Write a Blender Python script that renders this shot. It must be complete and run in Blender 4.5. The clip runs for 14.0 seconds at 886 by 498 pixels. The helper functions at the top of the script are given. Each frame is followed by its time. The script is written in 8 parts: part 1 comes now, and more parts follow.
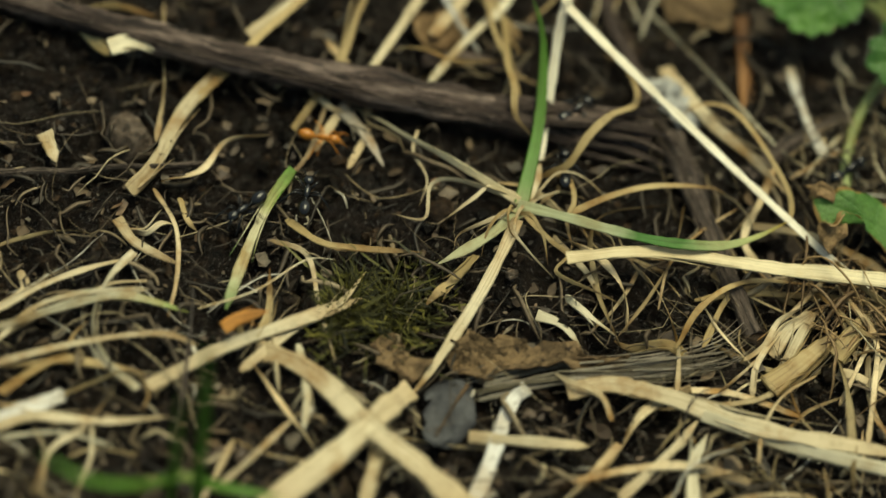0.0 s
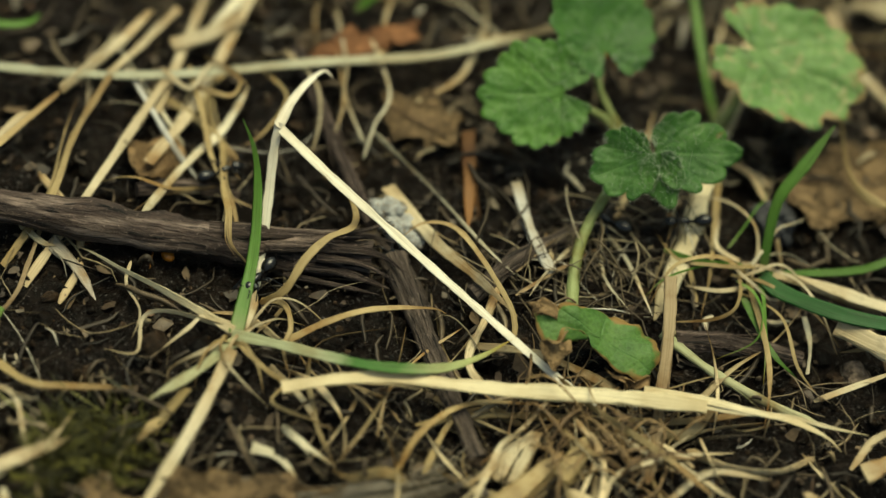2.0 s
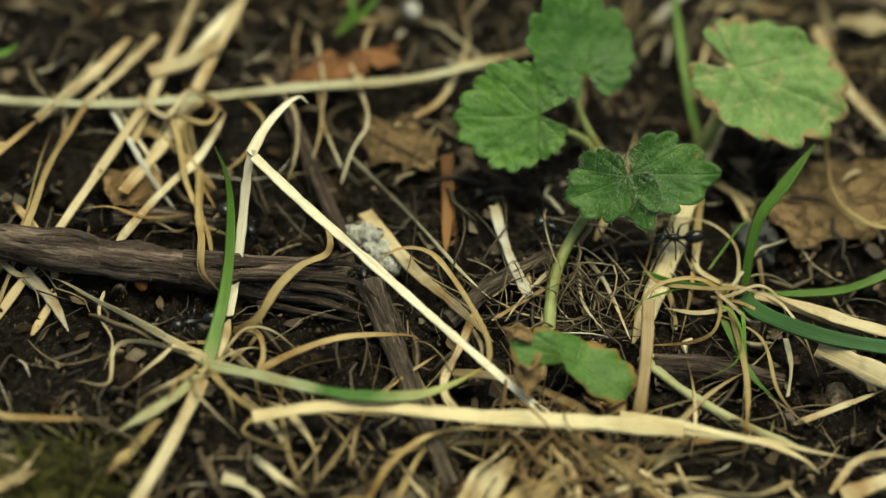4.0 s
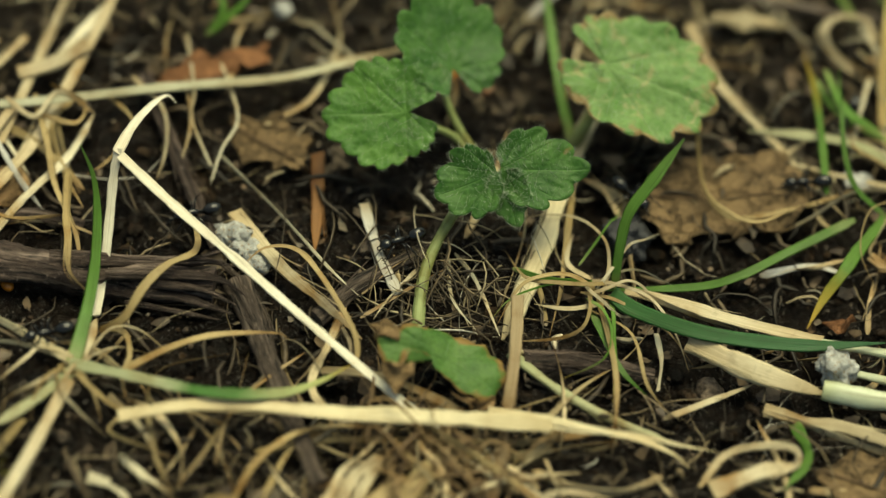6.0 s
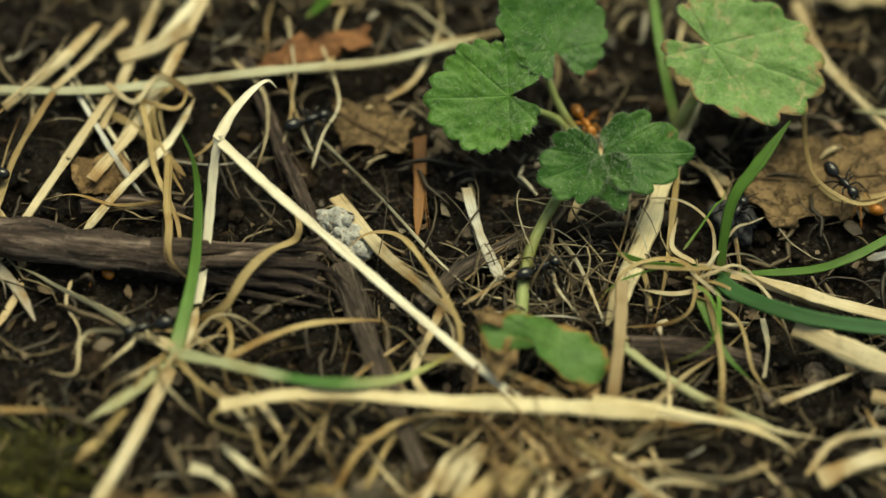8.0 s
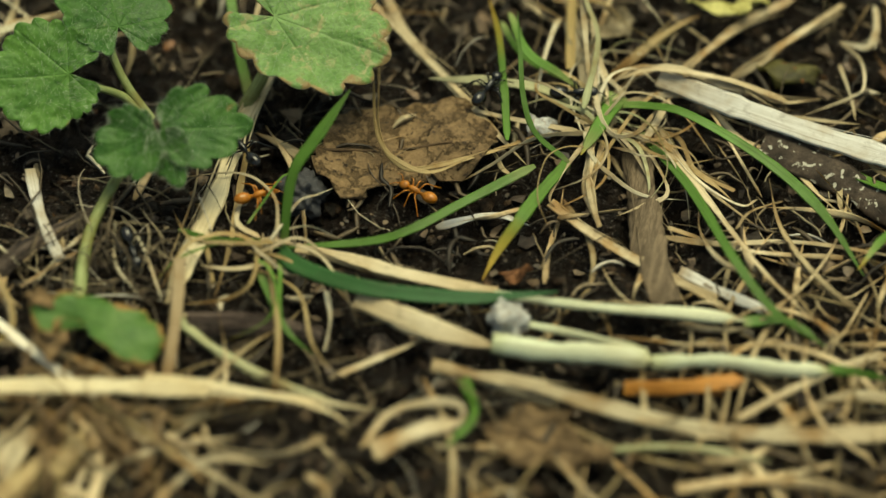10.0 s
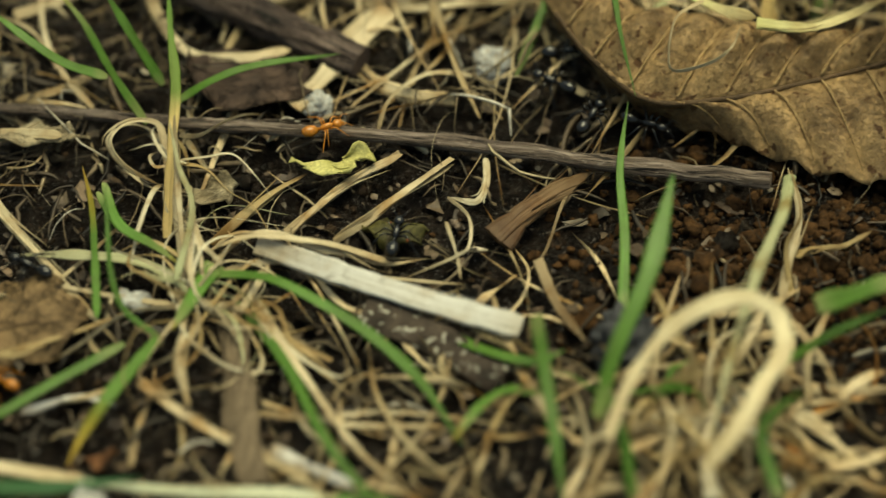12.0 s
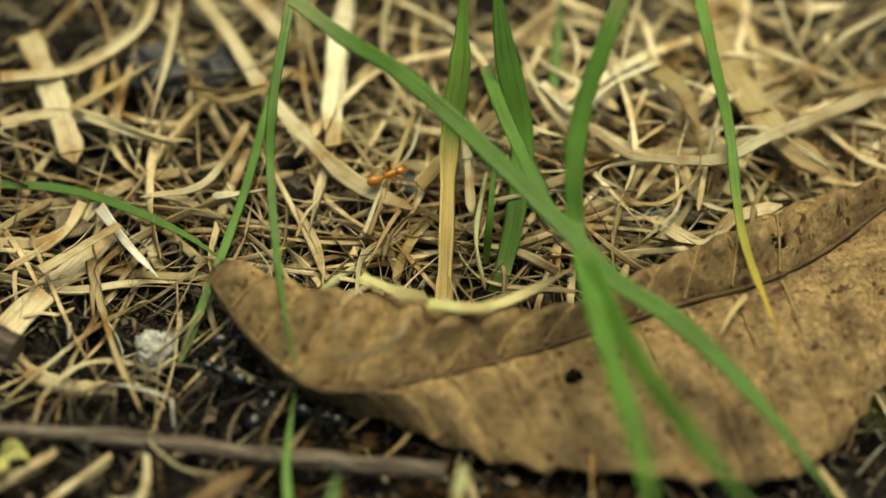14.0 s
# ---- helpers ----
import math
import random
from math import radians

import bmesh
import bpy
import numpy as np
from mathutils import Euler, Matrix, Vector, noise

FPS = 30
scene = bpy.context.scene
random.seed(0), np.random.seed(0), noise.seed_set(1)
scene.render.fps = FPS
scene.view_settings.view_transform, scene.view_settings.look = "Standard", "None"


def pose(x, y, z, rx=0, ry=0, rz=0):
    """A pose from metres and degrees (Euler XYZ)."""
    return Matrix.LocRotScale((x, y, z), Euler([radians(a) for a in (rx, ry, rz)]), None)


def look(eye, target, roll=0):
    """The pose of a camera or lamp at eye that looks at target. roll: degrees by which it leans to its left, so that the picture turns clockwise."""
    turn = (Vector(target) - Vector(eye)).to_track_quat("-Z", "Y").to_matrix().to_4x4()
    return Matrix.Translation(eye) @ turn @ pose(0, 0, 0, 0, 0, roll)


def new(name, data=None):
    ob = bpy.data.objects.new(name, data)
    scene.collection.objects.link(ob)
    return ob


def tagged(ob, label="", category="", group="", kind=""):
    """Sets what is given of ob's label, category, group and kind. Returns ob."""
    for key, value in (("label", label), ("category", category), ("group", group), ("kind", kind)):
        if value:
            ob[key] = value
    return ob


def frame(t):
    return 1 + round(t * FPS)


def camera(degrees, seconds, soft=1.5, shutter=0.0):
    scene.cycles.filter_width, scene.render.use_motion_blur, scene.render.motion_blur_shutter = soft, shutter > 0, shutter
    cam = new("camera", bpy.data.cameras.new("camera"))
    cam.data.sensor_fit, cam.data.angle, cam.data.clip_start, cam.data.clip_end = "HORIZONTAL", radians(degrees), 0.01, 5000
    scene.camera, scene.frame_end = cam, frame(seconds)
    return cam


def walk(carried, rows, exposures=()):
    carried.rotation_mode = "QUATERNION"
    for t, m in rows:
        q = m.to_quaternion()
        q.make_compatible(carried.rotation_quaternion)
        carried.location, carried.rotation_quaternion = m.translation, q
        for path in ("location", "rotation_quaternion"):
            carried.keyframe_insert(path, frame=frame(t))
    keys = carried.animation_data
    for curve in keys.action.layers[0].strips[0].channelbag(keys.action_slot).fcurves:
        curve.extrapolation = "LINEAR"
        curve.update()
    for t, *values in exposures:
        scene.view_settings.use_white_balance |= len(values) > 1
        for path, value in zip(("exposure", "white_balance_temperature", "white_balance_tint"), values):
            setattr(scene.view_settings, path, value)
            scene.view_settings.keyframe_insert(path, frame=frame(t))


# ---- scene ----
# ---- camera ----
FOV = 15.0
cam = camera(FOV, 14.0, soft=1.35, shutter=0.2)
cam.data.dof.use_dof = True
cam.data.dof.focus_distance = 0.3412
cam.data.dof.aperture_fstop = 8.0
ROWS = [
    (0, 0.02255, -0.19565, 0.28175, 34.499, -6.490, 15.545),
    (0.5, 0.02842, -0.18920, 0.27947, 35.299, -6.158, 15.084),
    (1, 0.04492, -0.18093, 0.27893, 35.583, -4.984, 14.538),
    (1.5, 0.04679, -0.17911, 0.27993, 35.747, -5.159, 13.976),
    (2, 0.04701, -0.18165, 0.27919, 36.373, -5.427, 13.450),
    (2.2, 0.04902, -0.17854, 0.28026, 35.984, -5.272, 13.715),
    (4.3, 0.06741, -0.17327, 0.27910, 36.536, -2.652, 14.240),
    (4.5, 0.07310, -0.17179, 0.27944, 36.495, -2.389, 14.513),
    (5, 0.07509, -0.17221, 0.27744, 36.803, -2.921, 13.460),
    (5.5, 0.07089, -0.17340, 0.27922, 36.738, -3.425, 13.171),
    (6, 0.07016, -0.17482, 0.27637, 37.057, -3.575, 13.202),
    (6.5, 0.06806, -0.17495, 0.27609, 36.773, -3.236, 13.659),
    (7, 0.06581, -0.17331, 0.27661, 36.261, -3.235, 13.465),
    (7.2, 0.06570, -0.17322, 0.27786, 36.139, -2.964, 13.761),
    (9.3, 0.09998, -0.16159, 0.27454, 36.024, -0.617, 13.713),
    (9.5, 0.10657, -0.16199, 0.27445, 36.165, -0.338, 13.450),
    (10, 0.11051, -0.15911, 0.27279, 36.033, -1.009, 12.360),
    (10.5, 0.11267, -0.15462, 0.27380, 35.969, -0.878, 11.950),
    (11, 0.12383, -0.14886, 0.27047, 36.124, -0.014, 11.714),
    (11.5, 0.14003, -0.13763, 0.27412, 36.306, 1.161, 11.640),
    (12, 0.14855, -0.13369, 0.27115, 36.769, 0.698, 10.573),
    (12.5, 0.15288, -0.12673, 0.27297, 36.706, 0.539, 9.918),
    (13, 0.15890, -0.12111, 0.27301, 37.708, -0.167, 8.757),
    (13.5, 0.15738, -0.11393, 0.27323, 37.888, -0.935, 7.721),
    (14, 0.15936, -0.10685, 0.27016, 38.460, -1.015, 7.664),
]
walk(cam, [(t, pose(x, y, z, rx, ry, rz)) for t, x, y, z, rx, ry, rz in ROWS],
     exposures=[(0.0, 0.57, 7900, -14), (4.5, 0.70, 8300, -15), (12.2, 0.68, 8500, -14), (14.0, 0.86, 8700, -14)])

# ---- light: open shade under a bright soft sky ----
SUN_HEIGHT, SUN_TURN = 70.0, 15.0
world = bpy.data.worlds.new("sky")
scene.world = world
world.use_nodes = True
sky = world.node_tree.nodes.new("ShaderNodeTexSky")
sky.sky_type, sky.sun_disc = "NISHITA", False
sky.sun_elevation, sky.sun_rotation = radians(SUN_HEIGHT), radians(SUN_TURN)
sky.dust_density, sky.ozone_density = 4.0, 0.6
world.node_tree.links.new(sky.outputs[0], world.node_tree.nodes["Background"].inputs[0])
world.node_tree.nodes["Background"].inputs[1].default_value = 0.070
sun = new("sun", bpy.data.lights.new("sun", "SUN"))
sun.data.energy, sun.data.angle, sun.data.color = 1.9, radians(40), (1.0, 0.94, 0.82)
a, e = radians(SUN_TURN), radians(SUN_HEIGHT)
sun.matrix_world = look((math.sin(a) * math.cos(e), math.cos(a) * math.cos(e), math.sin(e)), (0, 0, 0))

# ---- materials ----
MM = 0.001


def nodes_of(name):
    m = bpy.data.materials.new(name)
    m.use_nodes = True
    nt = m.node_tree
    return m, nt, nt.nodes["Principled BSDF"], nt.links.new


def node(nt, kind, **values):
    n = nt.nodes.new("ShaderNode" + kind)
    for key, value in values.items():
        n.inputs[key].default_value = value
    return n


def ramp(nt, stops):
    n = nt.nodes.new("ShaderNodeValToRGB")
    el = n.color_ramp.elements
    while len(el) < len(stops):
        el.new(0.5)
    for e, (at, c) in zip(el, stops):
        e.position, e.color = at, (*c, 1)
    return n


def mixed(nt, factor, a, b, blend="MIX"):
    """Mixes two colours; each argument is a socket or a value."""
    n = nt.nodes.new("ShaderNodeMix")
    n.data_type, n.blend_type = "RGBA", blend
    for slot, v in ((0, factor), (6, a), (7, b)):
        if isinstance(v, bpy.types.NodeSocket):
            nt.links.new(v, n.inputs[slot])
        else:
            n.inputs[slot].default_value = (*v, 1) if slot else v
    return n.outputs[2]


def fibre(name, stops, spot=(0.10, 0.06, 0.03), spots=0.35, rough=0.55, shine=0.35, sheer=0.0, ribs=1.0, vary=0.2, island=False, weather=0.5):
    """Grass and straw: colour along the length, ribs along the blade, brown spots, a tone of its own for each piece."""
    m, nt, bsdf, link = nodes_of(name)
    span = nt.nodes.new("ShaderNodeUVMap")
    span.uv_map = "span"
    sep = nt.nodes.new("ShaderNodeSeparateXYZ")
    link(span.outputs[0], sep.inputs[0])
    wob = node(nt, "TexNoise", Scale=260.0, Detail=3.0)
    geo = nt.nodes.new("ShaderNodeTexCoord")
    link(geo.outputs["Object"], wob.inputs["Vector"])
    add = nt.nodes.new("ShaderNodeMath")
    add.operation = "MULTIPLY_ADD"
    link(wob.outputs[0], add.inputs[0])
    add.inputs[1].default_value = 0.22
    shift = nt.nodes.new("ShaderNodeMath")
    shift.operation = "SUBTRACT"
    link(sep.outputs[1], shift.inputs[0])
    shift.inputs[1].default_value = 0.11
    link(shift.outputs[0], add.inputs[2])
    along = ramp(nt, stops)
    link(add.outputs[0], along.inputs[0])
    uv = nt.nodes.new("ShaderNodeUVMap")
    uv.uv_map = "skin"
    mp = nt.nodes.new("ShaderNodeMapping")
    mp.inputs["Scale"].default_value = (12.0, 0.09, 1.0)
    link(uv.outputs[0], mp.inputs[0])
    rib = node(nt, "TexNoise", Scale=1.0, Detail=4.0, Roughness=0.6)
    link(mp.outputs[0], rib.inputs["Vector"])
    tone = ramp(nt, [(0.3, (0.58, 0.52, 0.45)), (0.45, (0.95, 0.93, 0.9)), (0.68, (1.16, 1.16, 1.16))])
    link(rib.outputs[0], tone.inputs[0])
    c = mixed(nt, 1.0, along.outputs[0], tone.outputs[0], "MULTIPLY")
    stain = node(nt, "TexNoise", Scale=190.0, Detail=4.0, Roughness=0.6)
    link(geo.outputs["Object"], stain.inputs["Vector"])
    old = ramp(nt, [(0.33, (1 - weather * 0.75, 1 - weather * 1.05, 1 - weather * 1.4)), (0.5, (1.0,) * 3), (0.66, (1.14, 1.16, 1.2))])
    link(stain.outputs[0], old.inputs[0])
    c = mixed(nt, 1.0, c, old.outputs[0], "MULTIPLY")
    blot = node(nt, "TexNoise", Scale=700.0, Detail=5.0, Roughness=0.65)
    link(geo.outputs["Object"], blot.inputs["Vector"])
    where = ramp(nt, [(0.56, (0, 0, 0)), (0.72, (spots,) * 3)])
    link(blot.outputs[0], where.inputs[0])
    c = mixed(nt, where.outputs[0], c, spot)
    info = nt.nodes.new("ShaderNodeNewGeometry" if island else "ShaderNodeObjectInfo")
    own = ramp(nt, [(0.0, (1 - vary, 1 - vary * 1.05, 1 - vary * 1.2)), (1.0, (1 + vary * 0.5, 1 + vary * 0.45, 1 + vary * 0.4))])
    link(info.outputs["Random Per Island" if island else "Random"], own.inputs[0])
    c = mixed(nt, 1.0, c, own.outputs[0], "MULTIPLY")
    link(c, bsdf.inputs["Base Color"])
    bsdf.inputs["Roughness"].default_value = rough
    bsdf.inputs["Specular IOR Level"].default_value = shine
    bump = node(nt, "Bump", Strength=0.9 * ribs, Distance=0.00009)
    link(rib.outputs[0], bump.inputs["Height"])
    link(bump.outputs[0], bsdf.inputs["Normal"])
    if sheer:
        thin = nt.nodes.new("ShaderNodeBsdfTranslucent")
        link(c, thin.inputs[0])
        both = node(nt, "MixShader", Fac=sheer)
        link(bsdf.outputs[0], both.inputs[1])
        link(thin.outputs[0], both.inputs[2])
        link(both.outputs[0], nt.nodes["Material Output"].inputs[0])
    return m


def earthy(name, dark, light, scale, rough=0.9, shine=0.25, relief=0.0003, stretch=(1, 1, 1), fleck=None, flecks=0.62, cracks=0.0, depth=0.75, own=None, sheer=0.0):
    """Soil, bark, stone and dead leaf: two scales of tone, relief, flecks of another colour."""
    m, nt, bsdf, link = nodes_of(name)
    geo = nt.nodes.new("ShaderNodeTexCoord")
    mp = nt.nodes.new("ShaderNodeMapping")
    mp.inputs["Scale"].default_value = stretch
    link(geo.outputs["Object"], mp.inputs[0])
    big = node(nt, "TexNoise", Scale=scale, Detail=6.0, Roughness=0.62)
    fine = node(nt, "TexNoise", Scale=scale * 7.3, Detail=5.0, Roughness=0.7)
    link(mp.outputs[0], big.inputs["Vector"])
    link(mp.outputs[0], fine.inputs["Vector"])
    tone = ramp(nt, [(0.32, dark), (0.7, light)])
    link(big.outputs[0], tone.inputs[0])
    grain = ramp(nt, [(0.3, (0.55,) * 3), (0.72, (1.35,) * 3)])
    link(fine.outputs[0], grain.inputs[0])
    c = mixed(nt, 1.0, tone.outputs[0], grain.outputs[0], "MULTIPLY")
    if fleck:
        f = node(nt, "TexNoise", Scale=scale * 4.1, Detail=3.0)
        link(geo.outputs["Object"], f.inputs["Vector"])
        w = ramp(nt, [(flecks, (0,) * 3), (flecks + 0.06, (1,) * 3)])
        link(f.outputs[0], w.inputs[0])
        c = mixed(nt, w.outputs[0], c, fleck)
    if own:
        geo2 = nt.nodes.new("ShaderNodeNewGeometry")
        each = ramp(nt, own)
        link(geo2.outputs["Random Per Island"], each.inputs[0])
        c = mixed(nt, 1.0, c, each.outputs[0], "MULTIPLY")
    b0 = None
    if cracks:
        warp = nt.nodes.new("ShaderNodeMix")
        warp.data_type, warp.inputs[0].default_value = "VECTOR", 0.004
        link(mp.outputs[0], warp.inputs[4])
        link(fine.outputs["Color"], warp.inputs[5])
        cell = nt.nodes.new("ShaderNodeTexVoronoi")
        cell.feature, cell.inputs["Scale"].default_value = "DISTANCE_TO_EDGE", cracks
        link(warp.outputs[1], cell.inputs["Vector"])
        gap = ramp(nt, [(0.0, (1 - depth,) * 3), (0.09, (1,) * 3)])
        link(cell.outputs["Distance"], gap.inputs[0])
        c = mixed(nt, 1.0, c, gap.outputs[0], "MULTIPLY")
        b0 = node(nt, "Bump", Strength=0.7, Distance=relief)
        link(gap.outputs[0], b0.inputs["Height"])
    link(c, bsdf.inputs["Base Color"])
    bsdf.inputs["Roughness"].default_value = rough
    bsdf.inputs["Specular IOR Level"].default_value = shine
    b1 = node(nt, "Bump", Strength=0.8, Distance=relief)
    b2 = node(nt, "Bump", Strength=0.7, Distance=relief * 0.35)
    link(big.outputs[0], b1.inputs["Height"])
    link(fine.outputs[0], b2.inputs["Height"])
    if b0:
        link(b0.outputs[0], b1.inputs["Normal"])
    link(b1.outputs[0], b2.inputs["Normal"])
    link(b2.outputs[0], bsdf.inputs["Normal"])
    if sheer:
        thin = nt.nodes.new("ShaderNodeBsdfTranslucent")
        link(c, thin.inputs[0])
        both = node(nt, "MixShader", Fac=sheer)
        link(bsdf.outputs[0], both.inputs[1])
        link(thin.outputs[0], both.inputs[2])
        link(both.outputs[0], nt.nodes["Material Output"].inputs[0])
    return m


def bark(name, dark, mid, light, rough=0.7, shine=0.3, relief=0.0003):
    """Dry bark: fine fibres and broken fissures along the stick, pale flecks where it has peeled."""
    m, nt, bsdf, link = nodes_of(name)
    uv = nt.nodes.new("ShaderNodeUVMap")
    uv.uv_map = "skin"
    tex = nt.nodes.new("ShaderNodeTexCoord")

    def streak(u, v, detail, rough_):
        mp = nt.nodes.new("ShaderNodeMapping")
        mp.inputs["Scale"].default_value = (u, v, 1.0)
        link(uv.outputs[0], mp.inputs[0])
        n = node(nt, "TexNoise", Scale=1.0, Detail=detail, Roughness=rough_)
        link(mp.outputs[0], n.inputs["Vector"])
        return n

    fine, broad, gap = streak(22.0, 0.45, 5.0, 0.65), streak(5.0, 0.12, 4.0, 0.6), streak(9.0, 0.22, 3.0, 0.5)
    tone = ramp(nt, [(0.28, dark), (0.5, mid), (0.72, light)])
    link(broad.outputs[0], tone.inputs[0])
    hair = ramp(nt, [(0.3, (0.45, 0.42, 0.4)), (0.5, (1.0,) * 3), (0.7, (1.5, 1.46, 1.42))])
    link(fine.outputs[0], hair.inputs[0])
    c = mixed(nt, 1.0, tone.outputs[0], hair.outputs[0], "MULTIPLY")
    split = ramp(nt, [(0.37, (0.12,) * 3), (0.43, (1.0,) * 3)])
    link(gap.outputs[0], split.inputs[0])
    c = mixed(nt, 1.0, c, split.outputs[0], "MULTIPLY")
    dust = node(nt, "TexNoise", Scale=1900.0, Detail=4.0, Roughness=0.7)
    link(tex.outputs["Object"], dust.inputs["Vector"])
    w = ramp(nt, [(0.6, (0,) * 3), (0.7, (0.7,) * 3)])
    link(dust.outputs[0], w.inputs[0])
    c = mixed(nt, w.outputs[0], c, light)
    link(c, bsdf.inputs["Base Color"])
    bsdf.inputs["Roughness"].default_value = rough
    bsdf.inputs["Specular IOR Level"].default_value = shine
    last = None
    for n, deep in ((gap, 2.6), (fine, 1.0), (dust, 0.4)):
        b = node(nt, "Bump", Strength=0.8, Distance=relief * deep)
        link(n.outputs[0], b.inputs["Height"])
        if last:
            link(last.outputs[0], b.inputs["Normal"])
        last = b
    link(last.outputs[0], bsdf.inputs["Normal"])
    return m


cream, buff = (0.56, 0.485, 0.335), (0.42, 0.325, 0.19)
leafy, deep, mild = (0.125, 0.275, 0.042), (0.038, 0.13, 0.03), (0.29, 0.36, 0.13)
STRAW = fibre("straw", [(0.0, buff), (0.5, cream), (1.0, buff)])
STRAWPALE = fibre("pale_straw", [(0.0, (0.576, 0.52, 0.376)), (1.0, (0.64, 0.584, 0.44))], spots=0.2)
STRAWGREY = fibre("grey_straw", [(0.0, (0.4, 0.33, 0.23)), (0.2, (0.57, 0.56, 0.53)), (0.85, (0.59, 0.58, 0.55)), (1.0, (0.5, 0.47, 0.41))], spots=0.5, weather=0.35, ribs=0.8)
TAN = fibre("tan_blade", [(0.0, (0.336, 0.244, 0.109)), (0.6, (0.42, 0.319, 0.16)), (1.0, (0.277, 0.176, 0.0756))])
TANGREY = fibre("brown_straw", [(0.0, (0.32, 0.24, 0.14)), (1.0, (0.24, 0.17, 0.095))])
GREYSTEM = fibre("grey_green_stem", [(0.0, (0.34, 0.35, 0.26)), (1.0, (0.42, 0.39, 0.27))], spots=0.3, vary=0.05, weather=0.3)
CLEANSTRAW = fibre("clean_straw", [(0.0, (0.52, 0.42, 0.25)), (0.3, (0.66, 0.57, 0.37)), (0.8, (0.66, 0.57, 0.37)), (1.0, (0.5, 0.4, 0.23))], spots=0.12, vary=0.05, weather=0.18)
YELLOW = fibre("yellow_blade", [(0.0, (0.493, 0.476, 0.204)), (0.5, (0.595, 0.527, 0.289)), (1.0, (0.527, 0.399, 0.187))], sheer=0.2, weather=0.3)
ORANGE = fibre("orange_bark", [(0.0, (0.45, 0.2, 0.04)), (1.0, (0.42, 0.19, 0.05))])
RUST = fibre("rust_bark", [(0.0, (0.16, 0.07, 0.02)), (1.0, (0.2, 0.09, 0.025))])
HUSK = fibre("brown_husk", [(0.0, (0.10, 0.055, 0.025)), (0.5, (0.2, 0.115, 0.055)), (1.0, (0.26, 0.17, 0.09))], ribs=2.5, weather=0.7)
GREYFIBRE = fibre("grey_fibre", [(0.0, (0.3, 0.27, 0.22)), (1.0, (0.36, 0.32, 0.27))], ribs=2.0, vary=0.6)
DARKSTEM = fibre("dark_stem", [(0.0, (0.025, 0.02, 0.018)), (1.0, (0.06, 0.04, 0.03))])
GREEN = fibre("green_blade", [(0.0, mild), (0.12, leafy), (0.85, leafy), (1.0, (0.12, 0.24, 0.05))], spots=0.1, rough=0.38, shine=0.5, sheer=0.4, vary=0.2, weather=0.15)
DARKGREEN = fibre("dark_green_blade", [(0.0, deep), (1.0, (0.04, 0.13, 0.05))], spots=0.1, rough=0.42, sheer=0.2, vary=0.1, weather=0.15)
GREENDRY = fibre("drying_blade", [(0.0, mild), (0.25, leafy), (0.6, leafy), (0.85, mild), (1.0, (0.5, 0.36, 0.06))], spots=0.15, sheer=0.25, vary=0.15, weather=0.15)
STRIPED = fibre("paling_green_blade", [(0.0, (0.42, 0.45, 0.27)), (0.3, (0.45, 0.47, 0.29)), (0.42, (0.08, 0.21, 0.045)), (0.58, (0.09, 0.23, 0.05)), (0.68, (0.38, 0.45, 0.22)), (0.9, (0.46, 0.46, 0.16)), (1.0, (0.62, 0.4, 0.07))], spots=0.15, sheer=0.2, vary=0.05, weather=0.25)
GREENYELLOW = fibre("yellow_tipped_blade", [(0.0, leafy), (0.55, (0.12, 0.24, 0.04)), (0.75, (0.42, 0.36, 0.06)), (1.0, (0.6, 0.4, 0.08))], spots=0.1, sheer=0.25, vary=0.1, weather=0.15)
GREENYELLOW2 = fibre("yellow_based_blade", [(0.0, (0.76, 0.58, 0.27)), (0.4, (0.72, 0.55, 0.24)), (0.56, (0.2, 0.3, 0.06)), (1.0, leafy)], spots=0.15, sheer=0.3, vary=0.1, weather=0.1, ribs=0.5)
PALEGREEN = fibre("pale_green_stem", [(0.0, (0.34, 0.36, 0.2)), (1.0, (0.44, 0.42, 0.26))], spots=0.2, vary=0.15)
STALK = fibre("pale_stalk", [(0.0, (0.425, 0.459, 0.281)), (0.1, (0.51, 0.552, 0.399)), (0.9, (0.535, 0.552, 0.399)), (1.0, (0.442, 0.451, 0.264))], spots=0.08, vary=0.1, rough=0.4, weather=0.15)
GREENENDS = fibre("green_ended_straw", [(0.0, (0.1, 0.24, 0.03)), (0.25, (0.3, 0.32, 0.12)), (0.4, (0.5, 0.47, 0.3)), (0.7, (0.5, 0.47, 0.3)), (1.0, (0.08, 0.2, 0.04))], vary=0.1)
BLEACHED = fibre("bleached_straw", [(0.0, (0.76, 0.70, 0.56)), (1.0, (0.78, 0.73, 0.61))], spots=0.1, vary=0.03, weather=0.12, ribs=1.4)
GREENENDS2 = fibre("green_tipped_straw", [(0.0, (0.595, 0.535, 0.399)), (0.75, (0.578, 0.544, 0.391)), (0.92, (0.306, 0.357, 0.136)), (1.0, (0.102, 0.221, 0.0425))], vary=0.1)
BARK = bark("dark_bark", (0.018, 0.012, 0.0105), (0.072, 0.049, 0.041), (0.33, 0.25, 0.21), relief=0.0006)
ROOT = bark("root_skin", (0.03, 0.022, 0.018), (0.095, 0.07, 0.056), (0.27, 0.21, 0.17), relief=0.0005)
GREYBARK = bark("grey_bark", (0.05, 0.037, 0.03), (0.16, 0.12, 0.096), (0.38, 0.31, 0.26))
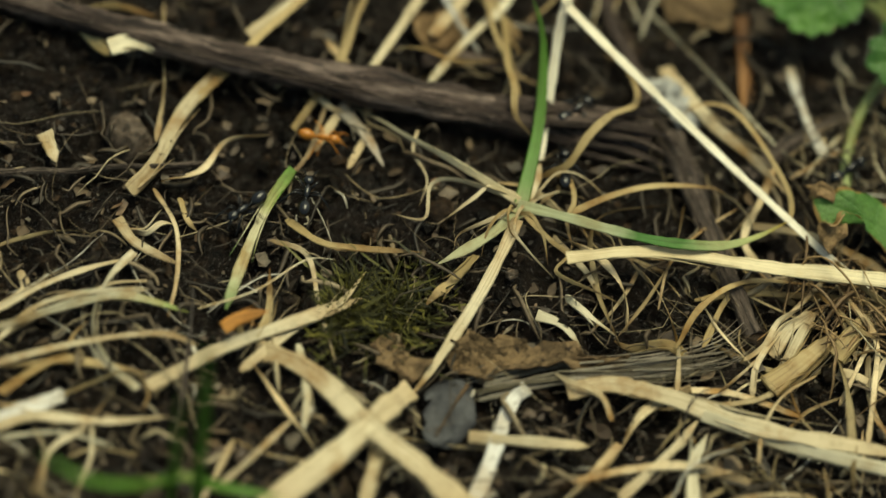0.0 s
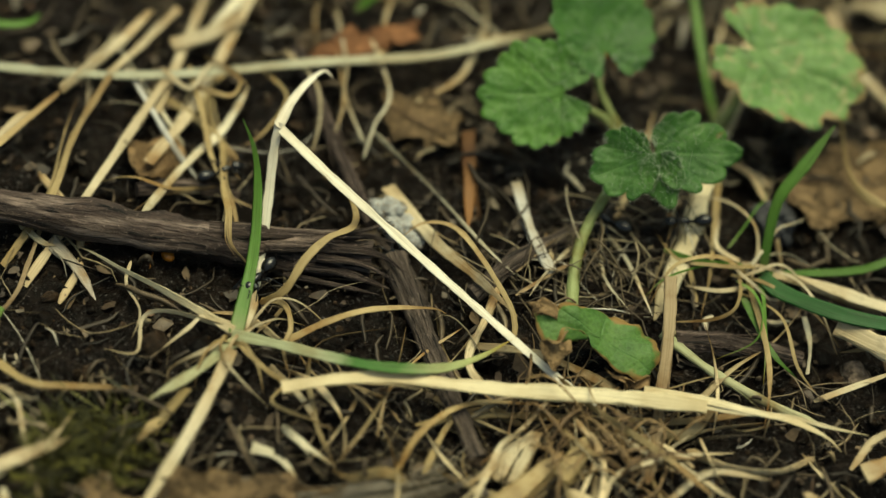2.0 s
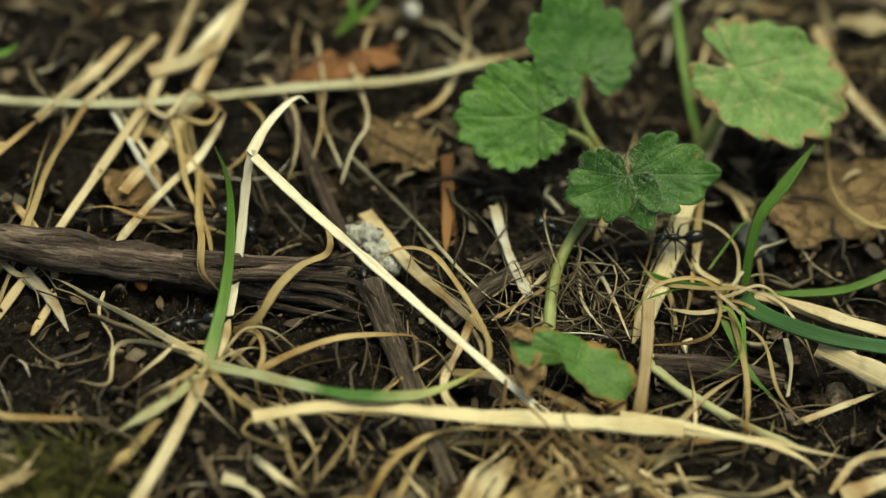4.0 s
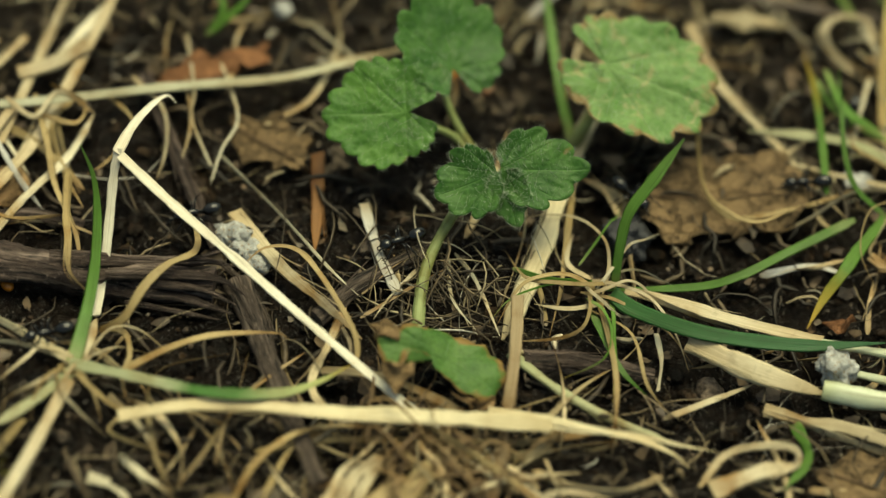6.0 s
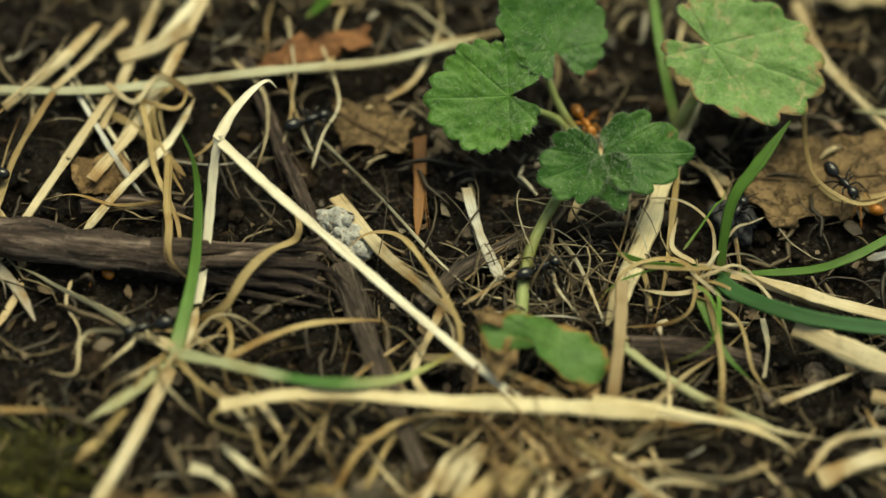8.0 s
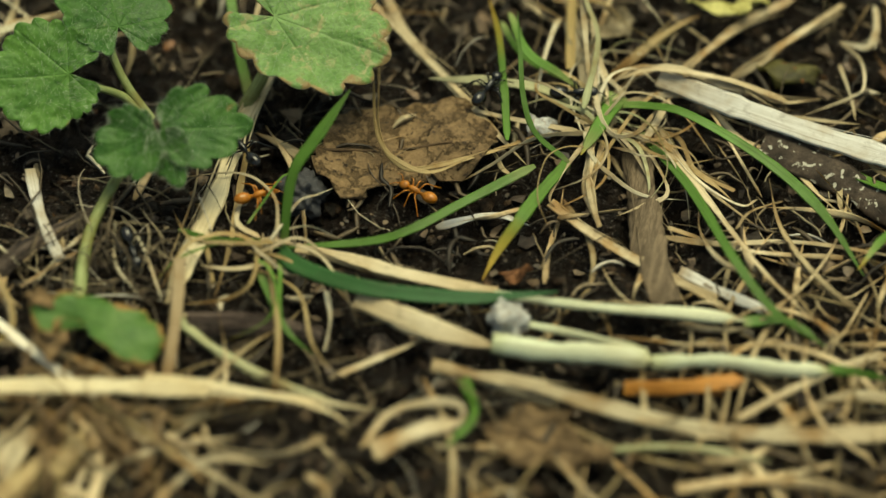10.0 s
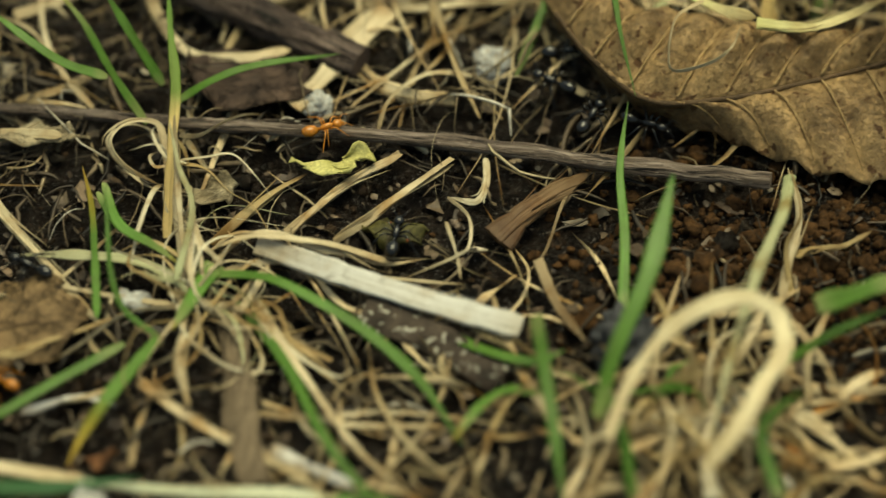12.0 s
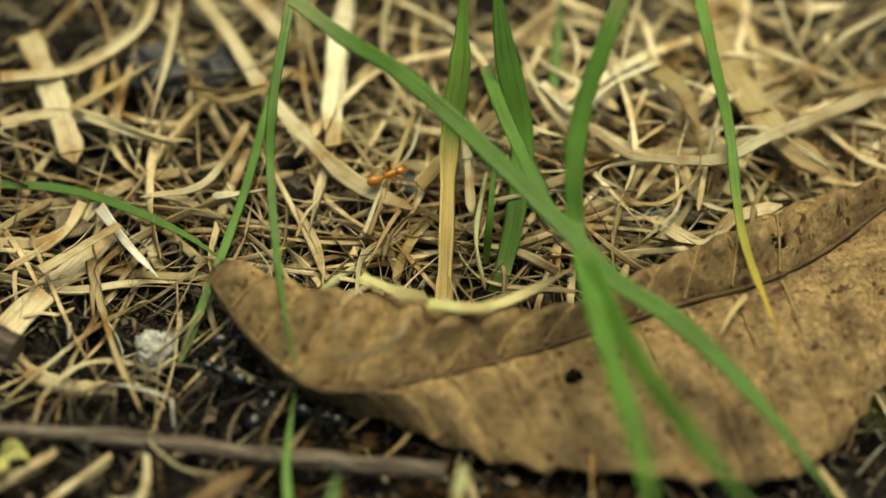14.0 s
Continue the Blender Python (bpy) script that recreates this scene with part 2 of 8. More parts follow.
WOOD = earthy("grey_wood", (0.07, 0.052, 0.035), (0.24, 0.18, 0.12), 1100.0, 0.85, 0.2, 0.0003, (1.6, 0.14, 1.6))
FLECK = earthy("flecked_bark", (0.02, 0.016, 0.013), (0.10, 0.075, 0.058), 330.0, 0.8, 0.2, 0.0004, fleck=(0.5, 0.48, 0.4), flecks=0.6)
SOIL = earthy("dark_soil", (0.0012, 0.0009, 0.0008), (0.030, 0.0205, 0.016), 800.0, 0.34, 0.14, 0.0026, fleck=(0.15, 0.135, 0.13), flecks=0.62)
# own: a few pale grains, their bluish tint puts sky glints into the colour
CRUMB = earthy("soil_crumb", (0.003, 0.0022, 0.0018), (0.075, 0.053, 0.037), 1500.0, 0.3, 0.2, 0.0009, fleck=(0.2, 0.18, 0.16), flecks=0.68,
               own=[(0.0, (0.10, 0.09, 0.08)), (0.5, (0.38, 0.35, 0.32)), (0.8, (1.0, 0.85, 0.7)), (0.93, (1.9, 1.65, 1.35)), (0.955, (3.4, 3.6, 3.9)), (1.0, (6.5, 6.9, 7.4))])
STONE = earthy("pale_stone", (0.26, 0.26, 0.255), (0.66, 0.66, 0.63), 900.0, 0.7, 0.4, 0.0005, fleck=(0.3, 0.2, 0.1), flecks=0.58)
OLIVE = earthy("olive_leaf", (0.035, 0.032, 0.01), (0.12, 0.105, 0.026), 260.0, 0.6, 0.3, 0.0003, fleck=(0.3, 0.07, 0.02), flecks=0.68)
PALELEAF = earthy("pale_yellow_leaf", (0.36, 0.33, 0.10), (0.58, 0.54, 0.22), 500.0, 0.7, 0.3, 0.0003)
PALESCRAP = earthy("pale_dry_scrap", (0.22, 0.17, 0.1), (0.5, 0.42, 0.28), 420.0, 0.75, 0.25, 0.0005, cracks=700.0, depth=0.35)
SLATE = earthy("dark_stone", (0.02, 0.02, 0.024), (0.075, 0.075, 0.08), 500.0, 0.6, 0.5, 0.0003)
DEADLEAF = earthy("dead_leaf", (0.17, 0.10, 0.045), (0.36, 0.235, 0.115), 170.0, 0.7, 0.3, 0.0005, fleck=(0.08, 0.05, 0.025), flecks=0.62, cracks=300.0, depth=0.4)
OLDLEAF = earthy("old_brown_leaf", (0.13, 0.085, 0.045), (0.25, 0.165, 0.085), 260.0, 0.8, 0.25, 0.0006, fleck=(0.06, 0.04, 0.025), flecks=0.62, cracks=330.0, depth=0.45)
DARKLEAF = earthy("dark_rotten_leaf", (0.028, 0.018, 0.014), (0.10, 0.062, 0.044), 260.0, 0.7, 0.25, 0.0005, cracks=380.0, depth=0.4)
REDLEAF = earthy("rusty_leaf", (0.12, 0.05, 0.022), (0.30, 0.135, 0.06), 260.0, 0.75, 0.25, 0.0004, cracks=420.0, depth=0.35)
CLAY = earthy("brown_crumb", (0.02, 0.011, 0.006), (0.125, 0.062, 0.024), 700.0, 0.9, 0.15, 0.0008)
BLACKANT = earthy("black_ant_shell", (0.004, 0.004, 0.005), (0.010, 0.009, 0.009), 900.0, 0.24, 0.6, 0.00002)
ORANGEANT = earthy("orange_ant_shell", (0.36, 0.12, 0.012), (0.56, 0.22, 0.025), 600.0, 0.3, 0.6, 0.00002)


# ---- builders ----
def ground_z(x, y):
    """The soft swell of the soil, in millimetres."""
    return 0.7 * math.sin(x * 0.11 + 0.6) * math.sin(y * 0.13 + 1.1) + 0.35 * math.sin(x * 0.31 + y * 0.17)


def at(p):
    """A point given as millimetres along, across and above the soil, in metres."""
    return Vector((p[0] * MM, p[1] * MM, (p[2] + ground_z(p[0], p[1])) * MM))


def part(name, bm, material, parent=None, label="", smooth=True):
    me = bpy.data.meshes.new(name)
    for f in bm.faces:
        f.smooth = smooth
    bm.to_mesh(me)
    bm.free()
    me.materials.append(material)
    ob = new(name, me)
    if parent:
        ob.parent = parent
        ob.matrix_parent_inverse = parent.matrix_basis.inverted()
    if label:
        ob["label"] = label
    return ob


def spline(points, per=7):
    """A smooth line through the points (Catmull-Rom)."""
    p = [points[0] * 2 - points[1], *points, points[-1] * 2 - points[-2]]
    out = []
    for i in range(1, len(p) - 2):
        for k in range(per):
            s = k / per
            out.append(0.5 * (2 * p[i] + (p[i + 1] - p[i - 1]) * s + (2 * p[i - 1] - 5 * p[i] + 4 * p[i + 1] - p[i + 2]) * s * s
                              + (3 * p[i] - p[i - 1] - 3 * p[i + 1] + p[i + 2]) * s ** 3))
    out.append(points[-1].copy())
    return out


rnd = random.Random(7)


def ribbon(points, w0, w1, flat=0.22, fold=0.12, taper=0.0, twist=0.4, rough=0.05, sides=8, per=7, groove=0.0):
    """A blade, straw or twig along the points (metres): an oval of the given widths (mm), folded along its middle."""
    line = spline(points, per)
    n = len(line)
    bm = bmesh.new()
    skin, span = bm.loops.layers.uv.new("skin"), bm.loops.layers.uv.new("span")
    length = [0.0]
    for a, b in zip(line, line[1:]):
        length.append(length[-1] + (b - a).length)
    turn0, turn1 = rnd.uniform(-0.3, 0.3), rnd.uniform(-twist, twist)
    phase = rnd.uniform(0, 9)
    up, rings = Vector((0, -0.35, 1)).normalized(), []
    for i, c in enumerate(line):
        s = length[i] / length[-1]
        t = (line[min(i + 1, n - 1)] - line[max(i - 1, 0)]).normalized()
        side = t.cross(up)
        side = side.normalized() if side.length > 0.15 else (rings_side if i else Vector((1, 0, 0)))
        rings_side = side
        nor = side.cross(t)
        ang = turn0 + turn1 * math.sin(s * 3 + phase)
        u, v = side * math.cos(ang) + nor * math.sin(ang), nor * math.cos(ang) - side * math.sin(ang)
        w = (w0 + (w1 - w0) * s) * MM / 2 * (1 + rough * 2.6 * noise.noise(Vector((length[i] * 320, phase, 0))) + rough * 1.6 * noise.noise(Vector((length[i] * 1100, phase, 3))))
        if taper and s < 0.05 and w0 < 1.1:
            w *= 0.45 + 11 * s
        if taper and s > 1 - taper:
            w *= max(0.12, ((1 - s) / taper) ** 0.7)
        ring = []
        for k in range(sides):
            q = 2 * math.pi * k / sides
            x0, y0 = math.cos(q), math.sin(q)
            g = 1 + groove * (noise.noise(Vector((x0 * 2.2, y0 * 2.2, length[i] * 120 + phase))) + 0.6 * noise.noise(Vector((x0 * 5, y0 * 5, length[i] * 160)))) if groove else 1
            x, y = x0 * g, y0 * g
            ring.append(bm.verts.new(c + u * (w * x) + v * (w * (flat * y + fold * (abs(x) - 0.4)))))
        rings.append(ring)
    for i in range(n - 1):
        for k in range(sides):
            f = bm.faces.new((rings[i][k], rings[i][(k + 1) % sides], rings[i + 1][(k + 1) % sides], rings[i + 1][k]))
            for loop, (a, b) in zip(f.loops, ((i, k), (i, k + 1), (i + 1, k + 1), (i + 1, k))):
                loop[skin].uv = (abs(b - sides / 2) / sides * 2 + phase, length[a] * 1000)
                loop[span].uv = (b / sides, length[a] / length[-1])
    for ring in (rings[0][::-1], rings[-1]):
        f = bm.faces.new([bm.verts.new(v.co) for v in ring])
        for loop in f.loops:
            loop[span].uv = (0, 0.0 if ring is not rings[-1] else 1.0)
    return bm


def peel(ob, material, line, w, name="fibre", lift=0.12):
    """Fine fibres that run along a straw and split away from it."""
    a, b = sorted((rnd.uniform(0.0, 0.5), rnd.uniform(0.4, 1.0)))
    smooth = spline(line, 6)
    run = smooth[int(a * (len(smooth) - 1)):int(b * (len(smooth) - 1)) + 1:3]
    if len(run) < 3:
        return
    t = (run[-1] - run[0]).normalized()
    side = Vector((-t.y, t.x, 0)) * rnd.choice((-1, 1)) * MM
    away, rise = rnd.uniform(0.1, 1.3), rnd.uniform(0.0, 0.8)
    row = []
    for k, q in enumerate(run):
        u = k / (len(run) - 1)
        row.append(q + side * (0.42 * w + away * u ** 2.5) + Vector((0, 0, (lift + rise * u * u) * MM)))
    fine = rnd.uniform(0.12, 0.3)
    part(name, ribbon(row, fine, fine * 0.6, 0.35, 0.0, 0.3, 0.5, 0.1, 5, 4), material, ob)


def straw(label, material, w0, w1, pts, group="dry stems on the soil"):
    name = "green_grass_stem" if material in (GREEN, GREENDRY, DARKGREEN, GREENYELLOW) else "straw"
    flat, fold = (0.6, 0.0) if material in (STALK, PALEGREEN) else (0.16, 0.2)
    line = [at((p[0] + rnd.gauss(0, 0.16), p[1] + rnd.gauss(0, 0.16), max(0.2, p[2] + rnd.gauss(0, 0.15)))) for p in pts]
    tip = 0.25 if name == "green_grass_stem" or w1 < w0 * 0.75 else 0.0 if material is STRAWGREY else rnd.choice((0.0, 0.04, 0.1))
    ob = part(name, ribbon(line, w0, w1, flat, fold, tip, 1.2 if w0 < 1.1 else 0.6 if w0 < 1.6 else 0.25, 0.12), material)
    if name == "straw" and max(w0, w1) > 0.8 and material is not STALK:
        for _ in range(14 if material is HUSK else 1 if material is STRAWGREY else 2 if w0 < 1.3 else 4):
            peel(ob, material, line, (w0 + w1) / 2 * rnd.uniform(0.0 if material is HUSK else 0.8, 1.0))
    return tagged(ob, label, "grass" if name == "green_grass_stem" else "straw", group)


def frayed(label, material, w0, w1, pts):
    """An old root worn down to a loose bundle of fibres."""
    ob = new("frayed_root")
    ob.location = at(pts[0])
    tagged(ob, label, "root")
    for _ in range(18):
        o, d = (rnd.gauss(0, 0.3), rnd.gauss(0, 0.3)), (rnd.gauss(0, 0.55), rnd.gauss(0, 0.55))
        row = [at((x + (o[0] + d[0] * k / len(pts)) * w0, y + (o[1] + d[1] * k / len(pts)) * w0, max(0.2, h + rnd.gauss(0, 0.35)))) for k, (x, y, h) in enumerate(pts)]
        a, b = rnd.choice((0, 0, 1)), rnd.choice((0, 0, 1))
        w = rnd.uniform(0.12, 0.42)
        part("fibre", ribbon(row[a:len(row) - b], w, w * 0.5, 0.4, 0.0, 0.3, 0.5, 0.1, 6, 6), material, ob)
    return ob


def tuft(name, label, base):
    ob = new(name)
    ob.location = (*base, at((base[0] * 1000, base[1] * 1000, 0)).z)
    return tagged(ob, label, "grass")


def blade(parent, material, w0, w1, pts, tip=0.3):
    return part("blade", ribbon([at(p) for p in pts], w0, w1, 0.16, 0.28, tip, 0.4 if material in (GREEN, DARKGREEN, GREENDRY, BLEACHED) else 1.0, 0.05 if material in (GREEN, DARKGREEN) else 0.11), material, parent)


def strands(parent, count, seed, reach, mats, w0, w1, pts, rise=3.0, start=(0, 360)):
    """Thin blades that arch out of a tuft's middle and droop to the soil."""
    r = random.Random(seed)
    x, y, h = pts[0]
    for _ in range(count):
        a, far = radians(r.uniform(*start)), reach * r.uniform(0.4, 1.0)
        bend, top = r.uniform(-1.3, 1.3), r.uniform(0.4, 1.0) * rise
        off = (r.gauss(0, 1.1), r.gauss(0, 1.1))
        row = []
        for k in range(5):
            s = k / 4
            d, q = far * s, a + bend * s * s
            row.append((x + math.cos(q) * d + off[0], y + math.sin(q) * d + off[1] + r.uniform(-0.6, 0.6), h + top * math.sin(math.pi * min(1, s * 0.9 + 0.05)) - (h - 0.4) * s))
        w = r.uniform(w1, w0)
        part("blade", ribbon([at(p) for p in row], w, w * 0.5, 0.16, 0.28, 0.4, 1.2), r.choice(mats), parent)


def splinter(label, material, w0, w1, pts):
    bm = ribbon([at(p) for p in pts], w0, w1, 0.5, 0.0, 0.3, 0.2, 0.1, 8, 8, 0.25)
    return part("splinter", bm, material, MAIN, label)


def twig(label, material, w0, w1, pts):
    flat = 0.35 if material in (WOOD, FLECK) else 0.85
    bm = ribbon([at(p) for p in pts], w0, w1, flat, 0.0, 0.0, 0.2, 0.07, 28, 22, 0.2)
    for v in bm.verts:
        v.co += noise.noise_vector(v.co * 260) * 0.00022
    ob = part("twig", bm, material)
    if w0 > 1.0 and material in (BARK, ROOT, GREYBARK, WOOD):
        for _ in range(7):
            peel(ob, material, [at(p) for p in pts], (w0 + w1) / 2 * 0.8, "bark_fibre", 0.28 * flat * w0)
    return tagged(ob, label, "twig")


def rail(pts):
    return [at(p) for p in pts]


# ---- the ground ----
def value_noise(x, y, size, seed):
    """Smooth noise from -1 to 1 over arrays of millimetres."""
    r = np.random.RandomState(seed).uniform(-1, 1, (256, 256))
    u, v = x / size, y / size
    i, j = np.floor(u).astype(int), np.floor(v).astype(int)
    f, g = u - i, v - j
    f, g = f * f * (3 - 2 * f), g * g * (3 - 2 * g)
    i, j, i1, j1 = i % 256, j % 256, (i + 1) % 256, (j + 1) % 256
    return (r[i, j] * (1 - f) + r[i1, j] * f) * (1 - g) + (r[i, j1] * (1 - f) + r[i1, j1] * f) * g


def soil_height(x, y):
    z = 0.7 * np.sin(x * 0.11 + 0.6) * np.sin(y * 0.13 + 1.1) + 0.35 * np.sin(x * 0.31 + y * 0.17)
    for size, tall, seed in ((9, 0.7, 1), (4.1, 0.85, 2), (1.9, 0.65, 3), (1.1, 0.42, 4), (0.8, 0.3, 5)):
        z = z + tall * value_noise(x + 500, y + 500, size, seed)
    return z - 0.8


def make_ground():
    far = [40, 110, 240, 500, 1200, 4000, 15000, 40000]
    xs = np.r_[[-72 - d for d in far[::-1]], np.arange(-72, 196.1, 0.5), [196 + d for d in far]]
    ys = np.r_[[-48 - d for d in far[::-1]], np.arange(-48, 152.1, 0.5), [152 + d for d in far]]
    gx, gy = np.meshgrid(xs, ys)
    co = np.stack([gx, gy, soil_height(gx, gy)], -1).reshape(-1, 3) * MM
    n, m = len(xs), len(ys)
    a = (np.arange(m - 1)[:, None] * n + np.arange(n - 1)).ravel()
    me = bpy.data.meshes.new("ground")
    me.from_pydata(co.tolist(), [], np.stack([a, a + 1, a + n + 1, a + n], 1).tolist())
    me.polygons.foreach_set("use_smooth", [True] * len(me.polygons))
    me.materials.append(SOIL)
    tagged(new("ground", me), "dark moist crumbly garden soil", "ground", kind="structure")


make_ground()


def lump_shape(detail):
    """Corners and faces of a round lump: 0 is an octahedron, 1 and 2 are icospheres."""
    bm = bmesh.new()
    if detail:
        bmesh.ops.create_icosphere(bm, subdivisions=detail, radius=1)
    else:
        tops = [bm.verts.new(c) for c in ((1, 0, 0), (0, 1, 0), (-1, 0, 0), (0, -1, 0), (0, 0, 1), (0, 0, -1))]
        for n in range(4):
            bm.faces.new((tops[n], tops[(n + 1) % 4], tops[4]))
            bm.faces.new((tops[(n + 1) % 4], tops[n], tops[5]))
    bm.verts.index_update()
    corners, faces = np.array([v.co[:] for v in bm.verts]), np.array([[v.index for v in f.verts] for f in bm.faces])
    bm.free()
    return corners, faces


def heap(name, label, category, count, size, material, seed, spread, squash=0.7, detail=1):
    """Many small lumps on the soil in one mesh; spread gives the places."""
    r = np.random.RandomState(seed)
    ico_v, ico_f = lump_shape(detail)
    wild = 0.32 if detail == 2 else 0.5
    x, y = spread(r, count)
    s = size * np.exp(r.normal(0, 0.45, count))
    v = ico_v[None] * (1 + r.uniform(-wild, wild, (count, len(ico_v), 1))) + r.uniform(-0.2, 0.2, (count, len(ico_v), 3))
    v = v * np.stack([s, s * r.uniform(0.6, 1.2, count), s * squash], 1)[:, None]
    c, d = np.cos(r.uniform(0, 6.3, count)), np.sin(r.uniform(0, 6.3, count))
    v = np.stack([v[..., 0] * c[:, None] - v[..., 1] * d[:, None], v[..., 0] * d[:, None] + v[..., 1] * c[:, None], v[..., 2]], -1)
    v += np.stack([x, y, soil_height(x, y) + s * 0.25], 1)[:, None]
    f = ico_f[None] + (np.arange(count) * len(ico_v))[:, None, None]
    me = bpy.data.meshes.new(name)
    me.from_pydata((v.reshape(-1, 3) * MM).tolist(), [], f.reshape(-1, 3).tolist())
    me.polygons.foreach_set("use_smooth", [detail == 2] * len(me.polygons))
    me.materials.append(material)
    return tagged(new(name, me), label, category, kind="stuff")


def anywhere(r, n):
    return r.uniform(-80, 195, n), r.uniform(-50, 150, n)


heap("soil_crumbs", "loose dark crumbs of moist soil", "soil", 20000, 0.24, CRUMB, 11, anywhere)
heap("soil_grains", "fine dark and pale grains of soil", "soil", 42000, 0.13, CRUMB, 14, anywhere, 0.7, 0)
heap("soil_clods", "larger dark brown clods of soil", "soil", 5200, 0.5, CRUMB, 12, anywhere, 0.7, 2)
heap("brown_crumbs", "rusty brown crumbs of rotten wood", "soil", 1700, 0.36, CLAY, 13,
     lambda r, n: (r.normal(142, 11, n), r.normal(68, 8, n)), 0.8, 2)


def fibres(name, label, category, count, material, seed, spread, length=(6, 16), width=(0.12, 0.5), lift=1.2):
    """Fine curved dry fibres strewn on the soil, in one mesh."""
    r = np.random.RandomState(seed)
    x, y = spread(r, count)
    k, sides = 9, 3
    s = np.linspace(-0.5, 0.5, k)
    long, wide = r.uniform(*length, count), np.exp(r.uniform(np.log(width[0]), np.log(width[1]), count))
    head, bend = r.uniform(0, 6.3, count), r.normal(0, 0.6, count)
    ang = head[:, None] + bend[:, None] * s + r.normal(0, 0.9, count)[:, None] * np.sign(s - r.uniform(-0.3, 0.3, count)[:, None]) * 0.4
    ang = ang + np.cumsum(r.normal(0, 0.2, (count, k)) * (r.uniform(0, 1, (count, k)) < 0.5), 1)
    step = long[:, None] / (k - 1)
    px = np.cumsum(np.cos(ang) * step, 1)
    py = np.cumsum(np.sin(ang) * step, 1)
    px, py = px - px.mean(1, keepdims=True) + x[:, None], py - py.mean(1, keepdims=True) + y[:, None]
    high = r.uniform(0.05, lift, count)[:, None] + r.uniform(0, lift * 1.3, count)[:, None] * (0.25 - s ** 2) * 4 * (r.uniform(0, 1, count) > 0.4)[:, None]
    base = 0.7 * np.sin(px * 0.11 + 0.6) * np.sin(py * 0.13 + 1.1) + 0.35 * np.sin(px * 0.31 + py * 0.17)
    mid = np.stack([px, py, base + high], -1)
    nx, ny = -np.sin(ang), np.cos(ang)
    w = wide[:, None] * np.array([0.5, 0.8, 1, 1, 1, 1, 0.9, 0.7, 0.35]) / 2
    tilt = r.uniform(-0.6, 0.6, count)[:, None]
    ring = []
    for cu, cv in ((1, -0.1), (0.05, 0.3), (-1, -0.1)):
        ring.append(mid + np.stack([nx * w * cu, ny * w * cu, w * (cv + tilt * cu)], -1))
    v = np.stack(ring, 2).reshape(-1, 3)
    i = (np.arange(count)[:, None, None] * k + np.arange(k - 1)[None, :, None]) * sides
    q = np.arange(sides)[None, None]
    f = np.stack([i + q, i + (q + 1) % sides, i + sides + (q + 1) % sides, i + sides + q], -1).reshape(-1, 4)
    me = bpy.data.meshes.new(name)
    me.from_pydata((v * MM).tolist(), [], f.tolist())
    me.polygons.foreach_set("use_smooth", [True] * len(f))
    me.materials.append(material)
    return tagged(new(name, me), label, category, kind="stuff")


def loose(name, colours, rough=0.6):
    """Strewn fibres: a tone of its own for each."""
    m, nt, bsdf, link = nodes_of(name)
    geo = nt.nodes.new("ShaderNodeNewGeometry")
    tone = ramp(nt, colours)
    link(geo.outputs["Random Per Island"], tone.inputs[0])
    tex = nt.nodes.new("ShaderNodeTexCoord")
    grain = node(nt, "TexNoise", Scale=1500.0, Detail=4.0)
    link(tex.outputs["Object"], grain.inputs["Vector"])
    g = ramp(nt, [(0.3, (0.6,) * 3), (0.7, (1.2,) * 3)])
    link(grain.outputs[0], g.inputs[0])
    link(mixed(nt, 1.0, tone.outputs[0], g.outputs[0], "MULTIPLY"), bsdf.inputs["Base Color"])
    bsdf.inputs["Roughness"].default_value = rough
    bump = node(nt, "Bump", Strength=0.5, Distance=0.0001)
    link(grain.outputs[0], bump.inputs["Height"])
    link(bump.outputs[0], bsdf.inputs["Normal"])
    return m


DRYMIX = loose("mixed_dry_fibres", [(0.0, (0.035, 0.024, 0.014)), (0.4, (0.10, 0.07, 0.038)), (0.7, (0.22, 0.16, 0.085)), (0.9, (0.48, 0.39, 0.24)), (1.0, (0.6, 0.56, 0.48))])
DARKMIX = loose("mixed_dark_bits", [(0.0, (0.012, 0.009, 0.006)), (0.5, (0.05, 0.034, 0.02)), (0.85, (0.13, 0.09, 0.052)), (1.0, (0.3, 0.23, 0.14))])


def thick(r, n):
    """Dense on the straw-covered stretches, thin on the bare soil."""
    x, y = anywhere(r, n * 4)
    across = y - 0.22 * x
    keep = np.where(across < 4, 0.5, 0.28)
    keep = np.where((x < 15) & (across > 8), 0.07, keep)
    keep = np.where(across > 52, 0.8, keep)
    keep = np.where((x > 105) & (across > 62), 1.0, keep)
    keep = np.where((x > 98) & (x < 145) & (across > 45) & (across < 62), 0.22, keep)
    keep = np.where((x > 112) & (x < 165) & (across > 28) & (across < 62), 0.07, keep)
    ok = np.flatnonzero(r.uniform(0, 1, n * 4) < keep)[:n]
    return x[ok], y[ok]


def strewn(name, label, category, count, material, seed, *args):
    r = np.random.RandomState(seed)
    x, y = thick(r, count)
    return fibres(name, label, category, len(x), material, seed, lambda _, n: (x, y), *args)


strewn("dry_grass_fibres", "fine curled straw-coloured grass fibres on the soil", "dry grass", 3600, DRYMIX, 21, (3, 15), (0.05, 0.24), 1.3)
strewn("dry_grass_bits", "short broken bits of dry straw", "dry grass", 3400, DRYMIX, 22, (1.2, 5), (0.15, 0.8), 0.8)
fibres("dark_fibres", "dark rotting rootlets and stems on the soil", "dry grass", 3200, DARKMIX, 23, anywhere, (1.5, 8), (0.12, 0.7), 0.9)


